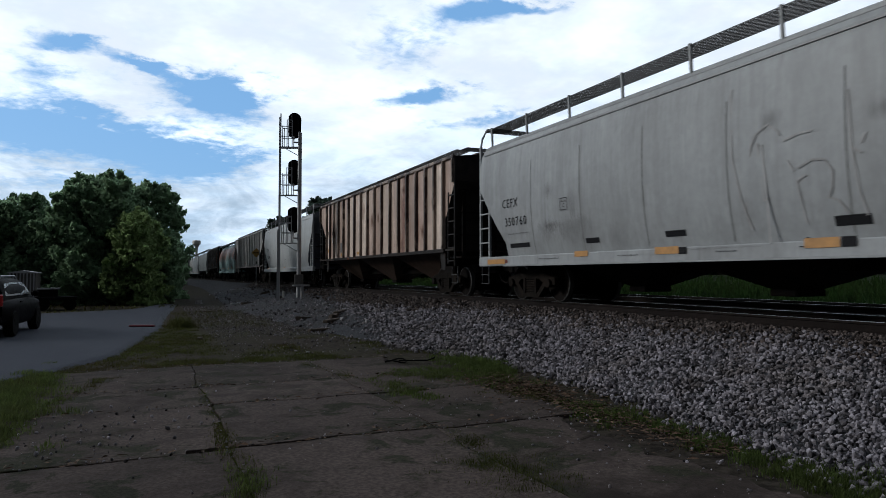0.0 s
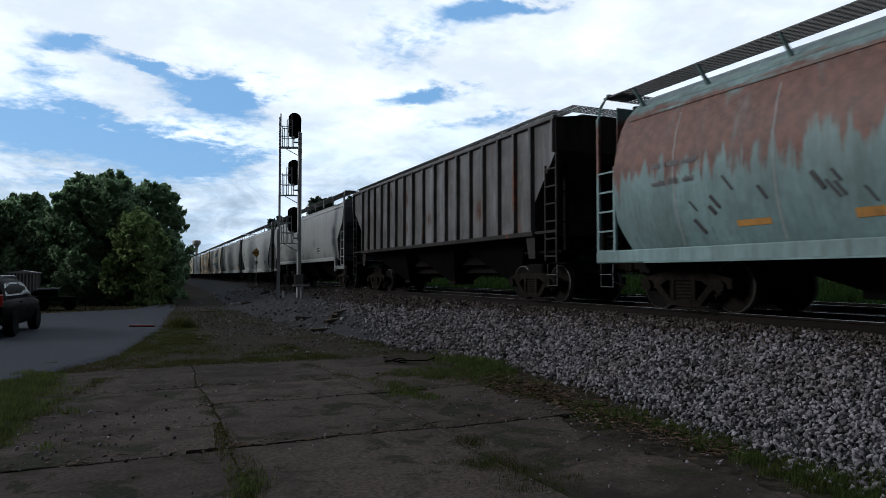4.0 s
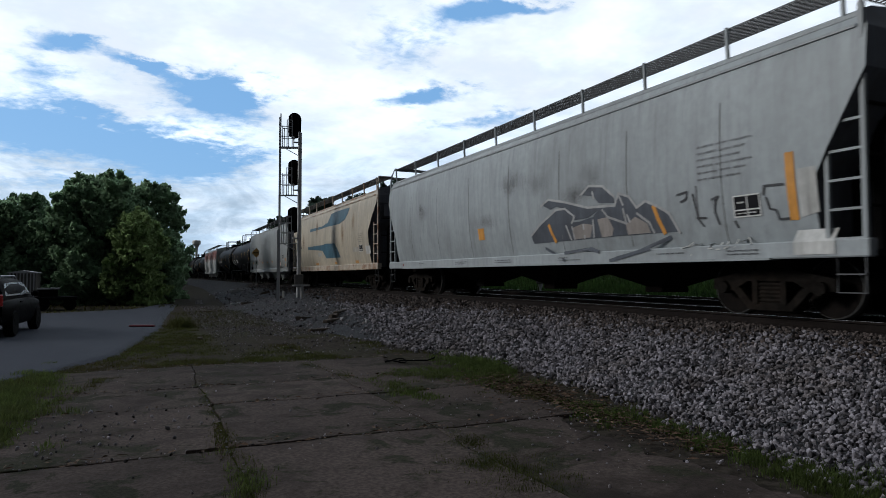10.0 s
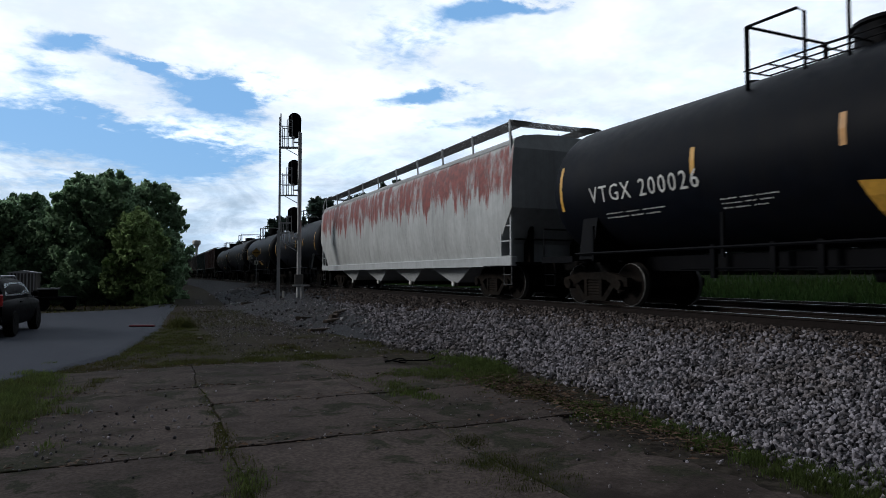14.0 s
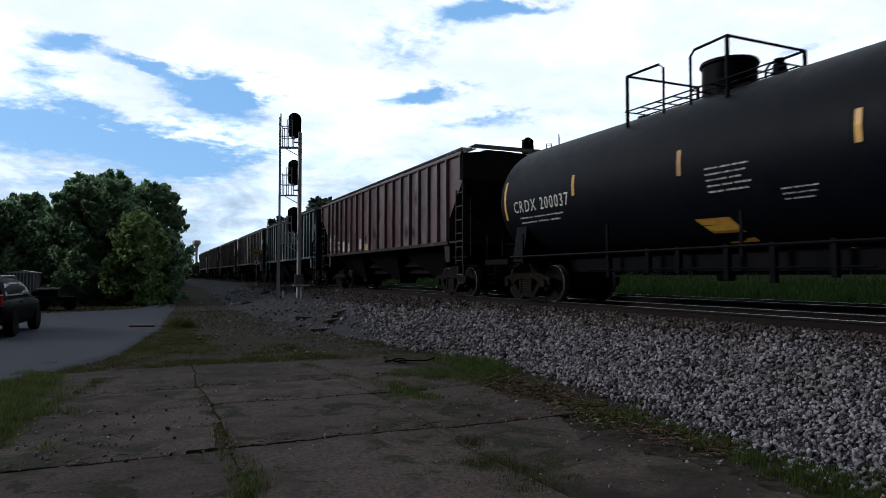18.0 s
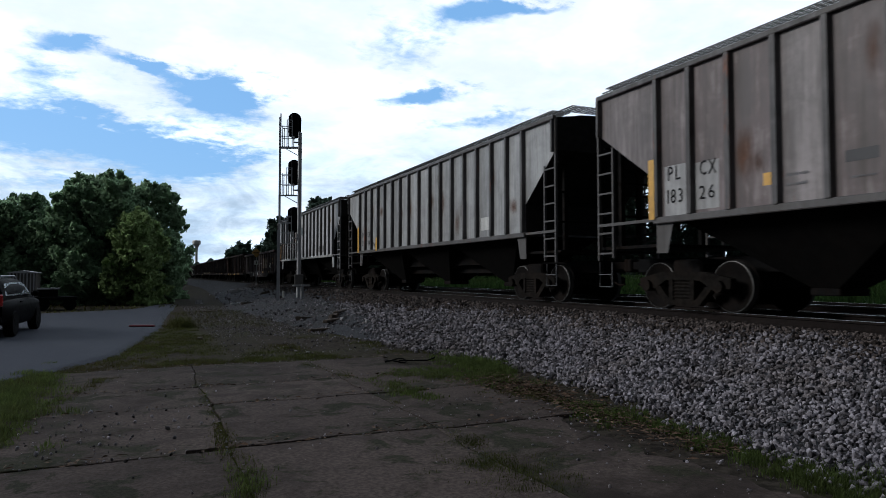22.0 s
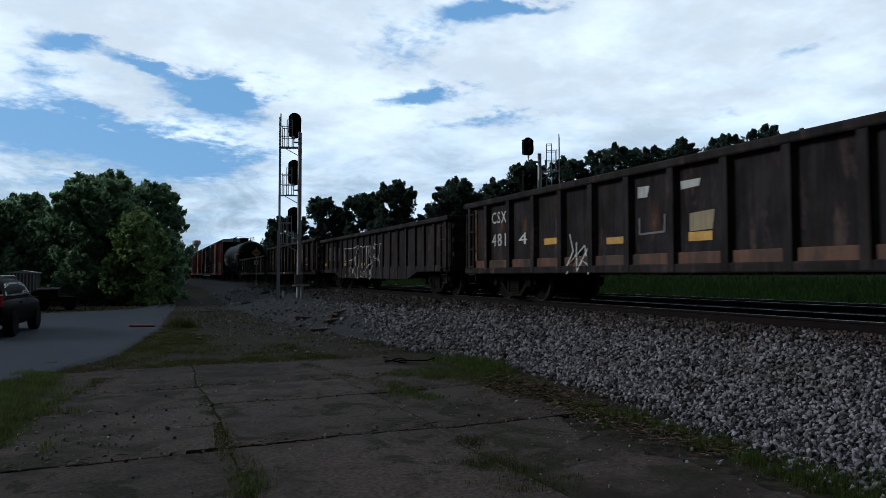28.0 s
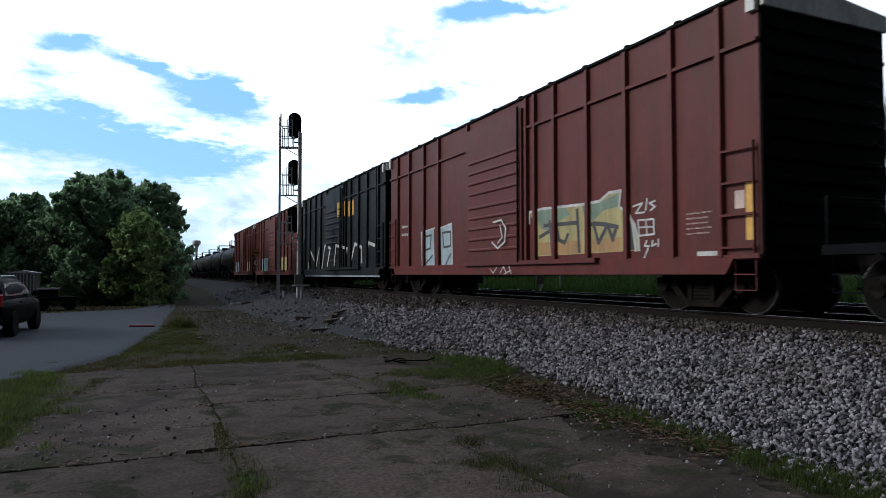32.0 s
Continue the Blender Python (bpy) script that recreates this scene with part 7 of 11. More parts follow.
rect(15, 5.12, 4.61, 1.917, 1.945, M_WHITE, "line_of_print", 0.004)
rect(15, 4.51, 4.13, 1.917, 1.945, M_WHITE, "line_of_print", 0.004)
rect(15, 4.03, 3.42, 1.917, 1.945, M_WHITE, "line_of_print", 0.004)
rect(15, 5.12, 4.48, 1.834, 1.863, M_WHITE, "line_of_print", 0.004)
rect(15, 4.39, 4.05, 1.834, 1.863, M_WHITE, "line_of_print", 0.004)
rect(15, 3.96, 3.59, 1.834, 1.863, M_WHITE, "line_of_print", 0.004)
rect(15, 2.13, 1.80, 1.913, 1.938, M_WHITE, "line_of_print", 0.004)
rect(15, 1.73, 1.48, 1.913, 1.938, M_WHITE, "line_of_print", 0.004)
rect(15, 1.42, 1.01, 1.913, 1.938, M_WHITE, "line_of_print", 0.004)
rect(15, 2.13, 1.71, 1.840, 1.865, M_WHITE, "line_of_print", 0.004)
rect(15, 1.65, 1.43, 1.840, 1.865, M_WHITE, "line_of_print", 0.004)
rect(15, 1.37, 1.13, 1.840, 1.865, M_WHITE, "line_of_print", 0.004)
rect(15, 2.13, 1.93, 1.767, 1.792, M_WHITE, "line_of_print", 0.004)
rect(15, 1.88, 1.58, 1.767, 1.792, M_WHITE, "line_of_print", 0.004)
rect(15, 1.52, 1.24, 1.767, 1.792, M_WHITE, "line_of_print", 0.004)
patch(15, [(-0.22, 1.94), (-0.7, 1.9), (-0.88, 1.31), (-0.38, 1.32)], M_YELLOW, "yellow_panel")
letters(18, "VTGX 200020", 5.73, 2.10, 0.36, 2.92, M_WHITE)
rect(18, 5.33, 4.84, 1.954, 1.980, M_WHITE, "line_of_print", 0.004)
rect(18, 4.74, 4.38, 1.954, 1.980, M_WHITE, "line_of_print", 0.004)
rect(18, 4.28, 3.69, 1.954, 1.980, M_WHITE, "line_of_print", 0.004)
rect(18, 5.33, 4.71, 1.878, 1.904, M_WHITE, "line_of_print", 0.004)
rect(18, 4.62, 4.30, 1.878, 1.904, M_WHITE, "line_of_print", 0.004)
rect(18, 4.21, 3.85, 1.878, 1.904, M_WHITE, "line_of_print", 0.004)
patch(18, [(0.09, 1.85), (-0.7, 1.83), (-1.05, 1.27), (-0.19, 1.28)], M_YELLOW, "yellow_panel")
rect(18, 2.77, 2.45, 1.867, 1.897, M_WHITE, "line_of_print", 0.004)
rect(18, 2.39, 2.16, 1.867, 1.897, M_WHITE, "line_of_print", 0.004)
rect(18, 2.09, 1.71, 1.867, 1.897, M_WHITE, "line_of_print", 0.004)
rect(18, 2.77, 2.37, 1.780, 1.810, M_WHITE, "line_of_print", 0.004)
rect(18, 2.31, 2.10, 1.780, 1.810, M_WHITE, "line_of_print", 0.004)
rect(18, 2.05, 1.82, 1.780, 1.810, M_WHITE, "line_of_print", 0.004)
rect(18, 2.77, 2.58, 1.693, 1.722, M_WHITE, "line_of_print", 0.004)
rect(18, 2.53, 2.25, 1.693, 1.722, M_WHITE, "line_of_print", 0.004)
rect(18, 2.20, 1.93, 1.693, 1.722, M_WHITE, "line_of_print", 0.004)
rect(18, -1.41, -1.62, 1.868, 1.887, M_WHITE, "line_of_print", 0.004)
rect(18, -1.66, -1.81, 1.868, 1.887, M_WHITE, "line_of_print", 0.004)
rect(18, -1.85, -2.11, 1.868, 1.887, M_WHITE, "line_of_print", 0.004)
rect(18, -1.41, -1.67, 1.812, 1.831, M_WHITE, "line_of_print", 0.004)
rect(18, -1.71, -1.85, 1.812, 1.831, M_WHITE, "line_of_print", 0.004)
rect(18, -1.89, -2.04, 1.812, 1.831, M_WHITE, "line_of_print", 0.004)
letters(19, "GATX 31797", 5.79, 2.13, 0.22, 1.89, M_WHITE)
letters(19, "FRA ASP", -4.40, 2.15, 0.09, 0.44, M_WHITE)
rect(19, -1.47, -1.71, 2.119, 2.155, M_WHITE, "line_of_print", 0.004)
rect(19, -1.76, -1.94, 2.119, 2.155, M_WHITE, "line_of_print", 0.004)
rect(19, -1.99, -2.29, 2.119, 2.155, M_WHITE, "line_of_print", 0.004)
rect(19, -1.47, -1.78, 2.012, 2.048, M_WHITE, "line_of_print", 0.004)
rect(19, -1.82, -1.99, 2.012, 2.048, M_WHITE, "line_of_print", 0.004)
rect(19, -2.03, -2.21, 2.012, 2.048, M_WHITE, "line_of_print", 0.004)
rect(19, -1.47, -1.61, 1.905, 1.942, M_WHITE, "line_of_print", 0.004)
rect(19, -1.65, -1.87, 1.905, 1.942, M_WHITE, "line_of_print", 0.004)
rect(19, -1.91, -2.13, 1.905, 1.942, M_WHITE, "line_of_print", 0.004)
letters(20, "CRDX 200037", 5.65, 2.24, 0.29, 2.40, M_WHITE)
rect(20, 5.43, 4.86, 2.078, 2.117, M_WHITE, "line_of_print", 0.004)
rect(20, 4.75, 4.34, 2.078, 2.117, M_WHITE, "line_of_print", 0.004)
rect(20, 4.22, 3.55, 2.078, 2.117, M_WHITE, "line_of_print", 0.004)
rect(20, 5.43, 4.72, 1.962, 2.002, M_WHITE, "line_of_print", 0.004)
rect(20, 4.62, 4.24, 1.962, 2.002, M_WHITE, "line_of_print", 0.004)
rect(20, 4.14, 3.74, 1.962, 2.002, M_WHITE, "line_of_print", 0.004)
patch(20, [(-0.18, 1.65), (-0.94, 1.64), (-1.12, 1.23), (-0.51, 1.22)], M_YELLOW, "yellow_panel")
rect(20, -0.75, -1.01, 2.431, 2.464, M_WHITE, "line_of_print", 0.004)
rect(20, -1.07, -1.26, 2.431, 2.464, M_WHITE, "line_of_print", 0.004)
rect(20, -1.32, -1.63, 2.431, 2.464, M_WHITE, "line_of_print", 0.004)
rect(20, -0.75, -1.08, 2.334, 2.367, M_WHITE, "line_of_print", 0.004)
rect(20, -1.13, -1.31, 2.334, 2.367, M_WHITE, "line_of_print", 0.004)
rect(20, -1.35, -1.55, 2.334, 2.367, M_WHITE, "line_of_print", 0.004)
rect(20, -0.75, -0.90, 2.237, 2.270, M_WHITE, "line_of_print", 0.004)
rect(20, -0.95, -1.19, 2.237, 2.270, M_WHITE, "line_of_print", 0.004)
rect(20, -1.23, -1.46, 2.237, 2.270, M_WHITE, "line_of_print", 0.004)
rect(20, -0.75, -1.01, 2.141, 2.174, M_WHITE, "line_of_print", 0.004)
rect(20, -1.07, -1.26, 2.141, 2.174, M_WHITE, "line_of_print", 0.004)
rect(20, -1.32, -1.63, 2.141, 2.174, M_WHITE, "line_of_print", 0.004)
rect(20, -0.75, -1.08, 2.044, 2.077, M_WHITE, "line_of_print", 0.004)
rect(20, -1.13, -1.31, 2.044, 2.077, M_WHITE, "line_of_print", 0.004)
rect(20, -1.35, -1.55, 2.044, 2.077, M_WHITE, "line_of_print", 0.004)
rect(20, -2.12, -2.30, 1.950, 1.976, M_WHITE, "line_of_print", 0.004)
rect(20, -2.34, -2.47, 1.950, 1.976, M_WHITE, "line_of_print", 0.004)
rect(20, -2.51, -2.73, 1.950, 1.976, M_WHITE, "line_of_print", 0.004)
rect(20, -2.12, -2.35, 1.873, 1.899, M_WHITE, "line_of_print", 0.004)
rect(20, -2.38, -2.51, 1.873, 1.899, M_WHITE, "line_of_print", 0.004)
rect(20, -2.54, -2.67, 1.873, 1.899, M_WHITE, "line_of_print", 0.004)
rect(20, -2.12, -2.23, 1.795, 1.822, M_WHITE, "line_of_print", 0.004)
rect(20, -2.26, -2.42, 1.795, 1.822, M_WHITE, "line_of_print", 0.004)
rect(20, -2.45, -2.61, 1.795, 1.822, M_WHITE, "line_of_print", 0.004)
letters(35, "GATX 221266", 5.48, 2.26, 0.31, 2.28, M_WHITE)
rect(35, 5.25, 4.70, 2.026, 2.063, M_WHITE, "line_of_print", 0.004)
rect(35, 4.58, 4.18, 2.026, 2.063, M_WHITE, "line_of_print", 0.004)
rect(35, 4.06, 3.39, 2.026, 2.063, M_WHITE, "line_of_print", 0.004)
rect(35, 5.25, 4.55, 1.920, 1.956, M_WHITE, "line_of_print", 0.004)
rect(35, 4.45, 4.08, 1.920, 1.956, M_WHITE, "line_of_print", 0.004)
rect(35, 3.98, 3.58, 1.920, 1.956, M_WHITE, "line_of_print", 0.004)
letters(35, "DO NOT HUMP", -3.18, 2.11, 0.11, 1.41, M_WHITE)
rect(35, -1.20, -2.13, 2.126, 2.161, M_WHITE, "line_of_print", 0.004)
rect(35, -2.32, -3.00, 2.126, 2.161, M_WHITE, "line_of_print", 0.004)
rect(35, -3.19, -4.31, 2.126, 2.161, M_WHITE, "line_of_print", 0.004)
rect(35, -1.20, -2.37, 2.025, 2.060, M_WHITE, "line_of_print", 0.004)
rect(35, -2.54, -3.16, 2.025, 2.060, M_WHITE, "line_of_print", 0.004)
rect(35, -3.33, -4.00, 2.025, 2.060, M_WHITE, "line_of_print", 0.004)
rect(21, 7.32, 6.78, 2.34, 2.66, P_GRAFWHITE, "white_plate")
rect(21, 6.54, 6.03, 2.31, 2.67, P_GRAFWHITE, "white_plate")
rect(21, 7.33, 6.77, 1.92, 2.28, P_GRAFWHITE, "white_plate")
rect(21, 6.56, 5.94, 1.91, 2.30, P_GRAFWHITE, "white_plate")
rect(21, 5.79, 5.36, 1.90, 2.29, P_GRAFWHITE, "white_plate")
rect(21, 4.86, 4.19, 1.78, 2.26, P_GRAFWHITE, "white_plate")
rect(21, 3.94, 3.27, 1.76, 2.17, P_GRAFWHITE, "white_plate")
rect(21, 2.12, 1.44, 1.81, 2.25, P_GRAFWHITE, "white_plate")
letters(21, "PT", 7.27, 2.40, 0.25, 0.44, M_INK)
letters(21, "LX", 6.50, 2.38, 0.26, 0.42, M_INK)
letters(21, "14", 7.29, 1.98, 0.27, 0.46, M_INK)
letters(21, "82", 6.50, 1.98, 0.27, 0.53, M_INK)
letters(21, "9", 5.73, 1.95, 0.27, 0.31, M_INK)
rect(21, 4.80, 4.64, 2.139, 2.187, P_GRAFGREY, "line_of_print", 0.004)
rect(21, 4.61, 4.49, 2.139, 2.187, P_GRAFGREY, "line_of_print", 0.004)
rect(21, 4.46, 4.27, 2.139, 2.187, P_GRAFGREY, "line_of_print", 0.004)
rect(21, 4.80, 4.60, 1.999, 2.047, P_GRAFGREY, "line_of_print", 0.004)
rect(21, 4.57, 4.47, 1.999, 2.047, P_GRAFGREY, "line_of_print", 0.004)
rect(21, 4.44, 4.32, 1.999, 2.047, P_GRAFGREY, "line_of_print", 0.004)
rect(21, 3.86, 3.73, 2.065, 2.113, P_GRAFGREY, "line_of_print", 0.004)
rect(21, 3.70, 3.60, 2.065, 2.113, P_GRAFGREY, "line_of_print", 0.004)
rect(21, 3.57, 3.40, 2.065, 2.113, P_GRAFGREY, "line_of_print", 0.004)
rect(21, 3.86, 3.69, 1.922, 1.971, P_GRAFGREY, "line_of_print", 0.004)
rect(21, 3.66, 3.57, 1.922, 1.971, P_GRAFGREY, "line_of_print", 0.004)
rect(21, 3.55, 3.45, 1.922, 1.971, P_GRAFGREY, "line_of_print", 0.004)
rect(21, 2.04, 1.88, 2.194, 2.220, P_GRAFGREY, "line_of_print", 0.004)
rect(21, 1.85, 1.73, 2.194, 2.220, P_GRAFGREY, "line_of_print", 0.004)
rect(21, 1.70, 1.51, 2.194, 2.220, P_GRAFGREY, "line_of_print", 0.004)
rect(21, 2.04, 1.84, 2.115, 2.142, P_GRAFGREY, "line_of_print", 0.004)
rect(21, 1.81, 1.71, 2.115, 2.142, P_GRAFGREY, "line_of_print", 0.004)
rect(21, 1.68, 1.56, 2.115, 2.142, P_GRAFGREY, "line_of_print", 0.004)
rect(21, 2.04, 1.95, 2.036, 2.063, P_GRAFGREY, "line_of_print", 0.004)
rect(21, 1.92, 1.78, 2.036, 2.063, P_GRAFGREY, "line_of_print", 0.004)
rect(21, 1.75, 1.62, 2.036, 2.063, P_GRAFGREY, "line_of_print", 0.004)
rect(21, 2.04, 1.88, 1.958, 1.984, P_GRAFGREY, "line_of_print", 0.004)
rect(21, 1.85, 1.73, 1.958, 1.984, P_GRAFGREY, "line_of_print", 0.004)
rect(21, 1.70, 1.51, 1.958, 1.984, P_GRAFGREY, "line_of_print", 0.004)
patch(21, [(1.38, 2.0), (0.39, 1.97), (0.4, 1.68), (1.38, 1.71)], P_BANDPALE, "tan_patch")
letters(22, "A", 5.33, 2.93, 0.35, 0.33, M_WHITE)
letters(22, "O", 4.56, 2.87, 0.33, 0.30, M_WHITE)
letters(22, "K", 3.57, 2.93, 0.31, 0.26, M_WHITE)
letters(22, "X", 2.68, 2.89, 0.31, 0.22, M_ORANGE)
letters(22, "18", 5.41, 2.40, 0.35, 0.46, M_WHITE)
letters(22, "20", 4.62, 2.43, 0.33, 0.54, M_WHITE)
letters(22, "57", 3.73, 2.41, 0.31, 0.53, M_WHITE)
rect(22, 1.19, 1.07, 1.66, 2.17, M_ORANGE, "reflector", 0.1)
rect(22, 4.01, 3.91, 1.65, 2.14, M_ORANGE, "reflector", 0.1)
rect(22, 7.34, 7.25, 2.08, 2.65, M_ORANGE, "reflector", 0.1)
rect(22, 5.46, 5.29, 2.199, 2.256, M_WHITE, "line_of_print", 0.004)
rect(22, 5.25, 5.13, 2.199, 2.256, M_WHITE, "line_of_print", 0.004)
rect(22, 5.10, 4.89, 2.199, 2.256, M_WHITE, "line_of_print", 0.004)
rect(22, 5.46, 5.24, 2.030, 2.087, M_WHITE, "line_of_print", 0.004)
rect(22, 5.21, 5.10, 2.030, 2.087, M_WHITE, "line_of_print", 0.004)
rect(22, 5.07, 4.95, 2.030, 2.087, M_WHITE, "line_of_print", 0.004)
rect(22, 4.65, 4.47, 2.165, 2.219, M_WHITE, "line_of_print", 0.004)
rect(22, 4.44, 4.31, 2.165, 2.219, M_WHITE, "line_of_print", 0.004)
rect(22, 4.28, 4.07, 2.165, 2.219, M_WHITE, "line_of_print", 0.004)
rect(22, 4.65, 4.43, 2.006, 2.060, M_WHITE, "line_of_print", 0.004)
rect(22, 4.40, 4.28, 2.006, 2.060, M_WHITE, "line_of_print", 0.004)
rect(22, 4.25, 4.13, 2.006, 2.060, M_WHITE, "line_of_print", 0.004)
letters(23, "FU", 6.18, 2.80, 0.33, 0.46, M_INK)
letters(23, "RX", 5.37, 2.82, 0.31, 0.46, M_INK)
letters(23, "82", 6.17, 2.23, 0.34, 0.46, M_INK)
letters(23, "40", 5.35, 2.24, 0.33, 0.42, M_INK)
letters(23, "48", 4.48, 2.25, 0.32, 0.44, M_INK)
rect(23, 7.29, 7.07, 1.67, 2.60, M_YELLOW, "reflector", 0.1)
rect(23, 3.88, 3.75, 1.66, 2.18, M_YELLOW, "reflector", 0.1)
patch(23, [(3.44, 2.82), (3.14, 2.8), (3.16, 2.55), (3.47, 2.56)], P_GRAFGREY, "faded_label")
rect(23, -4.53, -5.05, 1.86, 2.18, P_GRAFWHITE, "label")
letters(24, "PL", 6.73, 2.36, 0.26, 0.32, M_INK)
letters(24, "CX", 5.97, 2.36, 0.25, 0.37, M_INK)
letters(24, "183", 6.79, 1.95, 0.25, 0.43, M_INK)
letters(24, "26", 5.99, 1.95, 0.23, 0.35, M_INK)
rect(24, 6.81, 6.28, 1.71, 2.63, P_GRAFFAINT, "pale_plate", -0.003)
rect(24, 6.08, 5.55, 1.78, 2.59, P_GRAFFAINT, "pale_plate", -0.003)
rect(24, 7.12, 6.97, 1.68, 2.79, M_YELLOW, "reflector", 0.1)
rect(24, 4.61, 4.47, 2.01, 2.20, M_YELLOW, "reflector", 0.1)
rect(24, 4.29, 4.18, 2.113, 2.161, P_GRAFGREY, "line_of_print", 0.004)
rect(24, 4.16, 4.08, 2.113, 2.161, P_GRAFGREY, "line_of_print", 0.004)
rect(24, 4.06, 3.93, 2.113, 2.161, P_GRAFGREY, "line_of_print", 0.004)
rect(24, 4.29, 4.15, 1.970, 2.018, P_GRAFGREY, "line_of_print", 0.004)
rect(24, 4.13, 4.06, 1.970, 2.018, P_GRAFGREY, "line_of_print", 0.004)
rect(24, 4.04, 3.97, 1.970, 2.018, P_GRAFGREY, "line_of_print", 0.004)
rect(24, 3.30, 3.20, 1.957, 1.991, P_GRAFGREY, "line_of_print", 0.004)
rect(24, 3.18, 3.10, 1.957, 1.991, P_GRAFGREY, "line_of_print", 0.004)
rect(24, 3.08, 2.96, 1.957, 1.991, P_GRAFGREY, "line_of_print", 0.004)
rect(24, 3.39, 2.93, 2.18, 2.34, P_GRAFDARK, "dark_patch")
rect(24, -4.63, -5.20, 1.92, 2.29, P_GRAFWHITE, "label")
letters(25, "PL", 6.69, 2.27, 0.23, 0.31, M_INK)
letters(25, "CX", 5.94, 2.28, 0.23, 0.31, M_INK)
letters(25, "217", 6.74, 1.93, 0.22, 0.36, M_INK)
letters(25, "09", 5.92, 1.92, 0.21, 0.29, M_INK)
rect(25, 7.10, 6.89, 1.65, 2.76, M_YELLOW, "reflector", 0.1)
rect(25, 4.57, 4.40, 1.64, 2.19, M_YELLOW, "reflector", 0.1)
stroke(25, [(5.22, 1.93), (5.13, 2.01), (5.05, 1.86), (4.92, 1.97), (4.89, 1.82)], 0.05, P_GRAFDARK, "spray_line")
stroke(25, [(4.79, 1.95), (4.76, 1.83), (4.59, 1.96)], 0.05, P_GRAFDARK, "spray_line")
rect(25, -4.60, -5.17, 1.91, 2.27, P_GRAFWHITE, "label")
letters(26, "DJ", 6.79, 2.33, 0.33, 0.41, P_GRAFGREY)
letters(26, "TX", 6.02, 2.35, 0.32, 0.48, P_GRAFGREY)
letters(26, "47", 6.78, 1.91, 0.33, 0.41, P_GRAFGREY)
letters(26, "56", 6.06, 1.91, 0.32, 0.46, P_GRAFGREY)
rect(26, 7.11, 6.95, 1.64, 2.69, M_ORANGE, "reflector", 0.1)
rect(26, 6.89, 6.30, 1.80, 2.71, P_GRAFFAINT, "pale_plate", -0.003)
rect(26, 6.73, 6.41, 1.62, 1.79, P_GRAFGREY, "small_label")
rect(26, 0.91, 0.27, 3.61, 4.10, P_GRAFWHITE, "white_label")
rect(26, 0.92, 0.29, 3.11, 3.55, P_GREEN, "green_label")
rect(26, -3.76, -4.18, 1.92, 2.24, P_GRAFGREY, "grey_label")
rect(26, -4.61, -4.99, 1.91, 2.24, P_GRAFGREY, "grey_label")
rect(28, -8.28, -8.38, 0.81, 2.31, P_SOFTRUST, "rusted_corner")
rect(28, 4.51, 3.90, 0.66, 0.83, M_YELLOW, "reflector")
rect(28, 2.22, 1.72, 0.66, 0.81, M_YELLOW, "reflector")
rect(28, -1.10, -1.70, 0.65, 0.80, M_YELLOW, "reflector")
rect(28, -4.54, -5.06, 0.71, 0.83, M_YELLOW, "reflector")
rect(28, -7.42, -7.57, 1.77, 1.89, M_YELLOW, "reflector")
rect(28, -7.86, -8.19, 1.02, 1.15, M_YELLOW, "reflector")
rect(28, 7.62, 7.29, 2.029, 2.130, M_WHITE, "line_of_print", 0.004)
rect(28, 7.22, 6.98, 2.029, 2.130, M_WHITE, "line_of_print", 0.004)
rect(28, 6.91, 6.51, 2.029, 2.130, M_WHITE, "line_of_print", 0.004)
rect(28, 7.62, 7.20, 1.730, 1.832, M_WHITE, "line_of_print", 0.004)
rect(28, 7.14, 6.92, 1.730, 1.832, M_WHITE, "line_of_print", 0.004)
rect(28, 6.86, 6.62, 1.730, 1.832, M_WHITE, "line_of_print", 0.004)
stroke(28, [(-5.58, 1.56), (-5.64, 1.34), (-5.89, 1.49), (-5.99, 1.32)], 0.04, P_GRAFWHITE, "spray_line")
rect(29, -5.65, -6.1, 0.86, 0.99, M_YELLOW, "reflector")
rect(29, -2.65, -3.1, 0.86, 0.99, M_YELLOW, "reflector")
rect(29, 0.95, 0.5, 0.86, 0.99, M_YELLOW, "reflector")
rect(29, 4.55, 4.1000000000000005, 0.86, 0.99, M_YELLOW, "reflector")
letters(30, "C", 5.96, 1.99, 0.33, 0.19, P_BANDPALE)
letters(30, "S", 5.49, 2.01, 0.31, 0.19, P_BANDPALE)
letters(30, "X", 4.77, 2.00, 0.29, 0.18, P_BANDPALE)
letters(30, "T", 4.38, 2.06, 0.28, 0.22, P_BANDPALE)
letters(30, "7", 6.00, 1.48, 0.32, 0.19, P_BANDPALE)
letters(30, "0", 5.53, 1.50, 0.30, 0.19, P_BANDPALE)
letters(30, "7", 4.77, 1.48, 0.28, 0.17, P_BANDPALE)
letters(30, "8", 4.37, 1.52, 0.27, 0.21, P_BANDPALE)
stroke(30, [(4.61, 1.5), (4.39, 1.16)], 0.07, P_GRAFWHITE, "white_cross")
stroke(30, [(4.41, 1.53), (4.59, 1.17)], 0.07, P_GRAFWHITE, "white_cross")
rect(30, 8.00, 7.49, 0.70, 0.93, M_YELLOW, "reflector", 0.06)
patch(30, [(8.2, 2.51), (7.86, 2.48), (7.41, 1.02), (8.2, 1.05)], P_BANDPALE, "worn_end_panel")
stroke(30, [(7.41, 1.97), (7.09, 1.88)], 0.05, P_GRAFPINK, "spray_line")
stroke(30, [(7.36, 1.76), (6.92, 1.7)], 0.05, P_GRAFPINK, "spray_line")
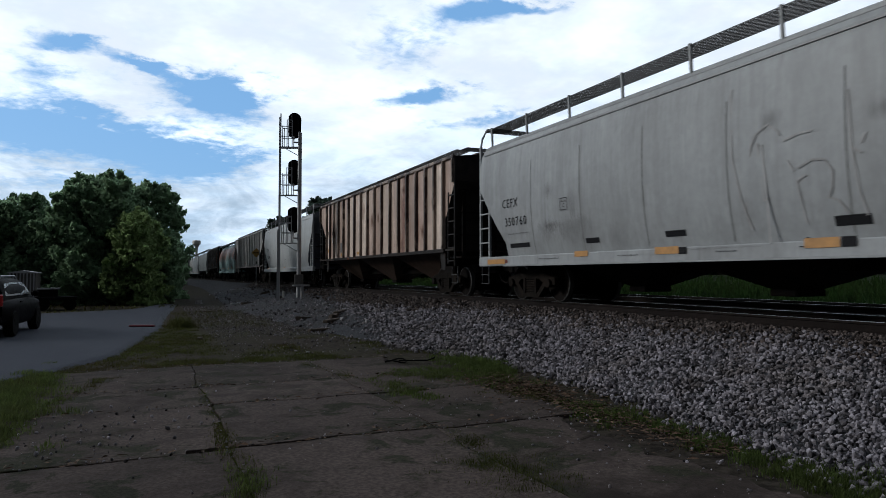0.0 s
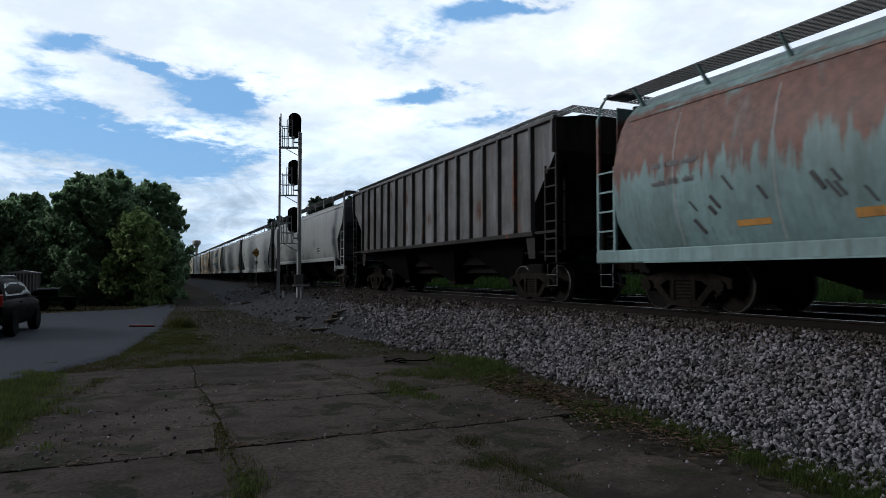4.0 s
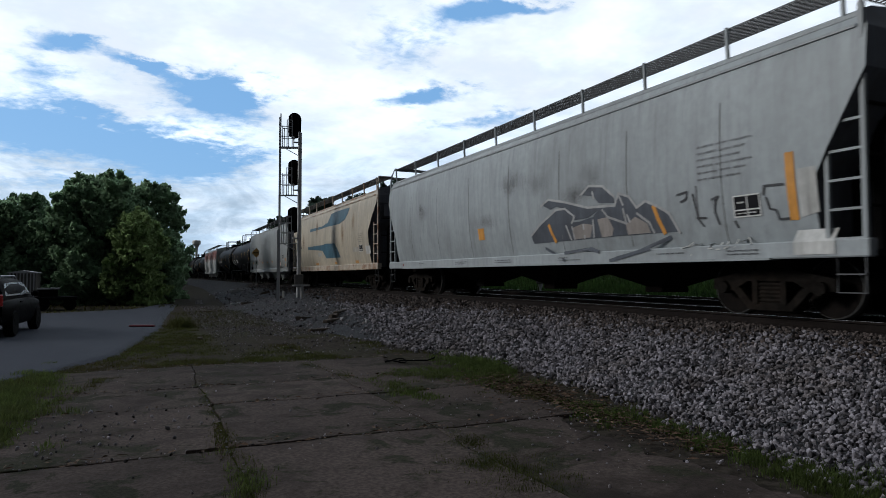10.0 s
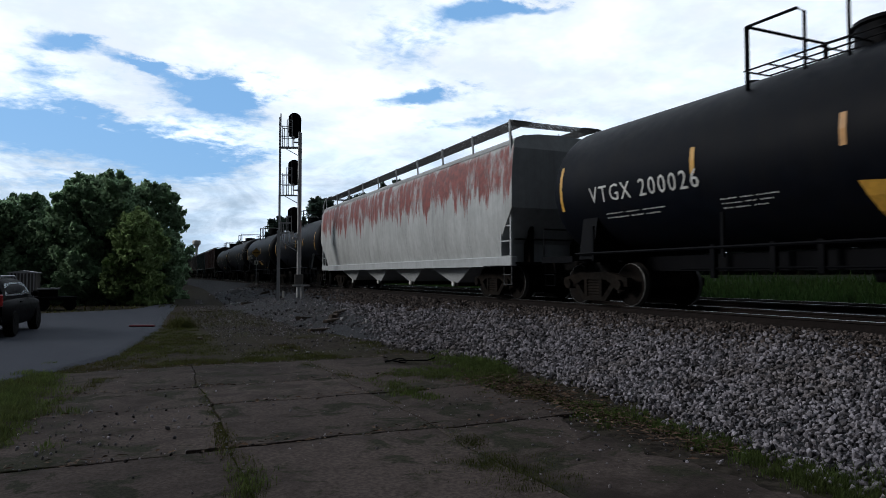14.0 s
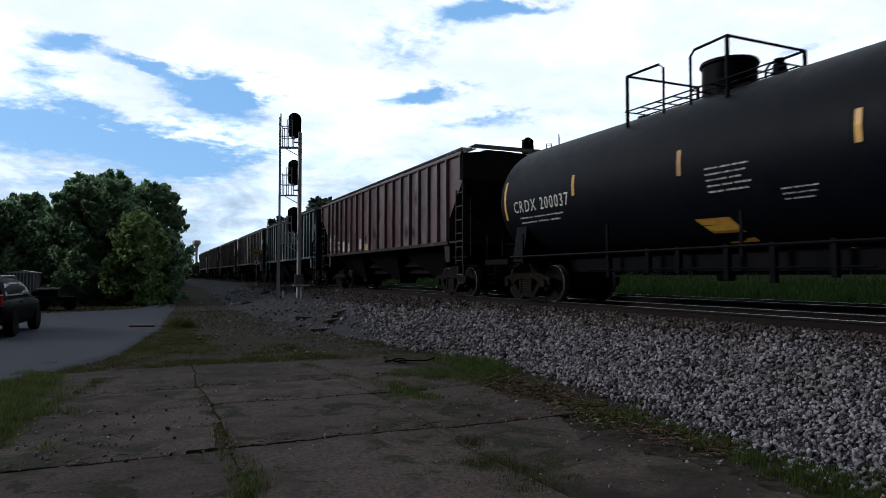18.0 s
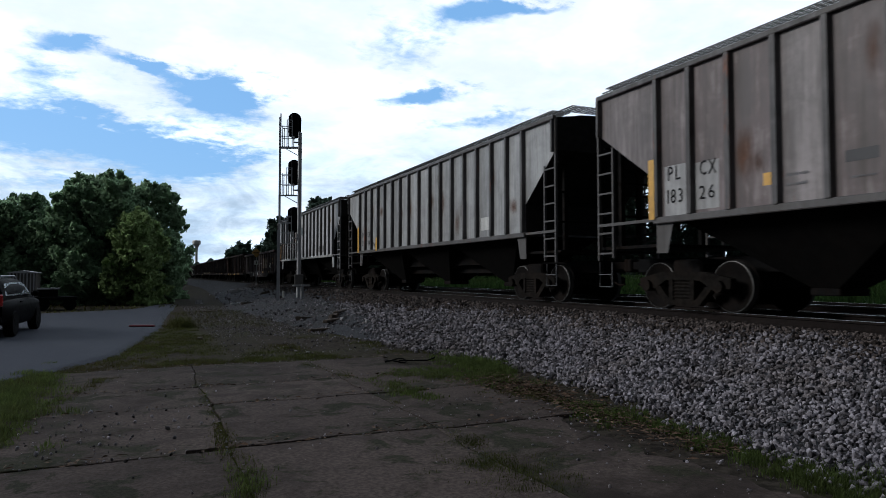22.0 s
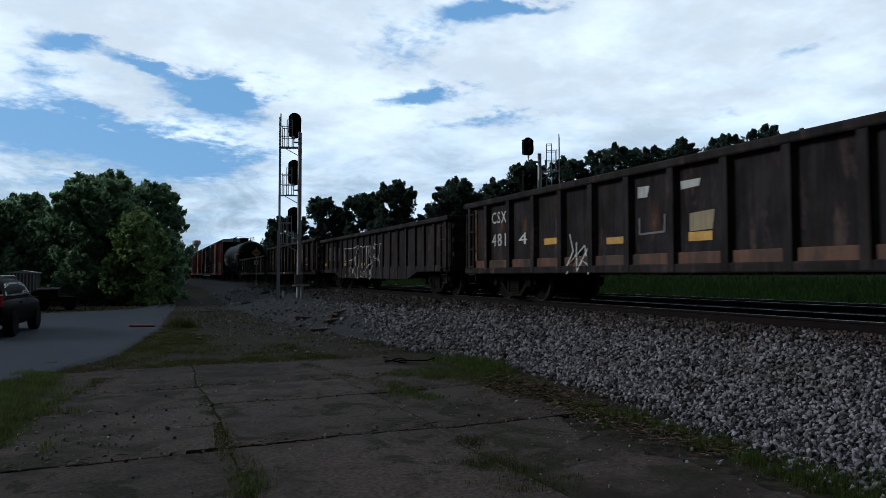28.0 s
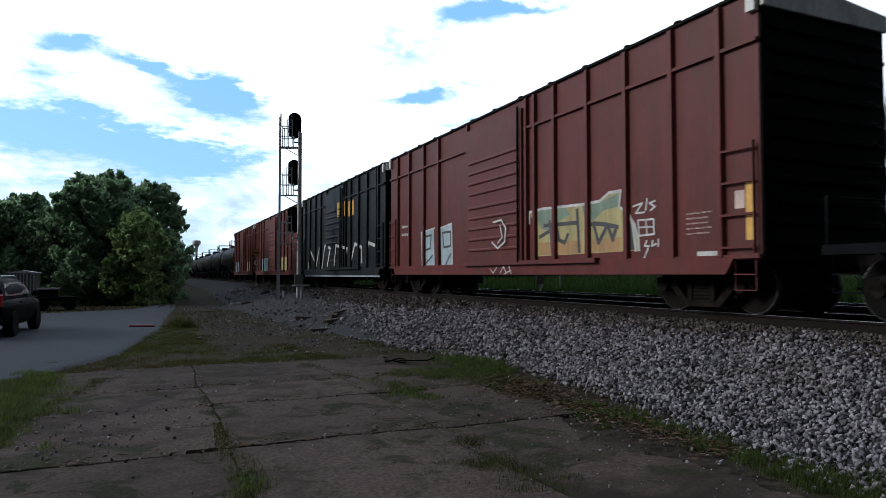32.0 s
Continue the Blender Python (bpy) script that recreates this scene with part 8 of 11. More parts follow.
stroke(30, [(7.41, 1.62), (7.06, 1.49), (6.93, 1.63)], 0.05, P_GRAFPINK, "spray_line")
letters(31, "CSXT", 6.92, 2.06, 0.31, 1.09, M_WHITE)
letters(31, "4810", 6.91, 1.44, 0.34, 1.08, M_WHITE)
letters(31, "4", 5.48, 1.44, 0.29, 0.41, M_WHITE)
rect(31, 4.29, 3.77, 1.38, 1.53, M_YELLOW, "reflector")
rect(31, 1.95, 1.40, 1.29, 1.43, M_YELLOW, "reflector")
rect(31, -0.32, -0.85, 1.25, 1.41, M_YELLOW, "reflector")
stroke(31, [(3.24, 1.57), (3.11, 1.19), (3.19, 0.87), (2.69, 1.3), (2.61, 0.93)], 0.035, P_GRAFWHITE, "spray_line")
stroke(31, [(2.99, 1.37), (2.82, 0.75), (2.48, 1.35), (2.42, 0.68)], 0.035, P_GRAFWHITE, "spray_line")
stroke(31, [(3.2, 0.69), (3.01, 1.12), (2.41, 0.86)], 0.035, P_GRAFWHITE, "spray_line")
patch(31, [(-0.15, 2.33), (-0.61, 2.33), (-0.57, 2.2), (-0.16, 2.18)], P_GRAFWHITE, "white_smudge")
patch(31, [(-0.35, 1.74), (-0.91, 1.77), (-0.86, 1.44), (-0.35, 1.42)], P_BANDPALE, "rusted_patch")
patch(31, [(0.98, 2.36), (0.66, 2.35), (0.72, 2.14), (0.98, 2.14)], P_GRAFWHITE, "white_smudge")
stroke(31, [(0.94, 1.74), (0.93, 1.44), (0.27, 1.46), (0.25, 1.77)], 0.04, P_GRAFGREY, "label_frame")
patch(31, [(8.3, 2.57), (7.86, 2.54), (7.81, 0.98), (8.3, 0.98)], P_TANSMEAR, "worn_end_panel")
rect(32, 8.16, 7.44, 1.14, 1.27, M_YELLOW, "reflector")
rect(32, 3.98, 3.45, 1.11, 1.24, M_YELLOW, "reflector")
rect(32, 1.24, 0.73, 1.08, 1.19, M_YELLOW, "reflector")
rect(32, -0.73, -0.97, 1.09, 1.18, M_YELLOW, "reflector")
rect(32, 6.89, 6.50, 1.41, 2.06, P_SMEAR, "pale_smear")
rect(32, 6.06, 5.69, 1.38, 2.07, P_SMEAR, "pale_smear")
rect(32, 5.24, 4.76, 1.31, 1.98, P_SMEAR, "pale_smear")
letters(33, "CS", 6.17, 1.86, 0.32, 0.65, P_BANDPALE)
letters(33, "XT", 4.82, 1.86, 0.32, 0.65, P_BANDPALE)
letters(33, "48", 6.19, 1.43, 0.32, 0.65, P_BANDPALE)
letters(33, "18", 4.67, 1.38, 0.32, 0.50, P_BANDPALE)
letters(33, "87", 3.61, 1.38, 0.33, 0.53, P_BANDPALE)
rect(33, 5.71, 5.23, 0.79, 0.90, M_YELLOW, "reflector")
rect(33, 3.50, 3.00, 0.73, 0.85, M_YELLOW, "reflector")
rect(33, 1.18, 0.68, 0.73, 0.84, M_YELLOW, "reflector")
rect(33, -1.90, -2.48, 1.39, 2.26, P_WORNGOLD, "faded_letter_block")
rect(33, -3.04, -3.57, 1.42, 2.23, P_WORNGOLD, "faded_letter_block")
rect(33, -4.19, -4.68, 1.42, 2.20, P_WORNGOLD, "faded_letter_block")
rect(33, -7.80, -7.91, 1.10, 2.05, P_WORNGOLD, "faded_letter_block")
rect(33, -4.41, -4.89, 0.74, 0.89, M_YELLOW, "reflector")
rect(33, -0.44, -0.96, 0.73, 0.88, M_YELLOW, "reflector")
stroke(33, [(-5.5, 1.61), (-6.03, 1.62), (-6.06, 1.28), (-5.5, 1.28), (-5.5, 1.61)], 0.05, P_GRAFWHITE, "label_frame")
rect(33, 1.33, 1.13, 1.879, 1.904, M_WHITE, "line_of_print", 0.004)
rect(33, 1.09, 0.94, 1.879, 1.904, M_WHITE, "line_of_print", 0.004)
rect(33, 0.90, 0.66, 1.879, 1.904, M_WHITE, "line_of_print", 0.004)
rect(33, 1.33, 1.07, 1.803, 1.829, M_WHITE, "line_of_print", 0.004)
rect(33, 1.04, 0.90, 1.803, 1.829, M_WHITE, "line_of_print", 0.004)
rect(33, 0.87, 0.72, 1.803, 1.829, M_WHITE, "line_of_print", 0.004)
rect(33, 1.33, 1.21, 1.728, 1.754, M_WHITE, "line_of_print", 0.004)
rect(33, 1.18, 0.99, 1.728, 1.754, M_WHITE, "line_of_print", 0.004)
rect(33, 0.96, 0.79, 1.728, 1.754, M_WHITE, "line_of_print", 0.004)
rect(33, 1.33, 1.13, 1.653, 1.678, M_WHITE, "line_of_print", 0.004)
rect(33, 1.09, 0.94, 1.653, 1.678, M_WHITE, "line_of_print", 0.004)
rect(33, 0.90, 0.66, 1.653, 1.678, M_WHITE, "line_of_print", 0.004)
stroke(33, [(7.53, 2.09), (7.0, 1.98), (7.23, 1.62), (7.55, 1.71)], 0.03, P_GRAFGREY, "spray_line")
letters(34, "SCL", 6.45, 1.71, 0.25, 0.80, M_WHITE)
letters(34, "32655", 6.55, 1.29, 0.25, 1.22, M_WHITE)
rect(34, 7.87, 7.64, 1.01, 1.52, M_YELLOW, "reflector")
stroke(34, [(7.55, 2.01), (7.36, 2.01), (7.43, 1.8)], 0.04, P_GRAFWHITE, "spray_line")
stroke(34, [(7.31, 2.01), (7.18, 1.8)], 0.04, P_GRAFWHITE, "spray_line")
stroke(34, [(7.57, 1.69), (7.11, 1.72)], 0.04, P_GRAFWHITE, "spray_line")
stroke(34, [(6.98, 1.51), (6.92, 1.3)], 0.04, P_GRAFWHITE, "spray_line")
rect(34, 0.12, -0.43, 0.93, 1.07, M_YELLOW, "reflector")
rect(34, -2.82, -3.35, 0.90, 1.04, M_YELLOW, "reflector")
rect(34, -6.76, -7.22, 0.90, 1.08, M_YELLOW, "reflector")
rect(34, 3.62, 3.19, 0.82, 0.96, M_YELLOW, "reflector")
rect(34, 6.41, 6.17, 0.84, 0.93, P_GRAFGREY, "small_label")
rect(36, -5.77, -6.08, 0.75, 0.85, P_GRAFPINK, "small_label")
rect(36, -7.17, -7.69, 0.70, 0.93, M_YELLOW, "yellow_placard")
rect(36, -7.16, -7.65, 0.95, 1.06, P_GRAFWHITE, "white_label")
rect(36, -8.18, -8.32, 1.21, 2.12, M_YELLOW, "yellow_stripe")
rect(36, -6.93, -7.10, 1.709, 1.739, P_GRAFPINK, "line_of_print", 0.004)
rect(36, -7.13, -7.26, 1.709, 1.739, P_GRAFPINK, "line_of_print", 0.004)
rect(36, -7.29, -7.49, 1.709, 1.739, P_GRAFPINK, "line_of_print", 0.004)
rect(36, -6.93, -7.14, 1.622, 1.652, P_GRAFPINK, "line_of_print", 0.004)
rect(36, -7.17, -7.28, 1.622, 1.652, P_GRAFPINK, "line_of_print", 0.004)
rect(36, -7.31, -7.43, 1.622, 1.652, P_GRAFPINK, "line_of_print", 0.004)
rect(36, -6.93, -7.03, 1.535, 1.564, P_GRAFPINK, "line_of_print", 0.004)
rect(36, -7.06, -7.21, 1.535, 1.564, P_GRAFPINK, "line_of_print", 0.004)
rect(36, -7.24, -7.38, 1.535, 1.564, P_GRAFPINK, "line_of_print", 0.004)
rect(36, -6.93, -7.10, 1.448, 1.477, P_GRAFPINK, "line_of_print", 0.004)
rect(36, -7.13, -7.26, 1.448, 1.477, P_GRAFPINK, "line_of_print", 0.004)
rect(36, -7.29, -7.49, 1.448, 1.477, P_GRAFPINK, "line_of_print", 0.004)
rect(36, -6.93, -7.14, 1.360, 1.390, P_GRAFPINK, "line_of_print", 0.004)
rect(36, -7.17, -7.28, 1.360, 1.390, P_GRAFPINK, "line_of_print", 0.004)
rect(36, -7.31, -7.43, 1.360, 1.390, P_GRAFPINK, "line_of_print", 0.004)
rect(36, 7.23, 7.01, 2.386, 2.486, M_WHITE, "line_of_print", 0.004)
rect(36, 6.96, 6.80, 2.386, 2.486, M_WHITE, "line_of_print", 0.004)
rect(36, 6.75, 6.48, 2.386, 2.486, M_WHITE, "line_of_print", 0.004)
rect(36, 7.23, 6.95, 2.091, 2.191, M_WHITE, "line_of_print", 0.004)
rect(36, 6.91, 6.76, 2.091, 2.191, M_WHITE, "line_of_print", 0.004)
rect(36, 6.72, 6.56, 2.091, 2.191, M_WHITE, "line_of_print", 0.004)
rect(36, -7.97, -8.16, 1.72, 2.01, P_GRAFPINK, "small_label")
rect(37, -0.92, -1.94, 3.48, 4.19, M_YELLOW, "letter_block")
rect(37, -2.33, -3.26, 3.42, 4.13, M_YELLOW, "letter_block")
stroke(37, [(6.18, 0.89), (5.46, 2.03), (4.05, 1.2), (3.4, 2.12)], 0.14, P_GRAFWHITE, "spray_line")
stroke(37, [(2.74, 1.03), (2.13, 2.22), (0.37, 2.01), (0.93, 1.16)], 0.14, P_GRAFWHITE, "spray_line")
stroke(37, [(-0.41, 1.14), (-0.72, 2.11), (-2.23, 1.91), (-1.75, 1.26)], 0.14, P_GRAFWHITE, "spray_line")
stroke(37, [(-2.71, 1.11), (-3.44, 2.08), (-4.49, 1.88), (-4.49, 1.21)], 0.14, P_GRAFWHITE, "spray_line")
stroke(37, [(-5.15, 1.2), (-5.47, 2.04), (-6.46, 1.87)], 0.14, P_GRAFWHITE, "spray_line")
rect(37, 6.93, -6.96, 0.58, 0.69, P_GRAFBLUE, "pale_sill_stripe")
rect(38, 5.6, 2.6, 0.95, 2.0, P_GRAFBLUE, "spray_painted_shape")
rect(38, -2.3, -5.2, 0.95, 1.9, P_GRAFGOLD, "spray_painted_shape")
rect(39, 5.6, 2.6, 0.95, 2.0, P_GRAFBLUE, "spray_painted_shape")
rect(39, -2.3, -5.2, 0.95, 1.9, P_GRAFGOLD, "spray_painted_shape")
stroke(32, [(3.69, 0.54), (3.42, 0.98), (3.45, 1.33), (3.94, 1.32), (3.98, 1.92), (2.64, 1.88), (1.64, 1.97)], 0.036, P_GRAFWHITE, "spray_line")
stroke(32, [(2.86, 1.89), (2.82, 1.4)], 0.036, P_GRAFWHITE, "spray_line")
stroke(32, [(3.09, 1.34), (2.48, 1.39), (2.88, 0.93), (2.82, 0.52)], 0.036, P_GRAFWHITE, "spray_line")
stroke(32, [(3.06, 1.25), (2.88, 0.93)], 0.036, P_GRAFWHITE, "spray_line")
stroke(32, [(2.33, 1.4), (2.13, 1.49), (2.11, 1.1), (2.33, 1.4)], 0.036, P_GRAFWHITE, "spray_line")
stroke(32, [(1.78, 1.74), (1.62, 1.55), (1.58, 1.26), (1.66, 0.97), (1.64, 0.51), (1.93, 0.67), (1.91, 0.51)], 0.036, P_GRAFWHITE, "spray_line")
stroke(32, [(1.64, 1.96), (1.66, 1.78)], 0.036, P_GRAFWHITE, "spray_line")
stroke(32, [(1.79, 0.83), (1.64, 0.9)], 0.036, P_GRAFWHITE, "spray_line")
stroke(32, [(1.41, 1.95), (1.08, 1.91), (1.14, 1.01), (0.85, 1.0), (0.91, 1.83), (0.69, 1.93)], 0.036, P_GRAFWHITE, "spray_line")
stroke(32, [(0.5, 1.92), (0.48, 1.43), (0.39, 0.98), (0.35, 0.56)], 0.036, P_GRAFWHITE, "spray_line")
stroke(32, [(0.39, 1.88), (0.47, 1.62)], 0.036, P_GRAFWHITE, "spray_line")
stroke(32, [(0.49, 1.89), (-0.11, 1.9), (0.18, 1.13), (0.26, 0.96), (-0.26, 1.18), (-0.3, 1.31)], 0.036, P_GRAFWHITE, "spray_line")
stroke(32, [(-0.11, 1.85), (-0.08, 1.52), (-0.14, 1.2)], 0.036, P_GRAFWHITE, "spray_line")
stroke(32, [(-0.33, 1.05), (-0.34, 0.6), (-0.06, 0.48)], 0.036, P_GRAFWHITE, "spray_line")
stroke(32, [(2.51, 0.96), (2.34, 0.75)], 0.036, P_GRAFWHITE, "spray_line")
stroke(32, [(2.31, 0.92), (2.58, 0.67)], 0.036, P_GRAFWHITE, "spray_line")
stroke(32, [(2.25, 1.02), (2.18, 0.65)], 0.036, P_GRAFWHITE, "spray_line")
stroke(32, [(-1.3, 1.31), (-1.24, 1.01)], 0.036, P_GRAFWHITE, "spray_line")
stroke(32, [(-1.19, 1.24), (-1.3, 1.83), (-1.34, 1.95), (-1.56, 1.9)], 0.036, P_GRAFWHITE, "spray_line")
stroke(32, [(3.86, 1.43), (3.84, 1.62), (3.71, 1.43), (3.68, 1.63)], 0.022, P_GRAFWHITE, "spray_line")
stroke(32, [(3.51, 1.59), (3.62, 1.6), (3.6, 1.45), (3.48, 1.46)], 0.022, P_GRAFWHITE, "spray_line")
stroke(32, [(3.6, 1.53), (3.5, 1.53)], 0.022, P_GRAFWHITE, "spray_line")
stroke(32, [(1.24, 0.73), (1.17, 0.8), (1.08, 0.76), (1.2, 0.58), (1.03, 0.6)], 0.022, P_GRAFWHITE, "spray_line")
stroke(32, [(0.98, 0.71), (0.96, 0.6), (0.88, 0.61), (0.88, 0.78), (0.96, 0.79), (0.98, 0.71)], 0.022, P_GRAFWHITE, "spray_line")
stroke(32, [(0.81, 0.8), (0.8, 0.56)], 0.022, P_GRAFWHITE, "spray_line")
stroke(32, [(0.73, 0.81), (0.61, 0.81), (0.66, 0.54)], 0.022, P_GRAFWHITE, "spray_line")
stroke(32, [(-0.08, 0.64), (-0.08, 0.85), (-0.14, 0.84), (-0.13, 0.77), (-0.08, 0.74), (-0.17, 0.65)], 0.022, P_GRAFWHITE, "spray_line")
stroke(32, [(-0.19, 0.69), (-0.19, 0.87), (-0.25, 0.87), (-0.25, 0.79), (-0.21, 0.78), (-0.28, 0.75), (-0.28, 0.69), (-0.19, 0.69)], 0.022, P_GRAFWHITE, "spray_line")
stroke(32, [(-0.44, 1.87), (-0.46, 1.77), (-0.54, 1.89)], 0.022, P_GRAFWHITE, "spray_line")
stroke(32, [(-0.61, 1.87), (-0.57, 1.76), (-0.65, 1.77)], 0.022, P_GRAFWHITE, "spray_line")
stroke(32, [(-0.67, 1.88), (-0.75, 1.88)], 0.022, P_GRAFWHITE, "spray_line")
stroke(32, [(-0.57, 1.96), (-1.03, 1.92)], 0.022, P_GRAFWHITE, "spray_line")
stroke(32, [(-0.85, 1.87), (-0.87, 1.73)], 0.022, P_GRAFWHITE, "spray_line")
stroke(32, [(-0.6, 2.03), (-0.64, 1.95)], 0.022, P_GRAFWHITE, "spray_line")
stroke(32, [(-0.74, 2.05), (-0.72, 1.94)], 0.022, P_GRAFWHITE, "spray_line")
stroke(32, [(-0.47, 1.38), (-0.61, 1.52), (-0.64, 1.35)], 0.022, P_GRAFWHITE, "spray_line")
stroke(32, [(-0.55, 1.4), (-0.73, 1.49), (-0.81, 1.36)], 0.022, P_GRAFWHITE, "spray_line")
stroke(32, [(-0.94, 1.55), (-0.92, 1.35), (-1.09, 1.31), (-1.05, 1.37)], 0.022, P_GRAFWHITE, "spray_line")
stroke(32, [(-0.68, 1.26), (-1.09, 1.25)], 0.022, P_GRAFWHITE, "spray_line")
patch(32, [(-0.8, 1.19), (-0.98, 1.19), (-1.0, 1.1), (-0.82, 1.09)], P_WORNGOLD, "worn_gold_patch", 0.0)
stroke(27, [(7.81, 2.2), (7.44, 1.46)], 0.04, P_GRAFGREY, "spray_line")
stroke(27, [(6.84, 2.15), (6.7, 1.37)], 0.04, P_GRAFGREY, "spray_line")
stroke(27, [(6.06, 1.85), (5.68, 1.41), (5.93, 1.28)], 0.04, P_GRAFGREY, "spray_line")
stroke(27, [(5.14, 1.96), (5.02, 1.56), (4.73, 1.96)], 0.04, P_GRAFGREY, "spray_line")
stroke(27, [(4.12, 2.05), (4.01, 1.6)], 0.04, P_GRAFGREY, "spray_line")
stroke(27, [(3.22, 2.06), (3.02, 1.57), (3.12, 1.18)], 0.04, P_GRAFGREY, "spray_line")
stroke(27, [(2.24, 2.0), (2.43, 1.54), (2.06, 1.16)], 0.04, P_GRAFGREY, "spray_line")
stroke(27, [(1.43, 2.01), (1.25, 1.54), (1.17, 1.89)], 0.04, P_GRAFGREY, "spray_line")
stroke(27, [(0.66, 1.91), (0.75, 1.48), (0.34, 1.33), (0.42, 1.81)], 0.04, P_GRAFGREY, "spray_line")
stroke(27, [(-0.12, 1.7), (-0.57, 1.33), (-0.65, 1.79)], 0.04, P_GRAFGREY, "spray_line")
stroke(27, [(-1.07, 1.61), (-1.55, 1.65)], 0.04, P_GRAFGREY, "spray_line")
stroke(27, [(-1.54, 0.93), (-1.61, 0.55)], 0.035, P_GRAFWHITE, "spray_line")
stroke(27, [(-1.34, 0.77), (-1.61, 0.55), (-1.8, 0.8)], 0.035, P_GRAFWHITE, "spray_line")
stroke(27, [(2.92, 0.99), (3.12, 0.7), (2.82, 0.57), (2.62, 0.79), (2.92, 0.99)], 0.035, P_GRAFWHITE, "spray_line")
stroke(27, [(-5.54, 1.58), (-6.03, 1.57), (-6.15, 1.23), (-5.62, 1.22), (-5.54, 1.58)], 0.035, P_GRAFWHITE, "spray_line")
stroke(27, [(-5.58, 1.42), (-6.07, 1.43)], 0.035, P_GRAFWHITE, "spray_line")
stroke(27, [(-5.83, 1.56), (-5.91, 1.24)], 0.035, P_GRAFWHITE, "spray_line")
patch(27, [(0.3, 0.93), (0.11, 0.75), (0.27, 0.52), (0.46, 0.75)], P_GRAFWHITE, "white_diamond", 0.0)
patch(27, [(-1.88, 1.97), (-2.53, 2.02), (-2.55, 1.24), (-2.0, 1.2)], P_TANSMEAR, "worn_tan_patch", 0.0)
patch(27, [(-2.85, 1.97), (-3.25, 2.0), (-3.47, 1.24), (-2.91, 1.23)], P_TANSMEAR, "worn_tan_patch", 0.0)
patch(27, [(-3.69, 2.05), (-4.3, 2.06), (-4.34, 1.24), (-3.79, 1.23)], P_TANSMEAR, "worn_tan_patch", 0.0)
stroke(27, [(-2.13, 1.93), (-2.38, 1.73), (-2.13, 1.53), (-2.5, 1.42)], 0.04, P_GRAFDARK, "dark_scrape")
stroke(27, [(-2.91, 1.41), (-3.41, 1.44)], 0.04, P_GRAFDARK, "dark_scrape")
stroke(27, [(-3.03, 1.72), (-3.25, 1.62)], 0.04, P_GRAFDARK, "dark_scrape")
stroke(27, [(-3.74, 1.82), (-4.15, 1.85)], 0.04, P_GRAFDARK, "dark_scrape")
stroke(27, [(-3.79, 1.45), (-4.35, 1.46)], 0.04, P_GRAFDARK, "dark_scrape")
stroke(27, [(-3.95, 1.7), (-4.2, 1.54)], 0.04, P_GRAFDARK, "dark_scrape")
patch(27, [(-6.54, 1.97), (-6.87, 1.96), (-6.91, 1.71), (-6.58, 1.71)], M_YELLOW, "yellow_panel", 0.0)
patch(27, [(-6.5, 1.65), (-6.94, 1.66), (-6.97, 1.45), (-6.54, 1.45)], M_YELLOW, "yellow_panel", 0.0)
stroke(27, [(-6.62, 1.89), (-6.8, 1.81), (-6.65, 1.77)], 0.03, P_GRAFDARK, "dark_scrape")
stroke(27, [(-6.65, 1.56), (-6.87, 1.57), (-6.76, 1.51)], 0.03, P_GRAFDARK, "dark_scrape")
patch(27, [(4.06, 0.98), (3.74, 0.98), (3.74, 0.88), (4.06, 0.88)], M_YELLOW, "reflector", 0.01)
patch(27, [(1.38, 0.98), (1.04, 0.98), (1.04, 0.89), (1.38, 0.89)], M_YELLOW, "reflector", 0.01)
patch(27, [(-2.25, 0.96), (-2.67, 0.96), (-2.67, 0.85), (-2.25, 0.86)], M_YELLOW, "reflector", 0.01)
patch(27, [(-4.89, 0.99), (-5.27, 0.98), (-5.27, 0.88), (-4.89, 0.88)], M_YELLOW, "reflector", 0.01)
patch(11, [(-1.19, 1.61), (-1.65, 1.86), (-2.37, 2.15), (-2.71, 2.12), (-3.01, 1.99), (-2.92, 1.82), (-3.23, 1.82), (-3.69, 1.88), (-3.92, 2.03), (-4.43, 2.01), (-4.56, 2.29), (-4.84, 2.21), (-5.07, 1.95), (-5.32, 2.05), (-5.62, 1.94), (-5.88, 1.79), (-6.08, 1.43), (-4.46, 1.44), (-1.27, 1.42)], P_SLATE, "spray_painted_shape", 0.0)
patch(11, [(-1.78, 2.31), (-2.02, 2.42), (-2.49, 2.34), (-3.34, 2.13), (-4.47, 2.07), (-4.5, 2.02), (-3.92, 2.01), (-3.54, 1.87), (-3.05, 1.86), (-2.96, 1.99), (-2.71, 2.14), (-2.37, 2.22), (-2.14, 2.17)], P_SLATE, "spray_painted_shape", 0.002)
patch(11, [(-3.34, 2.38), (-3.62, 2.54), (-4.08, 2.48), (-4.4, 2.26), (-4.43, 2.1), (-3.92, 2.15), (-3.78, 2.3)], P_SLATE, "spray_painted_shape", 0.002)
patch(11, [(-2.92, 1.7), (-3.33, 1.77), (-3.65, 1.72), (-3.53, 1.46), (-2.96, 1.44)], P_GRAFTAN, "spray_painted_fill", 0.004)
patch(11, [(-3.84, 1.82), (-4.18, 1.84), (-4.32, 1.6), (-4.24, 1.45), (-3.91, 1.44)], P_GRAFTAN, "spray_painted_fill", 0.004)
patch(11, [(-4.7, 1.65), (-5.0, 1.78), (-5.31, 1.63), (-5.37, 1.45), (-4.73, 1.45)], P_GRAFTAN, "spray_painted_fill", 0.004)
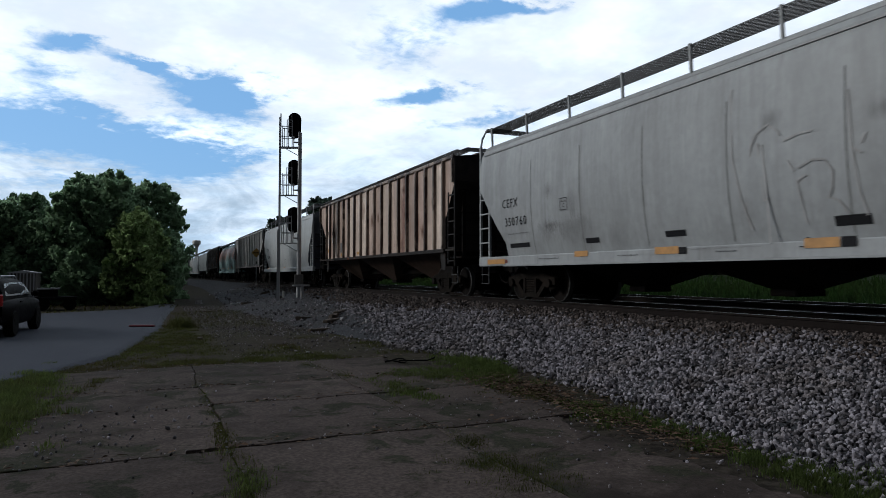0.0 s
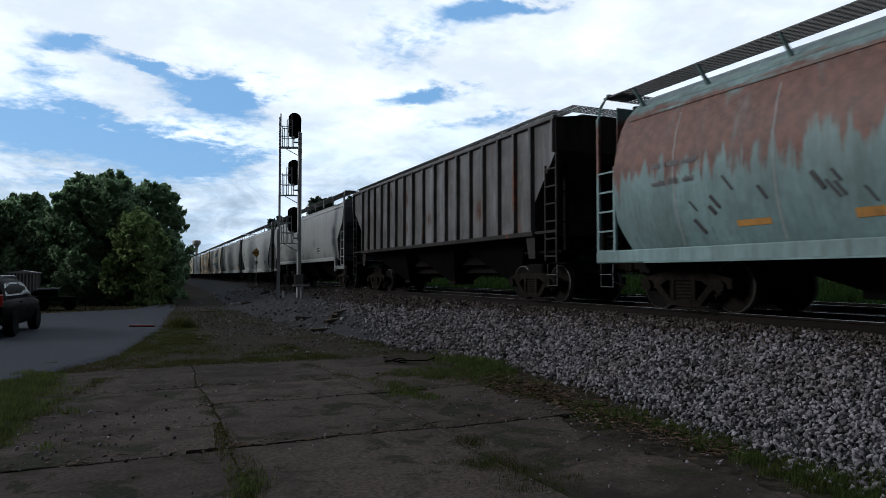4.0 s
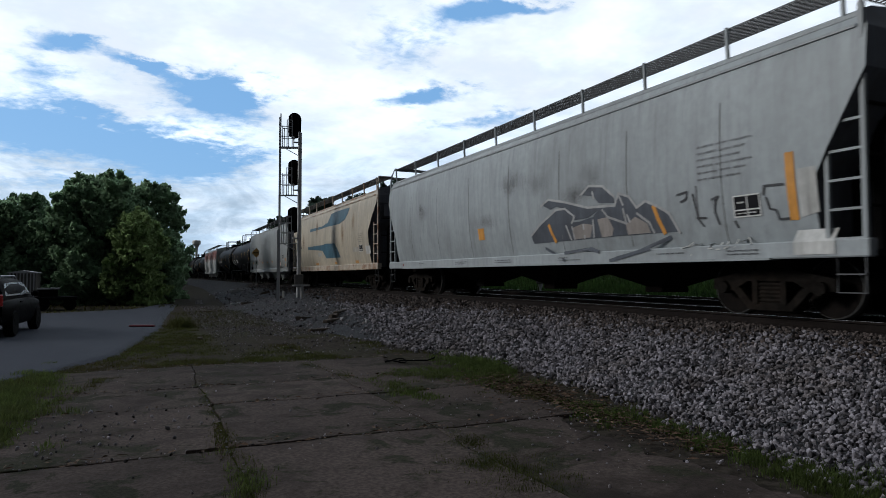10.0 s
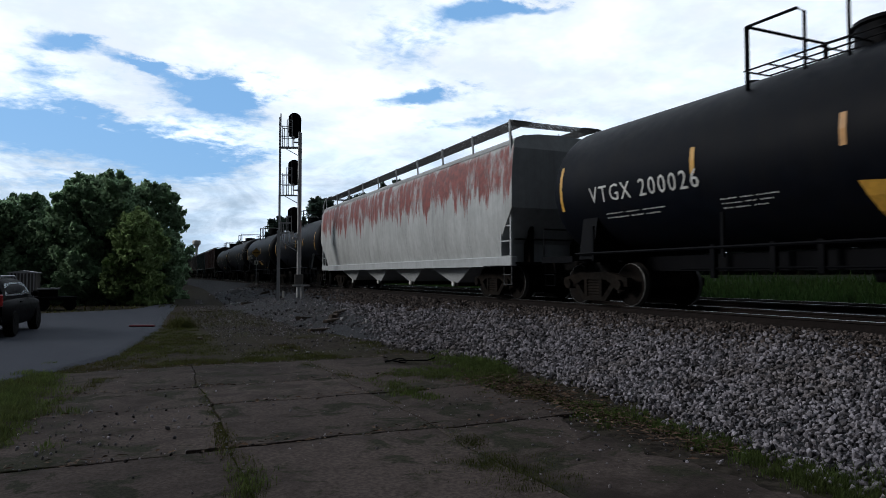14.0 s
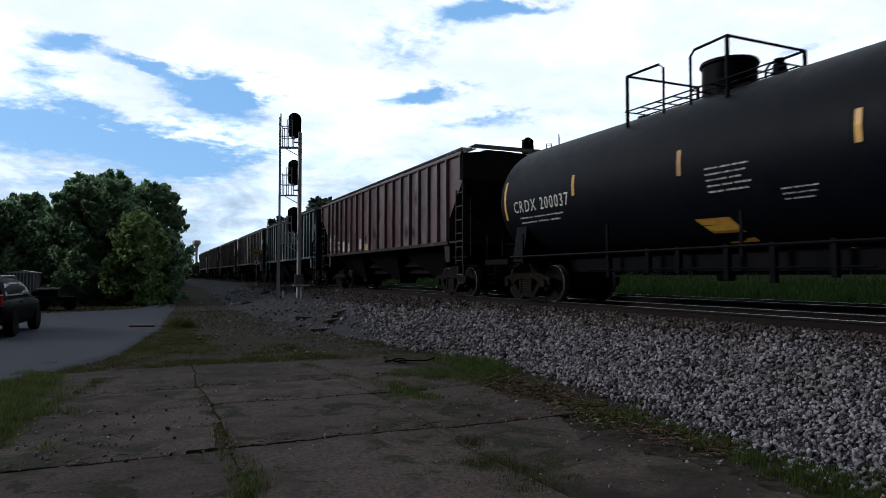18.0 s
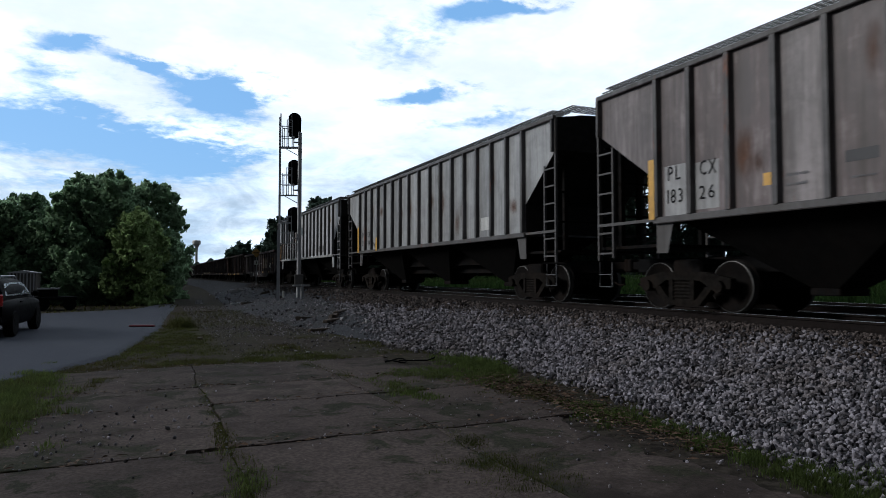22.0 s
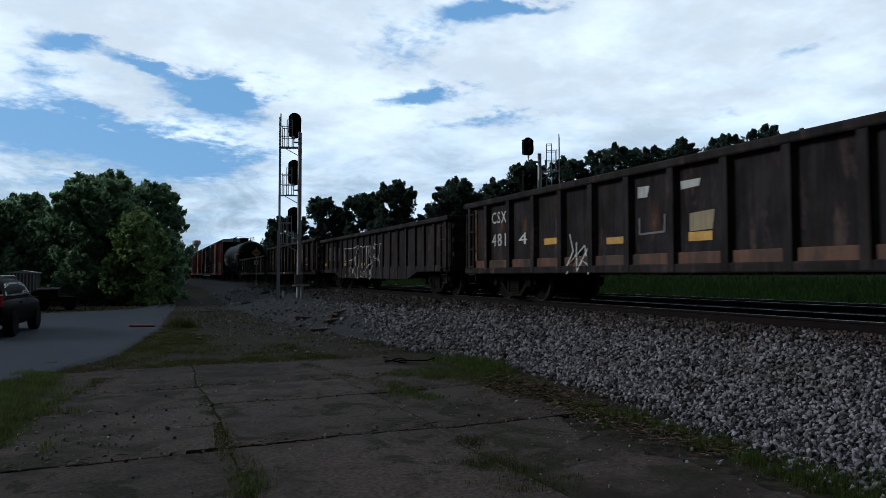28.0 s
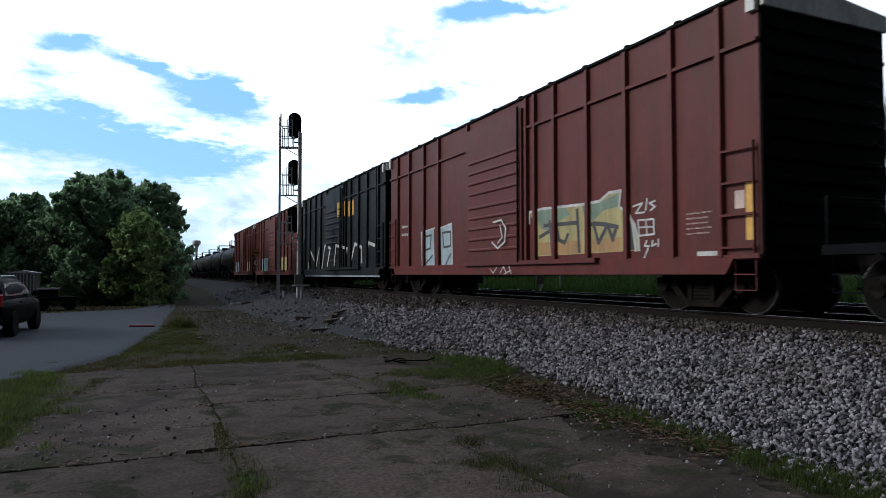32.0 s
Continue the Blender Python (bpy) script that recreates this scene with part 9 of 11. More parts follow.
stroke(11, [(-1.19, 1.61), (-1.65, 1.86), (-2.37, 2.15), (-2.71, 2.14), (-3.05, 1.94), (-2.92, 1.8)], 0.05, P_GRAFPALE, "spray_line")
stroke(11, [(-1.73, 2.28), (-2.07, 2.41), (-2.71, 2.29), (-3.54, 2.09), (-4.43, 2.05), (-4.57, 2.28), (-4.87, 2.18), (-5.07, 1.95), (-5.32, 2.05), (-5.65, 1.91), (-5.9, 1.77), (-6.1, 1.41)], 0.05, P_GRAFPALE, "spray_line")
stroke(11, [(-3.34, 2.38), (-3.62, 2.54), (-4.08, 2.48), (-4.43, 2.23)], 0.05, P_GRAFPALE, "spray_line")
stroke(11, [(-3.77, 2.26), (-3.74, 2.4)], 0.05, P_GRAFPALE, "spray_line")
stroke(11, [(-4.03, 2.0), (-4.18, 1.84), (-4.73, 1.67), (-4.67, 1.96)], 0.05, P_GRAFPALE, "spray_line")
stroke(11, [(-4.57, 2.25), (-4.83, 1.7)], 0.05, P_GRAFPALE, "spray_line")
stroke(11, [(-5.06, 1.84), (-5.37, 1.64), (-5.46, 1.45)], 0.05, P_GRAFPALE, "spray_line")
stroke(11, [(-2.96, 1.44), (-2.92, 1.72)], 0.05, P_GRAFPALE, "spray_line")
stroke(11, [(-3.33, 1.45), (-3.33, 1.74)], 0.05, P_GRAFPALE, "spray_line")
stroke(11, [(-3.65, 1.46), (-3.69, 1.81)], 0.05, P_GRAFPALE, "spray_line")
stroke(11, [(-2.7, 1.76), (-2.83, 1.45)], 0.05, P_GRAFPALE, "spray_line")
stroke(11, [(-2.02, 1.81), (-2.11, 1.62), (-2.22, 1.43)], 0.09, P_GRAFORANGE, "spray_line")
stroke(11, [(-5.53, 1.92), (-5.61, 1.69), (-5.73, 1.43)], 0.09, P_GRAFORANGE, "spray_line")
stroke(11, [(-1.75, 1.29), (-2.68, 0.98)], 0.07, P_SLATE, "spray_line")
stroke(11, [(-2.68, 1.15), (-3.51, 1.22), (-3.9, 1.14)], 0.07, P_SLATE, "spray_line")
stroke(11, [(-4.26, 0.95), (-5.1, 1.1), (-5.86, 1.34)], 0.07, P_SLATE, "spray_line")
stroke(11, [(-4.44, 0.99), (-5.41, 1.15)], 0.07, P_SLATE, "spray_line")
stroke(11, [(-6.24, 1.1), (-6.37, 1.22), (-6.44, 1.0)], 0.022, P_GRAFWHITE, "spray_line")
stroke(11, [(-6.21, 1.13), (-6.55, 1.19)], 0.022, P_GRAFWHITE, "spray_line")
stroke(11, [(-6.87, 1.18), (-6.82, 1.1), (-6.92, 1.1)], 0.022, P_GRAFWHITE, "spray_line")
stroke(11, [(-7.01, 1.19), (-6.99, 1.08), (-7.06, 1.08)], 0.022, P_GRAFWHITE, "spray_line")
stroke(11, [(-7.13, 1.2), (-7.15, 1.09), (-7.24, 1.12)], 0.022, P_GRAFWHITE, "spray_line")
stroke(11, [(-7.34, 1.23), (-7.36, 1.1)], 0.022, P_GRAFWHITE, "spray_line")
stroke(11, [(-7.45, 1.19), (-7.55, 1.25), (-7.68, 1.14)], 0.022, P_GRAFWHITE, "spray_line")
stroke(11, [(-6.13, 2.07), (-6.37, 2.1), (-6.34, 1.98), (-6.21, 1.94)], 0.035, P_GRAFDARK, "spray_line")
stroke(11, [(-6.5, 2.04), (-6.57, 1.61), (-6.67, 1.49)], 0.035, P_GRAFDARK, "spray_line")
stroke(11, [(-6.54, 1.63), (-6.74, 1.62)], 0.035, P_GRAFDARK, "spray_line")
stroke(11, [(-6.9, 1.91), (-7.04, 1.95), (-6.97, 1.88)], 0.035, P_GRAFDARK, "spray_line")
stroke(11, [(-6.97, 1.88), (-6.94, 1.7), (-7.01, 1.5)], 0.035, P_GRAFDARK, "spray_line")
stroke(11, [(-7.33, 1.52), (-7.37, 1.42)], 0.035, P_GRAFDARK, "spray_line")
stroke(11, [(-7.91, 1.88), (-7.93, 2.01), (-8.26, 2.0)], 0.035, P_GRAFDARK, "spray_line")
stroke(11, [(-7.95, 1.83), (-7.99, 1.66), (-8.1, 1.63), (-8.14, 1.49), (-8.31, 1.49)], 0.035, P_GRAFDARK, "spray_line")
stroke(0, [(-0.06, 1.38), (0.04, 1.61), (-0.15, 2.65), (-0.24, 2.82), (-0.44, 2.92), (-0.61, 2.8), (-0.65, 2.73)], 0.03, P_GRAFFAINT, "spray_line")
stroke(0, [(-0.26, 2.67), (-0.32, 1.79), (-0.42, 1.81)], 0.03, P_GRAFFAINT, "spray_line")
stroke(0, [(-0.34, 2.63), (-0.38, 2.0), (-0.44, 1.14)], 0.03, P_GRAFFAINT, "spray_line")
stroke(0, [(-0.94, 2.2), (-1.15, 2.28), (-1.34, 2.26), (-1.45, 2.1), (-1.43, 1.87), (-1.36, 1.73), (-1.5, 1.68), (-1.61, 1.5)], 0.03, P_GRAFFAINT, "spray_line")
stroke(0, [(-1.04, 2.08), (-0.9, 2.02), (-0.93, 1.81), (-0.99, 1.4)], 0.03, P_GRAFFAINT, "spray_line")
stroke(0, [(-0.72, 2.63), (-0.98, 2.69), (-1.16, 2.69)], 0.03, P_GRAFFAINT, "spray_line")
stroke(0, [(-0.77, 2.33), (-0.86, 2.17)], 0.03, P_GRAFFAINT, "spray_line")
stroke(0, [(-1.72, 2.37), (-1.86, 2.27)], 0.03, P_GRAFFAINT, "spray_line")
stroke(0, [(-1.92, 2.51), (-1.88, 2.4)], 0.03, P_GRAFFAINT, "spray_line")
stroke(0, [(0.24, 3.63), (0.22, 2.53), (0.1, 1.88), (-0.04, 1.38)], 0.03, P_GRAFFAINT, "spray_line")
stroke(0, [(-1.7, 3.13), (-1.74, 2.36), (-1.8, 1.75), (-1.87, 1.45)], 0.03, P_GRAFFAINT, "spray_line")
patch(36, [(-1.74, 2.21), (-2.05, 2.26), (-3.88, 2.19), (-4.51, 2.2), (-4.75, 2.34), (-5.18, 2.34), (-5.15, 2.02), (-5.36, 1.89), (-5.55, 1.7), (-5.68, 1.39), (-5.7, 1.13), (-4.49, 1.12), (-2.04, 1.11), (-1.95, 1.86)], P_GRAFGOLD, "spray_painted_shape", 0.0)
patch(36, [(-2.05, 2.24), (-3.24, 2.21), (-3.46, 2.01), (-3.01, 1.89), (-2.92, 1.66), (-2.3, 1.75), (-2.1, 1.99)], P_GRAFTEAL, "spray_painted_fill", 0.002)
patch(36, [(-3.88, 2.17), (-4.51, 2.18), (-5.12, 2.3), (-5.12, 2.03), (-4.65, 2.0), (-4.27, 1.8), (-3.96, 1.92)], P_GRAFTEAL, "spray_painted_fill", 0.002)
patch(36, [(-5.29, 1.88), (-5.52, 1.66), (-5.64, 1.15), (-5.31, 1.14)], P_GRAFDARK, "spray_painted_fill", 0.002)
patch(36, [(-2.15, 1.44), (-3.87, 1.41), (-3.86, 1.14), (-2.19, 1.14)], P_GRAFRUST, "spray_painted_fill", 0.002)
patch(36, [(-4.23, 1.41), (-5.18, 1.41), (-5.17, 1.14), (-4.26, 1.15)], P_GRAFRUST, "spray_painted_fill", 0.002)
stroke(36, [(-1.74, 1.93), (-1.74, 2.21), (-2.35, 2.24), (-3.88, 2.19), (-4.51, 2.2), (-4.81, 2.34), (-5.18, 2.34), (-5.12, 2.03)], 0.06, P_GRAFWHITE, "spray_line")
stroke(36, [(-5.17, 2.0), (-5.39, 1.87), (-5.58, 1.63), (-5.69, 1.34), (-5.7, 1.13)], 0.06, P_GRAFWHITE, "spray_line")
stroke(36, [(-5.42, 1.84), (-5.52, 1.64), (-5.61, 1.13)], 0.06, P_GRAFWHITE, "spray_line")
stroke(36, [(-2.4, 1.83), (-3.75, 1.81)], 0.09, P_GRAFDARK, "spray_line")
stroke(36, [(-2.64, 1.92), (-2.73, 1.12)], 0.09, P_GRAFDARK, "spray_line")
stroke(36, [(-2.92, 1.79), (-3.01, 1.46), (-3.23, 1.39), (-3.36, 1.57)], 0.09, P_GRAFDARK, "spray_line")
stroke(36, [(-3.71, 2.09), (-3.78, 1.17)], 0.09, P_GRAFDARK, "spray_line")
stroke(36, [(-4.07, 1.71), (-4.31, 1.75), (-4.69, 1.7), (-5.08, 1.62)], 0.09, P_GRAFDARK, "spray_line")
stroke(36, [(-4.31, 1.7), (-4.46, 1.33), (-4.76, 1.69), (-4.93, 1.36)], 0.09, P_GRAFDARK, "spray_line")
stroke(36, [(-5.01, 1.56), (-4.93, 1.43)], 0.09, P_GRAFDARK, "spray_line")
stroke(36, [(-2.2, 1.57), (-2.59, 1.68)], 0.09, P_GRAFDARK, "spray_line")
stroke(36, [(-5.54, 1.99), (-5.81, 2.03), (-5.62, 1.85), (-5.87, 1.85)], 0.035, P_GRAFWHITE, "spray_line")
stroke(36, [(-5.94, 2.1), (-5.9, 1.89)], 0.035, P_GRAFWHITE, "spray_line")
stroke(36, [(-6.15, 2.04), (-6.0, 2.01), (-6.15, 1.93), (-6.03, 1.87)], 0.035, P_GRAFWHITE, "spray_line")
stroke(36, [(-5.68, 1.71), (-6.11, 1.7), (-6.12, 1.42), (-5.71, 1.41), (-5.68, 1.71)], 0.035, P_GRAFWHITE, "spray_line")
stroke(36, [(-5.69, 1.57), (-6.11, 1.56)], 0.035, P_GRAFWHITE, "spray_line")
stroke(36, [(-5.9, 1.71), (-5.93, 1.42)], 0.035, P_GRAFWHITE, "spray_line")
stroke(36, [(-5.92, 1.31), (-5.86, 1.21), (-5.98, 1.2)], 0.035, P_GRAFWHITE, "spray_line")
stroke(36, [(-6.08, 1.3), (-6.05, 1.2), (-6.17, 1.24)], 0.035, P_GRAFWHITE, "spray_line")
stroke(36, [(-6.23, 1.32), (-6.22, 1.19)], 0.035, P_GRAFWHITE, "spray_line")
stroke(36, [(-5.95, 1.16), (-5.76, 0.84)], 0.035, P_GRAFWHITE, "spray_line")
stroke(36, [(-0.16, 2.07), (-0.59, 2.1), (-0.83, 1.87), (-0.77, 1.52), (-0.4, 1.36), (-0.09, 1.53)], 0.05, P_GRAFWHITE, "spray_line")
stroke(36, [(-0.53, 1.95), (-0.65, 1.65), (-0.41, 1.51)], 0.05, P_GRAFWHITE, "spray_line")
stroke(36, [(0.04, 0.83), (-0.15, 0.71), (-0.34, 0.86)], 0.03, P_GRAFWHITE, "spray_line")
stroke(36, [(-0.52, 0.71), (-0.7, 0.88), (-0.87, 0.7)], 0.03, P_GRAFWHITE, "spray_line")
stroke(36, [(-0.99, 0.88), (-1.1, 0.7)], 0.03, P_GRAFWHITE, "spray_line")
stroke(36, [(-0.75, 0.68), (-1.1, 0.79)], 0.03, P_GRAFWHITE, "spray_line")
patch(36, [(5.33, 2.12), (4.25, 2.21), (4.16, 0.72), (5.23, 0.72)], P_GRAFBLUE, "spray_painted_shape", 0.0)
patch(36, [(3.7, 2.17), (2.83, 2.26), (2.75, 0.71), (3.61, 0.72)], P_GRAFBLUE, "spray_painted_shape", 0.0)
stroke(36, [(5.03, 1.95), (4.44, 1.99), (4.54, 1.55), (5.03, 1.49)], 0.07, P_GRAFDARK, "spray_line")
stroke(36, [(3.52, 2.01), (2.92, 2.01), (2.92, 1.56), (3.43, 1.54), (3.52, 2.01)], 0.07, P_GRAFDARK, "spray_line")
stroke(36, [(5.03, 0.99), (4.34, 1.31)], 0.07, P_GRAFDARK, "spray_line")
stroke(36, [(3.43, 0.86), (2.92, 1.31)], 0.07, P_GRAFDARK, "spray_line")
stroke(36, [(5.33, 2.12), (4.16, 2.2)], 0.05, P_GRAFWHITE, "spray_line")
stroke(36, [(3.7, 2.17), (2.83, 2.26), (2.75, 0.71)], 0.05, P_GRAFWHITE, "spray_line")
stroke(36, [(5.23, 0.72), (5.33, 2.12)], 0.05, P_GRAFWHITE, "spray_line")
stain(3, 6.36, 5.72, 2.67, 3.56, M_STAIN)
stain(3, 6.44, 5.7, 3.75, 4.32, M_STAIN)
stain(3, 5.31, 4.83, 3.5, 4.3, M_STAIN)
stain(3, 4.89, 4.53, 2.2, 3.98, M_STAIN)
stain(3, 4.77, 4.48, 2.14, 3.03, M_STAIN)
stain(3, 5.27, 4.5, 2.2, 2.71, M_STAIN)
stain(3, 4.13, 3.42, 1.97, 2.63, M_STAIN)
stain(3, 3.71, 3.4, 2.01, 2.93, M_STAIN)
stain(3, 2.61, 2.32, 2.17, 3.14, M_STAIN)
stain(3, 1.88, 1.4, 2.03, 2.57, M_STAIN)
stain(3, 1.56, 1.23, 1.94, 2.89, M_STAIN)
stain(3, 8.65, 7.99, 3.64, 4.22, M_STAIN)
stain(3, 4.2, 3.86, 1.37, 1.92, M_STAIN)
stain(3, 6.11, 5.58, 2.01, 2.48, M_STAIN)
part("end_placard", Shape().box(0.7, 1.3, -FACES[21][1] + 0.98, -FACES[21][1] + 1.0, 3.55, 3.95), M_WHITE, FACES[21][0], "white placard on the end")
data_table(15, -4.95, -6.1, 2.1, 2.65)
data_table(19, -4.85, -6.1, 2.22, 2.74)
data_table(35, -4.6, -5.78, 2.37, 2.9)
for n, word in ((15, "VTGX 200026"), (19, "GATX 31797"), (35, "GATX 221266")):
    tl = FACES[n][1] - (1.2 if n == 35 else 0.7)
    letters(n, word, -tl + (0.4 if n == 35 else 0.52) - OFF[n], 3.12, 0.13, 0.3 if n == 35 else 0.36, P_GRAFGREY)
    for k in range(2):
        fine_print(n, -tl + 0.5 - OFF[n], -tl + 0.2 - OFF[n], 2.93 - 0.12 * k, 2.98 - 0.12 * k, P_GRAFGREY)
for n, spots in ((10, ((1.5, 3.4, 1.3, 1.6), (-2.6, 2.9, 0.8, 1.7), (-4.6, 2.7, 0.7, 2.0), (4.6, 2.8, 0.9, 1.7), (-6.4, 3.2, 0.5, 1.1), (6.3, 3.0, 0.8, 1.3))), (12, ((2.0, 3.2, 0.7, 1.3), (-3.2, 2.6, 0.7, 1.6), (5.4, 2.6, 0.8, 1.3), (-5.0, 3.1, 0.5, 1.2))),
                 (9, ((5.6, 3.2, 0.8, 1.2), (-5.2, 3.0, 0.6, 1.4), (1.2, 2.7, 0.5, 1.4)))):
    for y, z, w, h in spots:
        stain(n, y + w / 2, y - w / 2, z - h / 2, z + h / 2, M_STAINPALE)
for n, count, shade in ((1, 8, M_STAIN), (5, 8, M_STAIN), (23, 8, M_STAIN), (24, 18, M_STAIN), (25, 14, M_STAIN), (21, 10, M_STAINDARK), (26, 5, M_STAINPALE), (28, 14, M_STAIN), (29, 6, M_STAIN), (31, 10, M_STAIN), (33, 6, M_STAIN), (34, 8, M_STAIN)):
    rs = random.Random(n)
    low = 28 <= n
    for _ in range(count):
        y, z, w, h = rs.uniform(-7, 7), rs.uniform(1.3, 2.1) if low else rs.uniform(2.1, 3.9), rs.uniform(0.25, 0.7), rs.uniform(0.4, 1.1)
        z = min(max(z, (1.0 if low else 1.75) + h / 2), (2.05 if n == 34 else 2.55 if low else 4.3) - h / 2)
        stain(n, y + w / 2, y - w / 2, z - h / 2, z + h / 2, shade)
stain(28, -7.6, -8.15, 0.9, 2.5, M_STAINPALE)
stain(28, -7.2, -8.1, 0.95, 1.5, M_STAIN)
stain(31, 8.3, 7.6, 0.95, 2.5, M_STAIN)
# grey grime rubbed into the pale sides, and small print on their sills
for n in (0, 6, 7, 8, 11):
    rs = random.Random(n + 40)
    for _ in range(9):
        y, z, w, h = rs.uniform(-6, 6), rs.uniform(1.5, 3.2), rs.uniform(0.5, 1.8), rs.uniform(0.3, 0.9)
        z = max(z, 1.3 + h / 2)
        stain(n, y + w / 2, y - w / 2, z - h / 2, z + h / 2, M_SMUDGE)
    if n != 6:
        for y in (6.0, 3.1, 0.6, -2.4, -5.6, -7.2):
            for k in range(1 + rs.randrange(2)):
                fine_print(n, y, y - rs.uniform(0.3, 0.9), 1.035 - 0.055 * k, 1.06 - 0.055 * k, P_GRAFDARK)
        rect(n, 7.62, 7.5, 0.98, 1.06, P_REDPATCH, "red_tab")


# ---- slab, road and verge ----
def slabs():
    pavement = tagged(new("pavement"), "cracked old concrete slabs with grass in the joints", "concrete slab", kind="structure")
    r = random.Random(3)
    xs = [-1.45, 0.75, 2.86, 4.75]
    rows = [(-7, 0.62), (0.62, 6.6), (6.64, 8.9), (8.9, 10.4), (10.4, 12.8)]

    def wander(p, q, seed):
        return 0.085 * noise.noise((p * 0.8, q * 0.8, seed)) + 0.035 * noise.noise((p * 3.7, q * 3.7, seed)) + 0.014 * noise.noise((p * 17, q * 17, seed))

    for i in range(3):
        for j, (y0, y1) in enumerate(rows):
            x0, x1 = xs[i] + 0.003, xs[i + 1] - 0.003
            if i == 2:
                x1 = (4.2, 4.35, 4.7, 4.75, 4.4)[j]
            n, m = 26, 44
            gap = 0.0015 if j != 2 else (0.002, 0.02, 0.002)[i]
            ring = [(x0 + (x1 - x0) * k / n, y0 + gap + wander(x0 + (x1 - x0) * k / n, y0, 1) + gap * 2 * max(0, noise.noise((x0 + k * 0.3, y0, 6)))) for k in range(n)]
            ring += [(x1 - 0.004 + (wander(xs[i + 1], y0 + (y1 - y0) * k / m, 2) * (4 if i == 2 else 1)), y0 + (y1 - y0) * k / m) for k in range(m)]
            ring += [(x1 - (x1 - x0) * k / n, y1 + wander(x1 - (x1 - x0) * k / n, rows[j + 1][0] if j < 4 else y1, 1) * (2.5 if j == 4 else 1)) for k in range(n)]
            ring += [(x0 + 0.004 + (wander(xs[i], y1 - (y1 - y0) * k / m, 2) * (4 if i == 0 else 1)), y1 - (y1 - y0) * k / m) for k in range(m)]
            tilt, rise = r.uniform(-0.008, 0.008), r.uniform(-0.004, 0.004)
            top = 0.016 + r.uniform(0, 0.01)
            cx, cy = (x0 + x1) / 2, (y0 + y1) / 2
            height = lambda x, y: top + tilt * (x - cx) + rise * (y - cy)
            lo = [(x, y, -0.12) for x, y in ring]
            hi = [(x, y, height(x, y) + 0.003 - 0.01 * max(0, noise.noise((x * 4, y * 4, 8)))) for x, y in ring]
            hin = [(x + (cx - x) * 0.012, y + (cy - y) * 0.008, height(x, y) + 0.008) for x, y in ring]
            part("slab", Shape().loft([lo, hi, hin]), M_CONC, pavement)
    # broken flakes lying at the open joint and at the edges
    for x, y, w, d in ((0.5, 6.66, 0.3, 0.03), (1.3, 6.62, 0.25, 0.02)):
        part("flake", Shape().prism([(x - w / 2, y - d), (x, y - d * 1.6), (x + w / 2, y - d * 0.4), (x + w / 3, y + d), (x - w / 3, y + d * 0.7)], "z", 0.01, 0.05), M_CONC, pavement)
    for pts in ([(-1.3, 11.3), (-0.7, 11.5), (0.1, 11.2)], [(-0.9, 7.6), (-0.2, 7.75), (0.6, 7.6)], [(2.9, 7.5), (3.6, 7.75), (4.5, 7.6)], [(2.95, 5.2), (3.5, 5.3), (4.3, 5.65)], [(-0.5, 10.0), (0.0, 10.35)], [(3.0, 9.6), (3.9, 9.8)]):
        s = Shape()
        for (xa, ya), (xb, yb) in zip(pts, pts[1:]):
            for k in range(7):
                a, b = k / 7, (k + 1) / 7
                w = 0.003 + 0.008 * r.random()
                x0, y0, x1, y1 = xa + (xb - xa) * a, ya + (yb - ya) * a + r.uniform(-0.03, 0.03), xa + (xb - xa) * b, ya + (yb - ya) * b + r.uniform(-0.03, 0.03)
                s.add([(x0, y0 - w, 0.044), (x1, y1 - w, 0.044), (x1, y1 + w, 0.044), (x0, y0 + w, 0.044)], [(0, 1, 2, 3)])
        part("crack", s, M_SOIL, pavement)
    return pavement


slabs()

ROAD_EDGE = [(-8.0, -20), (-5.4, 0), (-3.6, 7), (-2.1, 12.1), (-1.5, 13.5), (-0.75, 15.4), (-0.3, 18.7), (0.15, 22), (0.3, 24.7), (0.55, 29.7), (1.0, 35), (1.25, 40)]
FAR_EDGE = [(-30, -20), (-26, 0), (-22, 7), (-18, 14), (-14, 20), (-11, 25), (-8.5, 29), (-6, 31.7), (-4.1, 32.6), (-2.5, 33.7), (-0.6, 35), (0.6, 40)]
road = Shape()
road.v = [(x, y, 0.045) for x, y in ROAD_EDGE] + [(x, y, 0.045) for x, y in FAR_EDGE]
road.v += [(x + 0.22, y + 0.02, 0.004) for x, y in ROAD_EDGE]
road.f = [(i, i + 1, 12 + i + 1, 12 + i) for i in range(11)] + [(i + 1, i, 24 + i, 24 + i + 1) for i in range(11)]
tagged(part("road", road, M_ROAD, None), "blue-grey asphalt road curving past the trees", "road", kind="structure")


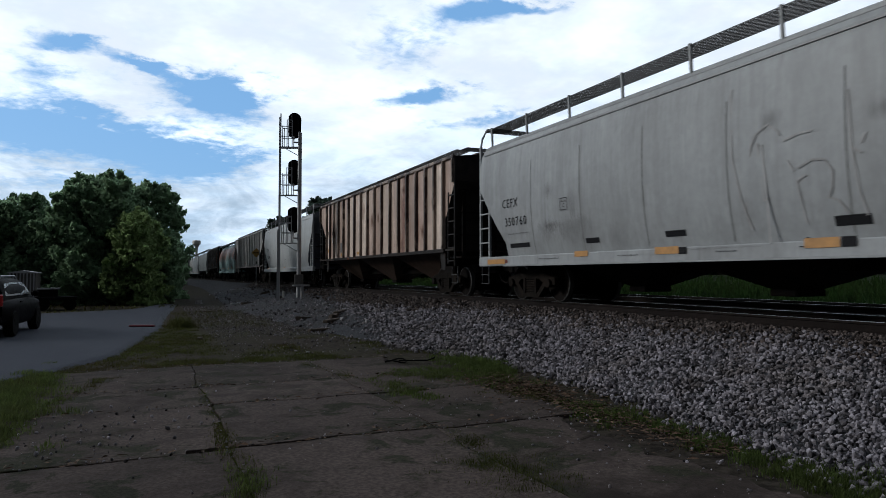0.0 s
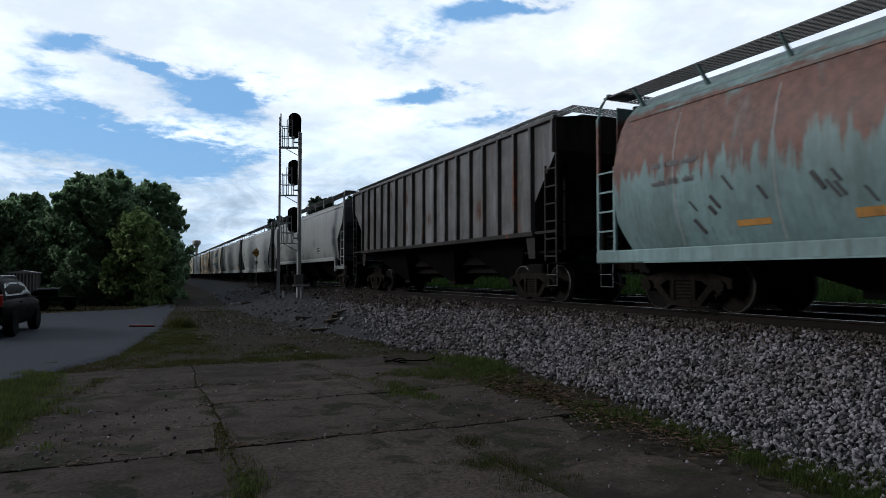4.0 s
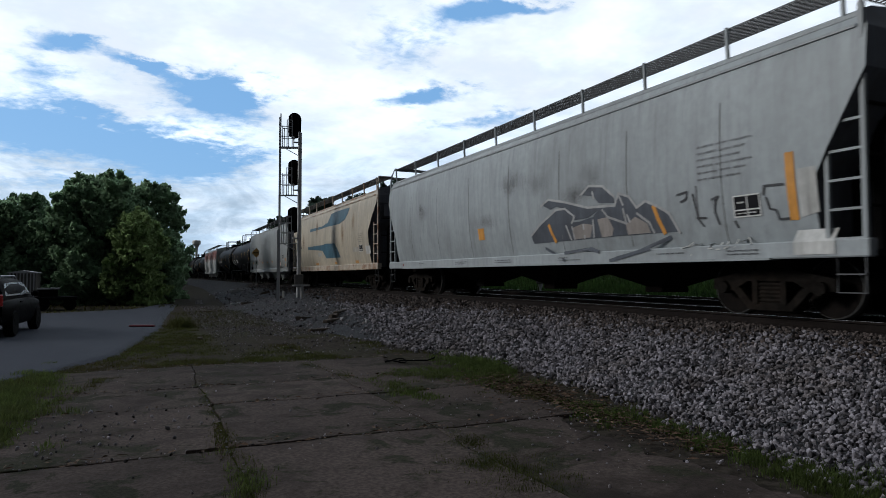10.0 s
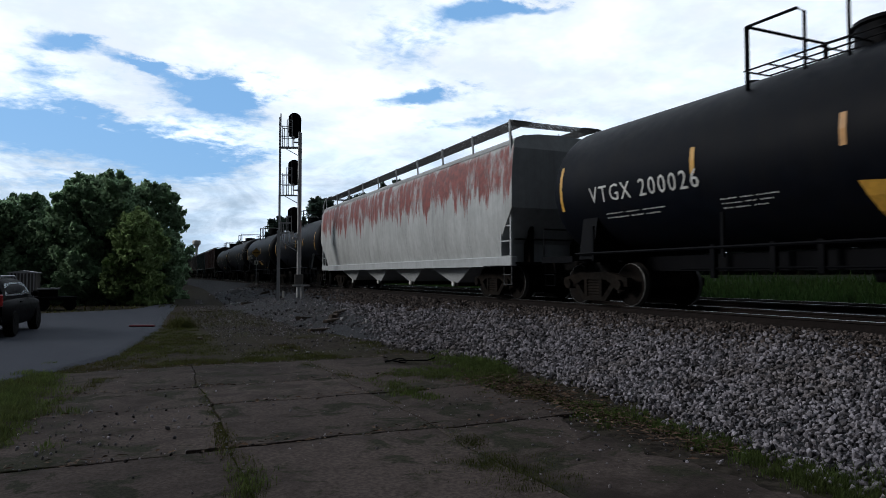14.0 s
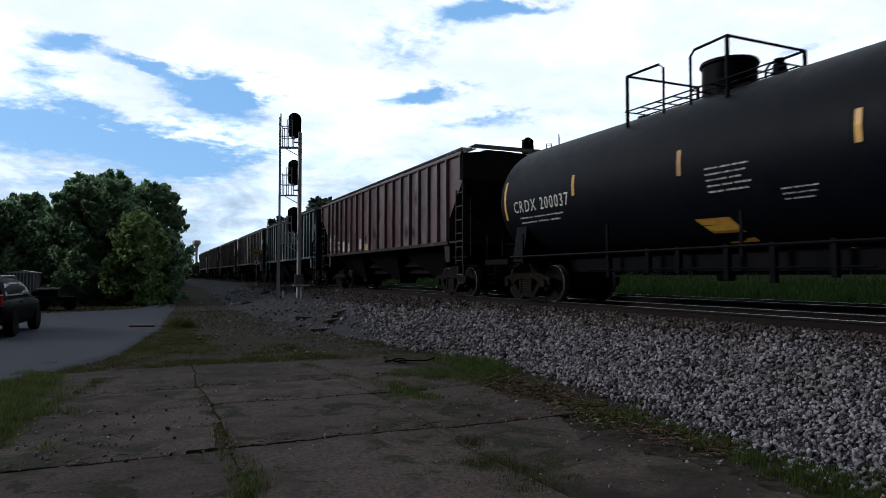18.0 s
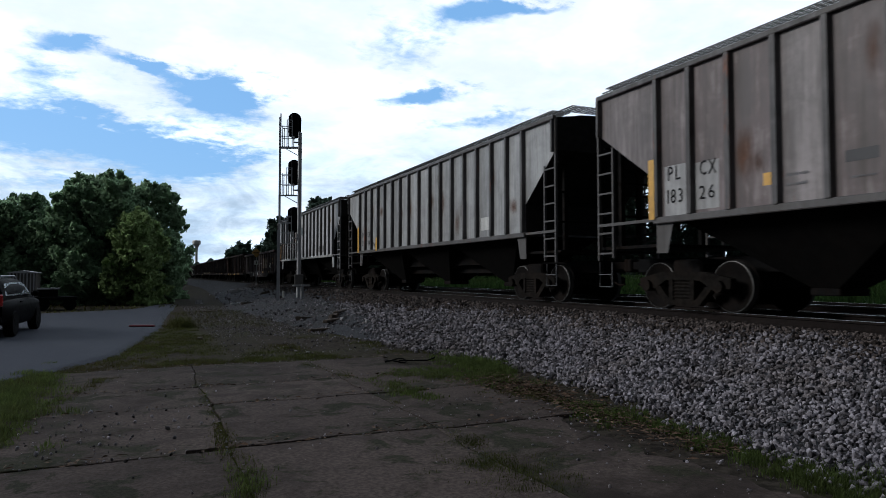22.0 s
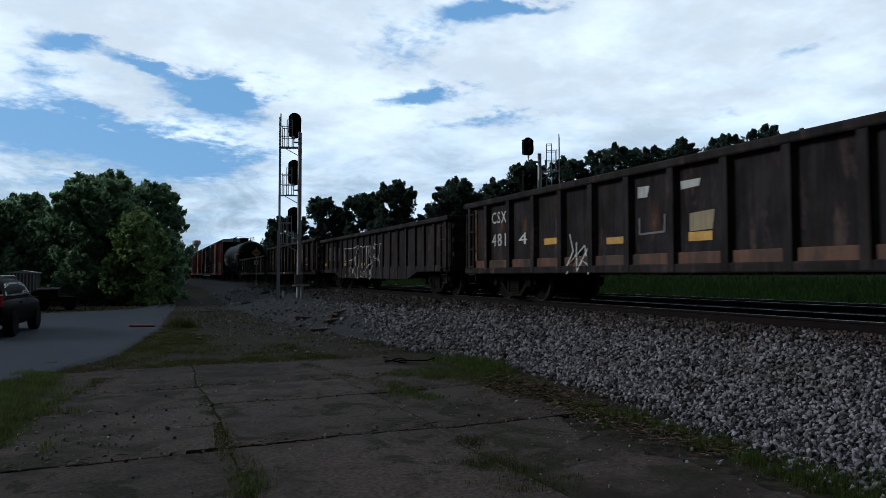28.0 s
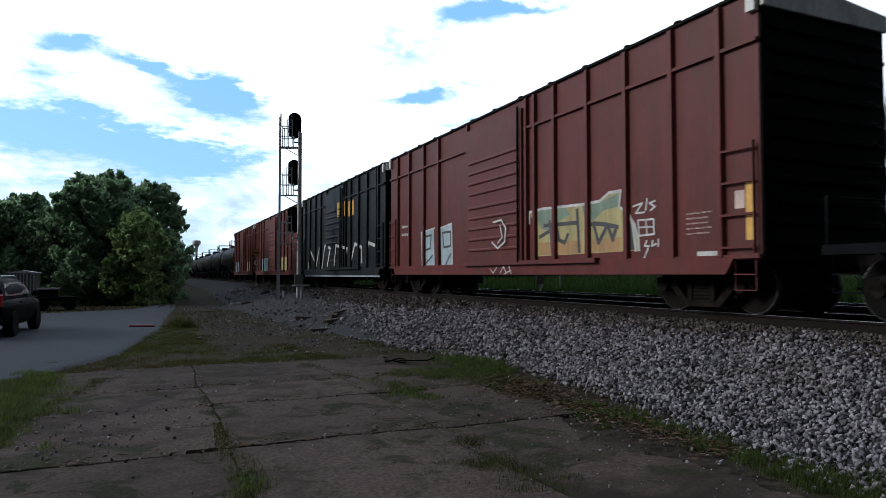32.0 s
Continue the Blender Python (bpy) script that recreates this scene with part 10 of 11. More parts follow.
def blades(name, spots, mat, label, tall, lean=0.4, per=1, width=0.012):
    """Grass: narrow bent blades at the spots, in one mesh."""
    s = Shape()
    r = random.Random(len(spots))
    for x, y, z, k in spots:
        for _ in range(per):
            a, h = r.uniform(0, 6.283), tall * k * r.uniform(0.45, 1.2)
            dx, dy = math.cos(a), math.sin(a)
            l = lean * h * r.uniform(0.2, 1.2)
            px, py = x + r.uniform(-0.04, 0.04), y + r.uniform(-0.04, 0.04)
            w = width * r.uniform(0.6, 1.4)
            nx, ny = -dy * w, dx * w
            s.add([(px - nx, py - ny, z - 0.02), (px + nx, py + ny, z - 0.02), (px + dx * l * 0.4 + nx * 0.8, py + dy * l * 0.4 + ny * 0.8, z + h * 0.6), (px + dx * l * 0.4 - nx * 0.8, py + dy * l * 0.4 - ny * 0.8, z + h * 0.6), (px + dx * l, py + dy * l, z + h)],
                  [(0, 1, 2, 3), (3, 2, 4)])
    return tagged(part(name, s, mat, None), label, "grass", kind="stuff")


def verge():
    r = random.Random(11)
    spots, fresh = [], []

    def clump(x, y, n, spread, k=1.0, into=None):
        for _ in range(n):
            px, py = x + r.gauss(0, spread), y + r.gauss(0, spread)
            (spots if into is None else into).append((px, py, max(0.0, land(px, py)), k * r.uniform(0.5, 1.2)))

    # in the joints
    for x, x_off in ((0.75, 0.0), (2.86, 0.15)):
        y = 0.8
        while y < 12.8:
            d = noise.noise((x * 3, y * 0.8, 5)) + (0.25 if x < 1 and 5.0 < y < 6.5 else 0) + (0.3 if x > 2 and y > 8 else 0)
            if d > 0.12:
                clump(x + (0.12 if x > 2 and y > 8 else 0), y, int(14 + 60 * min(0.5, d)), 0.02 + 0.07 * min(0.6, d), 0.16 + 0.16 * min(0.5, d))
            y += 0.1
    x = -1.3
    while x < 4.4:
        for y, lim in ((6.63, 0.1), (12.85, 0.0), (8.9, 0.3), (10.4, 0.3)):
            if noise.noise((x * 1.3, y, 9)) > lim:
                clump(x, y, 26, 0.04, 0.14)
        x += 0.1
    # patches round the slab, as (x, y, spread across, spread along, tufts, height)
    for px, py, sx, sy, n, k in ((2.75, 4.9, 0.22, 0.3, 60, 0.34), (2.9, 5.6, 0.1, 0.5, 40, 0.26), (5.6, 11.0, 0.22, 0.6, 120, 0.7), (4.95, 9.7, 0.3, 0.45, 70, 0.5), (4.95, 6.6, 0.16, 0.35, 34, 0.5), (5.2, 5.6, 0.14, 0.3, 20, 0.4),
                                 (5.12, 4.8, 0.13, 0.25, 20, 0.42), (5.1, 3.9, 0.16, 0.35, 38, 0.5), (5.1, 3.0, 0.22, 0.5, 60, 0.55), (4.9, 7.8, 0.2, 0.4, 40, 0.36), (-1.75, 11.2, 0.3, 0.9, 130, 0.6), (-1.65, 9.3, 0.28, 0.7, 150, 0.7), (-1.5, 8.2, 0.15, 0.4, 60, 0.6), (0.75, 5.6, 0.05, 0.35, 16, 0.45), (4.3, 10.2, 0.3, 0.4, 60, 0.45), (3.4, 9.2, 0.12, 0.5, 40, 0.42),
                                 (1.5, 13.4, 1.2, 0.3, 60, 0.22), (0.75, 5.75, 0.04, 0.5, 14, 0.24)):
        kind = fresh if k >= 0.4 else spots
        for _ in range(n):
            clump(px + r.gauss(0, sx), py + r.gauss(0, sy), 34, 0.07, k, kind)
    y = 0.5
    while y < 18:
        toe = curve1(TOE, y)
        if noise.noise((y * 0.8, 3, 1)) > 0.12:
            clump(toe - 0.15, y, 16, 0.13, 0.22)
        y += 0.2
    # between the slab and the road, and beyond the slab
    y = 6.0
    while y < 24:
        e = curve1([(b, a) for a, b in ROAD_EDGE], y)
        w = min(1.1, max(0.35, -1.45 - e)) if y < 13 else 1.2
        for _ in range(5):
            clump(e + 0.08 + r.uniform(0, w), y, 30, 0.1, 0.34 if y < 12.5 else 0.2)
        y += 0.22
    for _ in range(900):
        px, py = r.uniform(-0.4, 5.2), r.uniform(12.7, 20.5)
        if noise.noise((px * 0.6, py * 0.5, 7)) > 0.0 + 0.06 * max(0, py - 15):
            clump(px, py, 30, 0.16, r.uniform(0.12, 0.26))
    # tufts along worn joints and cracks in the slab
    for pts, k in (([(2.7, 12.4), (3.0, 10.6), (3.25, 9.3), (3.6, 8.3)], 0.34), ([(0.85, 12.6), (0.8, 11.0), (0.78, 9.6), (0.72, 8.2)], 0.2), ([(2.6, 5.4), (2.75, 4.9), (2.95, 4.4)], 0.45), ([(-1.2, 9.2), (-0.9, 10.4), (-0.6, 11.8), (0.2, 12.6)], 0.3), ([(-1.3, 7.2), (-1.35, 8.4), (-1.2, 9.2)], 0.36)):
        for (xa, ya), (xb, yb) in zip(pts, pts[1:]):
            for j in range(16):
                u = (j + r.random()) / 16
                if noise.noise((xa * 2 + u * 2, ya, 4)) > -0.15:
                    clump(xa + (xb - xa) * u + r.gauss(0, 0.05), ya + (yb - ya) * u, 30, r.uniform(0.03, 0.1), k * r.uniform(0.6, 1.1))
    for _ in range(60):
        clump(0.98 + r.gauss(0, 0.12), 22.9 + r.gauss(0, 0.2), 16, 0.12, 2.3)
    for _ in range(90):
        clump(2.9 + r.uniform(-2.0, 1.0), 26 + r.uniform(-4, 6), 12, 0.2, 0.9)
    blades("verge_grass", spots, M_GRASS, "patchy green and straw-coloured grass along the slab and bank", 0.14, 0.9, 2, 0.0035)
    blades("grass_tufts", fresh, M_FRESH, "bright green grass tufts at the edges of the slab", 0.14, 0.9, 2, 0.0035)
    far = []
    for _ in range(26000):
        px = 17.5 + abs(r.gauss(0, 9))
        far.append((px, r.uniform(2, 75), land(px, 0), r.uniform(0.6, 1.4)))
    blades("field_grass", far, M_FIELD, "tall green grass beyond the second track", 0.45, 0.5, 1, 0.05)
    left = []
    for _ in range(5000):
        py = r.uniform(33, 60)
        px = r.uniform(-22, 1.5)
        far_edge = curve1([(b, a) for a, b in FAR_EDGE], py)
        if px < far_edge - 0.3 or py > 36:
            left.append((px, max(py, 33.5 + 0.05 * px), 0.0, r.uniform(0.5, 1.2)))
    blades("roadside_grass", left, M_GRASS, "dark mown grass on the far side of the road", 0.13, 0.4, 1, 0.03)


verge()
field = tagged(part("far_field", sheet(steps((17.3, 60, 3), (60, 600, 90)), steps((-60, 120, 10), (120, 600, 60)), lambda x, y: land(x, y) + 0.004), M_FIELD, None, smooth=60), "green field rising beyond the tracks", "field", kind="structure")


def pebbles():
    spots, sizes = [], []
    for _ in range(4200):
        x, y = rng.uniform(-1.5, 5.4), rng.uniform(3, 13)
        if rng.random() < 0.07 or x > 3.9 - 0.8 * rng.random() and y < 8:
            s = 0.005 + 0.018 * rng.random() ** 3
            spots.append((x, y, 0.03 + s * 0.4))
            sizes.append(s)
    for _ in range(160):
        x, y = rng.normal(-0.6, 0.45), rng.normal(7.8, 0.6)
        s = 0.006 + 0.022 * rng.random() ** 2
        spots.append((x, y, 0.03 + s * 0.4))
        sizes.append(s)
    for _ in range(700):
        if rng.random() < 0.5:
            x, y = (0.75, 2.86)[int(rng.integers(2))] + rng.normal() * 0.05, rng.uniform(3, 12.8)
        else:
            x, y = rng.uniform(-1.4, 4.5), (6.63, 8.9, 10.4, 12.8)[int(rng.integers(4))] + rng.normal() * 0.05
        s = 0.004 + 0.014 * rng.random() ** 2
        spots.append((x, y, 0.028 + s * 0.4))
        sizes.append(s)
    for _ in range(16000):
        x, y = rng.uniform(1.6, 7.5), 14 + 24 * rng.random() ** 1.4
        if y < 18.5 and rng.random() < 0.86:
            continue
        s = 0.008 + 0.026 * rng.random() ** 3
        spots.append((x, y, max(0, land(x, y)) + s * 0.3))
        sizes.append(s)
    for x, y, s in ((4.62, 4.35, 0.035), (3.9, 5.1, 0.02), (4.4, 7.5, 0.03), (2.9, 14.6, 0.05), (1.6, 8.1, 0.025), (-0.6, 9.0, 0.03), (-0.4, 8.1, 0.025), (2.0, 6.0, 0.02)):
        spots.append((x, y, 0.03 + s * 0.3))
        sizes.append(s)
    stones("pebbles", spots, sizes, M_STONE, "scattered pale pebbles on the slab and gravel", "pebbles")


pebbles()


# ---- signals and signs ----
M_BOXGREY = material("dull_box_paint", (0.1, 0.095, 0.09), 0.7, 0, 0.2, 8, (0.05, 0.04, 0.035), 0.4, 2)


def signal_head(parent, x, y, z, turn, k0=1.0):
    at = pose(x, y, z, 0, 0, turn)
    n = 16
    ring = []
    for k in range(n):
        a = 2 * math.pi * k / n
        ring.append((0.33 * math.cos(a), 0.33 * math.sin(a) + (0.33 if math.sin(a) > 0 else -0.33) * (2 * k0 - 1)))
    s = Shape().loft([[(px, -0.02, pz) for px, pz in ring], [(px, 0.02, pz) for px, pz in ring]])
    back = part("backboard", s, M_BLACK, parent, "black oval signal backboard", at=at)
    part("lamp_box", Shape().box(-0.17, 0.17, 0.02, 0.34, -0.55 * k0, 0.55 * k0, 0.04), M_BLACK, back)
    for k in (-0.36, 0, 0.36) if k0 == 1 else (-0.2, 0.2):
        part("hood", Shape().lathe("y", (0, 0, k), [(-0.26, 0.12), (-0.02, 0.13)], 14, False), M_BLACK, back)
        part("lens", Shape().lathe("y", (0, 0, k), [(-0.03, 0.1), (-0.022, 0.1)], 14), M_GLASS, back)


def signal_mast(name, x, y, z0, top, heads, side, label, turn=0, reach=None):
    """A mast with caged ladder platforms and signal heads; side: where the ladder stands."""
    thing = tagged(new(name), label, "railway signal")
    thing.matrix_basis = pose(x, y, z0, 0, 0, turn)
    part("mast", Shape().lathe("z", (0, 0, 0), [(0, 0.13), (1.1, 0.13), (1.12, 0.11), (top, 0.095), (top + 0.02, 0.03)], 16), M_GALV, thing, smooth=40)
    part("base_box", Shape().box(-0.2, 0.2, -0.2, 0.2, 0.75, 1.35, 0.03), M_BOXGREY, thing, "dull brown-grey junction box")
    part("base_plate", Shape().box(-0.3, 0.3, -0.3, 0.3, 0, 0.06), M_GALV, thing)
    lx = side * 0.98
    s = Shape()
    for k in (-0.16, 0.16):
        s.box(lx - 0.025, lx + 0.025, k - 0.025, k + 0.025, 0, top + 1.0 - (0.25 if k < 0 else 0))
    lad = part("ladder", s, M_GALV, thing)
    if reach is None:
        part("ladder_guard", Shape().box(lx - 0.075, lx + 0.075, -0.2, -0.185, 0.05, 3.55), M_GALV, lad, "flat steel guard plate over the lowest rungs")
    rung = Shape().box(-0.012, 0.012, -0.16, 0.16, -0.012, 0.012).mesh("rung", M_GALV)
    z = 0.3
    while z < top + 0.4:
        put("rung", rung, lad, pose(lx, 0, z))
        z += 0.3
    for h in heads:
        hz = h
        plat = part("platform", grating(min(lx, side * 0.1), max(lx, side * 0.1), -0.25, 0.25, hz - 0.75, 7, 0.1), M_GALV, thing)
        part("brace", Shape().tube([(side * 0.75, 0, hz - 0.78), (0, 0, hz - 1.2)], 0.02), M_GALV, plat)
        for k in (-0.25, 0.25):
            for px, ht in ((0.82, 1.05), (0.6, 1.35), (0.35, 1.35)):
                part("guard_post", Shape().box(side * px - 0.018, side * px + 0.018, k - 0.018, k + 0.018, hz - 0.75, hz - 0.75 + ht), M_GALV, plat)
            for zz in (0.5, 1.0):
                part("guard_rail", Shape().box(min(side * 0.35, side * 0.9), max(side * 0.35, side * 0.9), k - 0.015, k + 0.015, hz - 0.75 + zz, hz - 0.72 + zz), M_GALV, plat)
            part("guard_rail", Shape().box(min(side * 0.35, side * 0.62), max(side * 0.35, side * 0.62), k - 0.015, k + 0.015, hz + 0.57, hz + 0.6), M_GALV, plat)
        part("bracket", Shape().tube([(0, 0, hz - 0.3), (0, -0.3, hz - 0.3), (0, -0.3, hz)], 0.04).tube([(-0.05 * side, -0.05, hz - 0.5), (side * 0.3, -0.05, hz - 0.5), (side * 0.3, -0.05, hz - 0.2)], 0.05), M_GALV, thing)
        signal_head(thing, side * 0.33 if reach is None else reach, 0.42 if reach is None else -0.42, hz + 0.45, 190 if reach is None else 40, 1.0 if reach is None else 0.7)
        if reach:
            part("arm", Shape().tube([(0, 0, hz - 0.28), (reach, -0.3, hz - 0.28), (reach, -0.3, hz)], 0.05), M_GALV, thing)
    return thing


signal_mast("signal_mast", 6.86, 32.9, 0.36, 8.45, (8.45, 6.05, 3.65), -1, "tall galvanised signal mast with three black signal heads", -20)
signal_mast("signal_mast", 17.95, 28.2, 0.5, 7.3, (7.15, 5.4), 1, "galvanised signal mast with two heads beyond the tracks", -32, -0.55)


def relay_post():
    thing = tagged(new("trackside_post"), "low pale post with a crosspiece beside the signal mast", "post")
    thing.location = (6.75, 31.6, 0.4)
    part("post", Shape().box(-0.06, 0.06, -0.06, 0.06, 0, 0.75, 0.01), M_GALV, thing)
    part("crosspiece", Shape().box(-0.45, 0.35, -0.1, 0.1, 0.74, 0.82, 0.02), M_GALV, thing)


relay_post()


def warning_sign():
    thing = tagged(new("warning_sign"), "yellow diamond warning sign with a small white plate below", "road sign")
    x, y = 8.3, 57.0
    thing.matrix_basis = pose(x, y, 0.7, 0, 0, -8)
    part("post", Shape().box(-0.03, 0.03, -0.02, 0.02, 0, 3.3), M_GALV, thing)
    part("panel", Shape().prism([(0, 2.45), (0.4, 2.85), (0, 3.25), (-0.4, 2.85)], "y", -0.04, -0.03), M_SIGN, thing, "faded yellow diamond panel")
    part("symbol_bar", Shape().box(-0.25, 0.25, -0.048, -0.044, 2.8, 2.88), M_INK, thing)
    part("plate", Shape().box(-0.17, 0.17, -0.04, -0.03, 1.85, 2.2), M_WHITE, thing, "small white plate")
    part("plate_bar", Shape().box(-0.04, 0.04, -0.048, -0.044, 1.92, 2.12), M_INK, thing)


M_SIGN = material("faded_yellow_sign", (0.32, 0.18, 0.04), 0.6, 0, 0.1, 6)
warning_sign()


# ---- trees ----
def leaf_mesh(name, clumps, per, size, mat, seed):
    """Leaves as small bent cards scattered through clumps (x, y, z, radius)."""
    r = np.random.default_rng(seed)
    pts, out = [], []
    for x, y, z, rad in clumps:
        n = int(per * rad * rad)
        d = r.normal(size=(n, 3))
        d /= np.linalg.norm(d, axis=1)[:, None]
        q = d * rad * (r.uniform(0.25, 1.0, (n, 1)) ** 0.45) * np.array([1, 1, 0.8])
        pts.append(q + (x, y, z))
        out.append(d)
    p = np.concatenate(pts)
    n = len(p)
    # blades lie roughly across the clump's outward direction
    facing = np.concatenate(out) + r.normal(size=(n, 3)) * 0.45
    a = np.cross(facing, r.normal(size=(n, 3)))
    a /= np.linalg.norm(a, axis=1)[:, None]
    b = np.cross(a, facing)
    b /= np.linalg.norm(b, axis=1)[:, None]
    s = size * r.uniform(0.6, 1.4, (n, 1))
    v = np.stack([p - a * s, p + b * s * 0.55, p + a * s, p - b * s * 0.55], 1)
    me = bpy.data.meshes.new(name)
    me.vertices.add(4 * n)
    me.vertices.foreach_set("co", v.reshape(-1))
    me.loops.add(4 * n)
    me.loops.foreach_set("vertex_index", np.arange(4 * n, dtype=np.int32))
    me.polygons.add(n)
    me.polygons.foreach_set("loop_start", np.arange(0, 4 * n, 4, dtype=np.int32))
    me.update(calc_edges=True)
    me.materials.append(mat)
    return me


def tree(name, label, x, y, z, height, spread, seed, mat, per=110, size=0.16, low=0.25, clumps=34, category="tree"):
    r = random.Random(seed)
    thing = tagged(new(name), label, category)
    thing.location = (x, y, z)
    s = Shape()
    trunk_top = height * 0.6
    s.tube([(0, 0, -0.2), (0.05, 0.03, height * 0.2), (0.1 * r.uniform(-1, 1), 0.1, height * 0.4), (0.2 * r.uniform(-1, 1), 0, trunk_top), (0.2, 0.1, height * 0.85)],
           [0.03 * height, 0.024 * height, 0.018 * height, 0.012 * height, 0.004 * height], 8)
    part("trunk", s, M_BARK, thing, smooth=60)
    cl = []
    for i in range(clumps):
        t = low + (1 - low) * ((i + 0.5) / clumps)
        a = i * 2.4 + r.uniform(-0.4, 0.4)
        w = spread * math.sqrt(max(0.06, math.sin(math.pi * min(0.97, 0.18 + 0.8 * (t - low) / (1 - low))))) * r.uniform(0.45, 1.0)
        rad = spread * r.uniform(0.22, 0.4)
        cl.append((w * math.cos(a), w * math.sin(a), height * t - rad * 0.6, rad))
    branches = Shape()
    for x1, y1, z1, rad in cl[::3]:
        z0 = max(height * 0.15, z1 - 0.35 * spread)
        branches.tube([(0, 0, z0), (x1 * 0.5, y1 * 0.5, (z0 + z1) / 2 + 0.1), (x1, y1, z1)], [0.012 * height, 0.008 * height, 0.003 * height], 5)
    part("branchwork", branches, M_BARK, thing)
    # small twig tufts break the outline
    tufts = []
    for cx, cy, cz, rad in cl:
        for _ in range(5):
            d = Vector((r.gauss(0, 1), r.gauss(0, 1), abs(r.gauss(0.5, 0.9)))).normalized()
            base = Vector((cx, cy, cz)) + d * rad * 0.75
            # a twig end: three tufts that shrink outwards
            for k in range(3):
                tufts.append((*(base + d * rad * 0.2 * k), rad * (0.3 - 0.07 * k)))
    put("crown", leaf_mesh("crown", cl, per, size, mat, seed), thing)
    put("twig_leaves", leaf_mesh("twig_leaves", tufts, per * 1.3, size * 1.5, mat, seed + 500), thing)
    return thing


def trees():
    big = "broad dark green tree with a ragged leafy crown"
    tree("tree", big, -2.6, 44.0, 0, 7.5, 3.0, 1, M_LEAF, 420, 0.13, 0.08, 60)
    tree("tree", big, 0.1, 46.0, 0, 7.5, 2.2, 2, M_LEAF, 440, 0.13, 0.08, 54)
    tree("tree", "dark leafy roadside tree beside the parked vehicle", -6.8, 46.0, 0, 6.2, 2.8, 3, M_LEAF, 380, 0.13, 0.05, 56)
    tree("tree", "dark leafy roadside tree beside the parked vehicle", -11.5, 47.0, 0, 6.0, 3.1, 4, M_LEAF, 360, 0.13, 0.06, 54)
    tree("bush", "lighter green spreading bush at the road's edge", -0.6, 41.2, 0, 5.2, 1.7, 5, M_LEAF2, 520, 0.1, 0.05, 50, "bush")
    tree("bush", "dark green bush between the road and the line", 0.65, 43.6, 0, 4.5, 1.25, 6, M_LEAF, 460, 0.1, 0.03, 40, "bush")
    tree("bush", "low dark scrub under the trees", -3.5, 42.6, 0, 2.6, 1.7, 7, M_LEAF, 500, 0.09, 0.0, 30, "bush")
    tree("bush", "low dark scrub under the trees", -7.0, 44.0, 0, 2.8, 2.0, 8, M_LEAF, 450, 0.09, 0.0, 30, "bush")
    for k, (x, y, h) in enumerate(((-4.6, 50, 6.2), (-9.2, 50.5, 5.6), (-14.5, 50, 5.9), (-0.8, 51, 6.0), (-18.5, 47, 6.2))):
        tree("tree", "dark filler tree mostly unseen behind the others", x, y, 0, h, 3.0, 90 + k, M_LEAF, 330, 0.14, 0.0, 44)
    # unseen row added to shade the far cars
    for k in range(12):
        tree("tree", "dark filler tree mostly unseen behind the others", -2.6 + 0.5 * math.sin(k * 2.1), 58 + 8.2 * k, 0, 9.4 + 0.42 * k, 2.8, 140 + k, M_LEAF, 240, 0.2, 0.0, 40)
    # more unseen trees, added to keep low light ahead off the train
    for k, y in enumerate((165, 185, 210, 240, 275, 315, 360)):
        tree("tree", "tall unseen tree added to block light from ahead", 3.0, y, 0, 1.7 + 0.065 * y, 4.0 + 0.008 * y, 170 + k, M_LEAF, 60, 0.4, 0.0, 36)
    hedge = []
    r0 = random.Random(77)
    for k in range(230):
        t = k / 229
        x, y = 22 + 88 * t + r0.uniform(-2, 2), 100 - 58 * t * t + r0.uniform(-2, 2)
        hedge.append((x, y, 1.3 + r0.uniform(0.0, 2.4), r0.uniform(1.4, 2.4)))
    tagged(put("hedgerow", leaf_mesh("hedgerow", hedge, 150, 0.3, M_LEAF3, 78)), "dark tangled scrub along the far edge of the field", "hedge", kind="stuff")
    far = [(22.5, 92, 11.5, 3.6), (27.0, 90, 12.0, 3.8), (31.0, 86, 13.4, 4.0), (39.0, 82, 13.6, 4.4), (18.0, 99, 9.0, 3.4), (35.5, 98, 10.5, 4), (46.0, 84, 14.0, 4.2), (50.0, 82, 16.8, 4.6), (55.5, 80, 17.4, 4.6),
           (60.5, 77, 19.0, 5.0), (66.0, 76, 19.2, 4.8), (71.0, 74, 20.0, 5.0), (76.0, 71, 20.6, 5.0), (81.0, 68, 21.9, 5.0), (86.0, 66, 21.5, 5.2), (92.0, 64, 21.5, 5.2), (98.0, 60, 21.5, 5.2), (43.0, 96, 12.0, 4.5), (57, 92, 15.0, 5), (70, 88, 17.2, 5), (84, 80, 18.3, 5), (104, 52, 21.5, 5.5)]
    for i, (x, y, h, w) in enumerate(far):
        tree("tree", "tall dark tree in the woods beyond the field", x, y, 1.2, h, w, 20 + i, M_LEAF3, 150, 0.2, 0.12, 38)
    for i, (x, y, h) in enumerate(((20.5, 160, 8.5), (9, 260, 14))):
        tree("tree", "distant dark tree along the line", x if x > 13.9 else x - 14, y, 0.5, h, 4.5, 60 + i, M_LEAF3, 30, 0.5, 0.1, 26)
    wood = Shape()
    r = random.Random(5)
    for k in range(140):
        x = -500 + k * 9 + r.uniform(-3, 3)
        h = 16 + r.uniform(-5, 5)
        y = 760 - abs(x) * 0.3
        wood.lathe("z", (x, y, 0), [(0, 5), (h * 0.4, 8), (h * 0.75, 6), (h, 1.2)], 7)
    tagged(part("far_woods", wood, M_LEAF3, None), "low dark line of distant woods", "woods", kind="stuff")


trees()


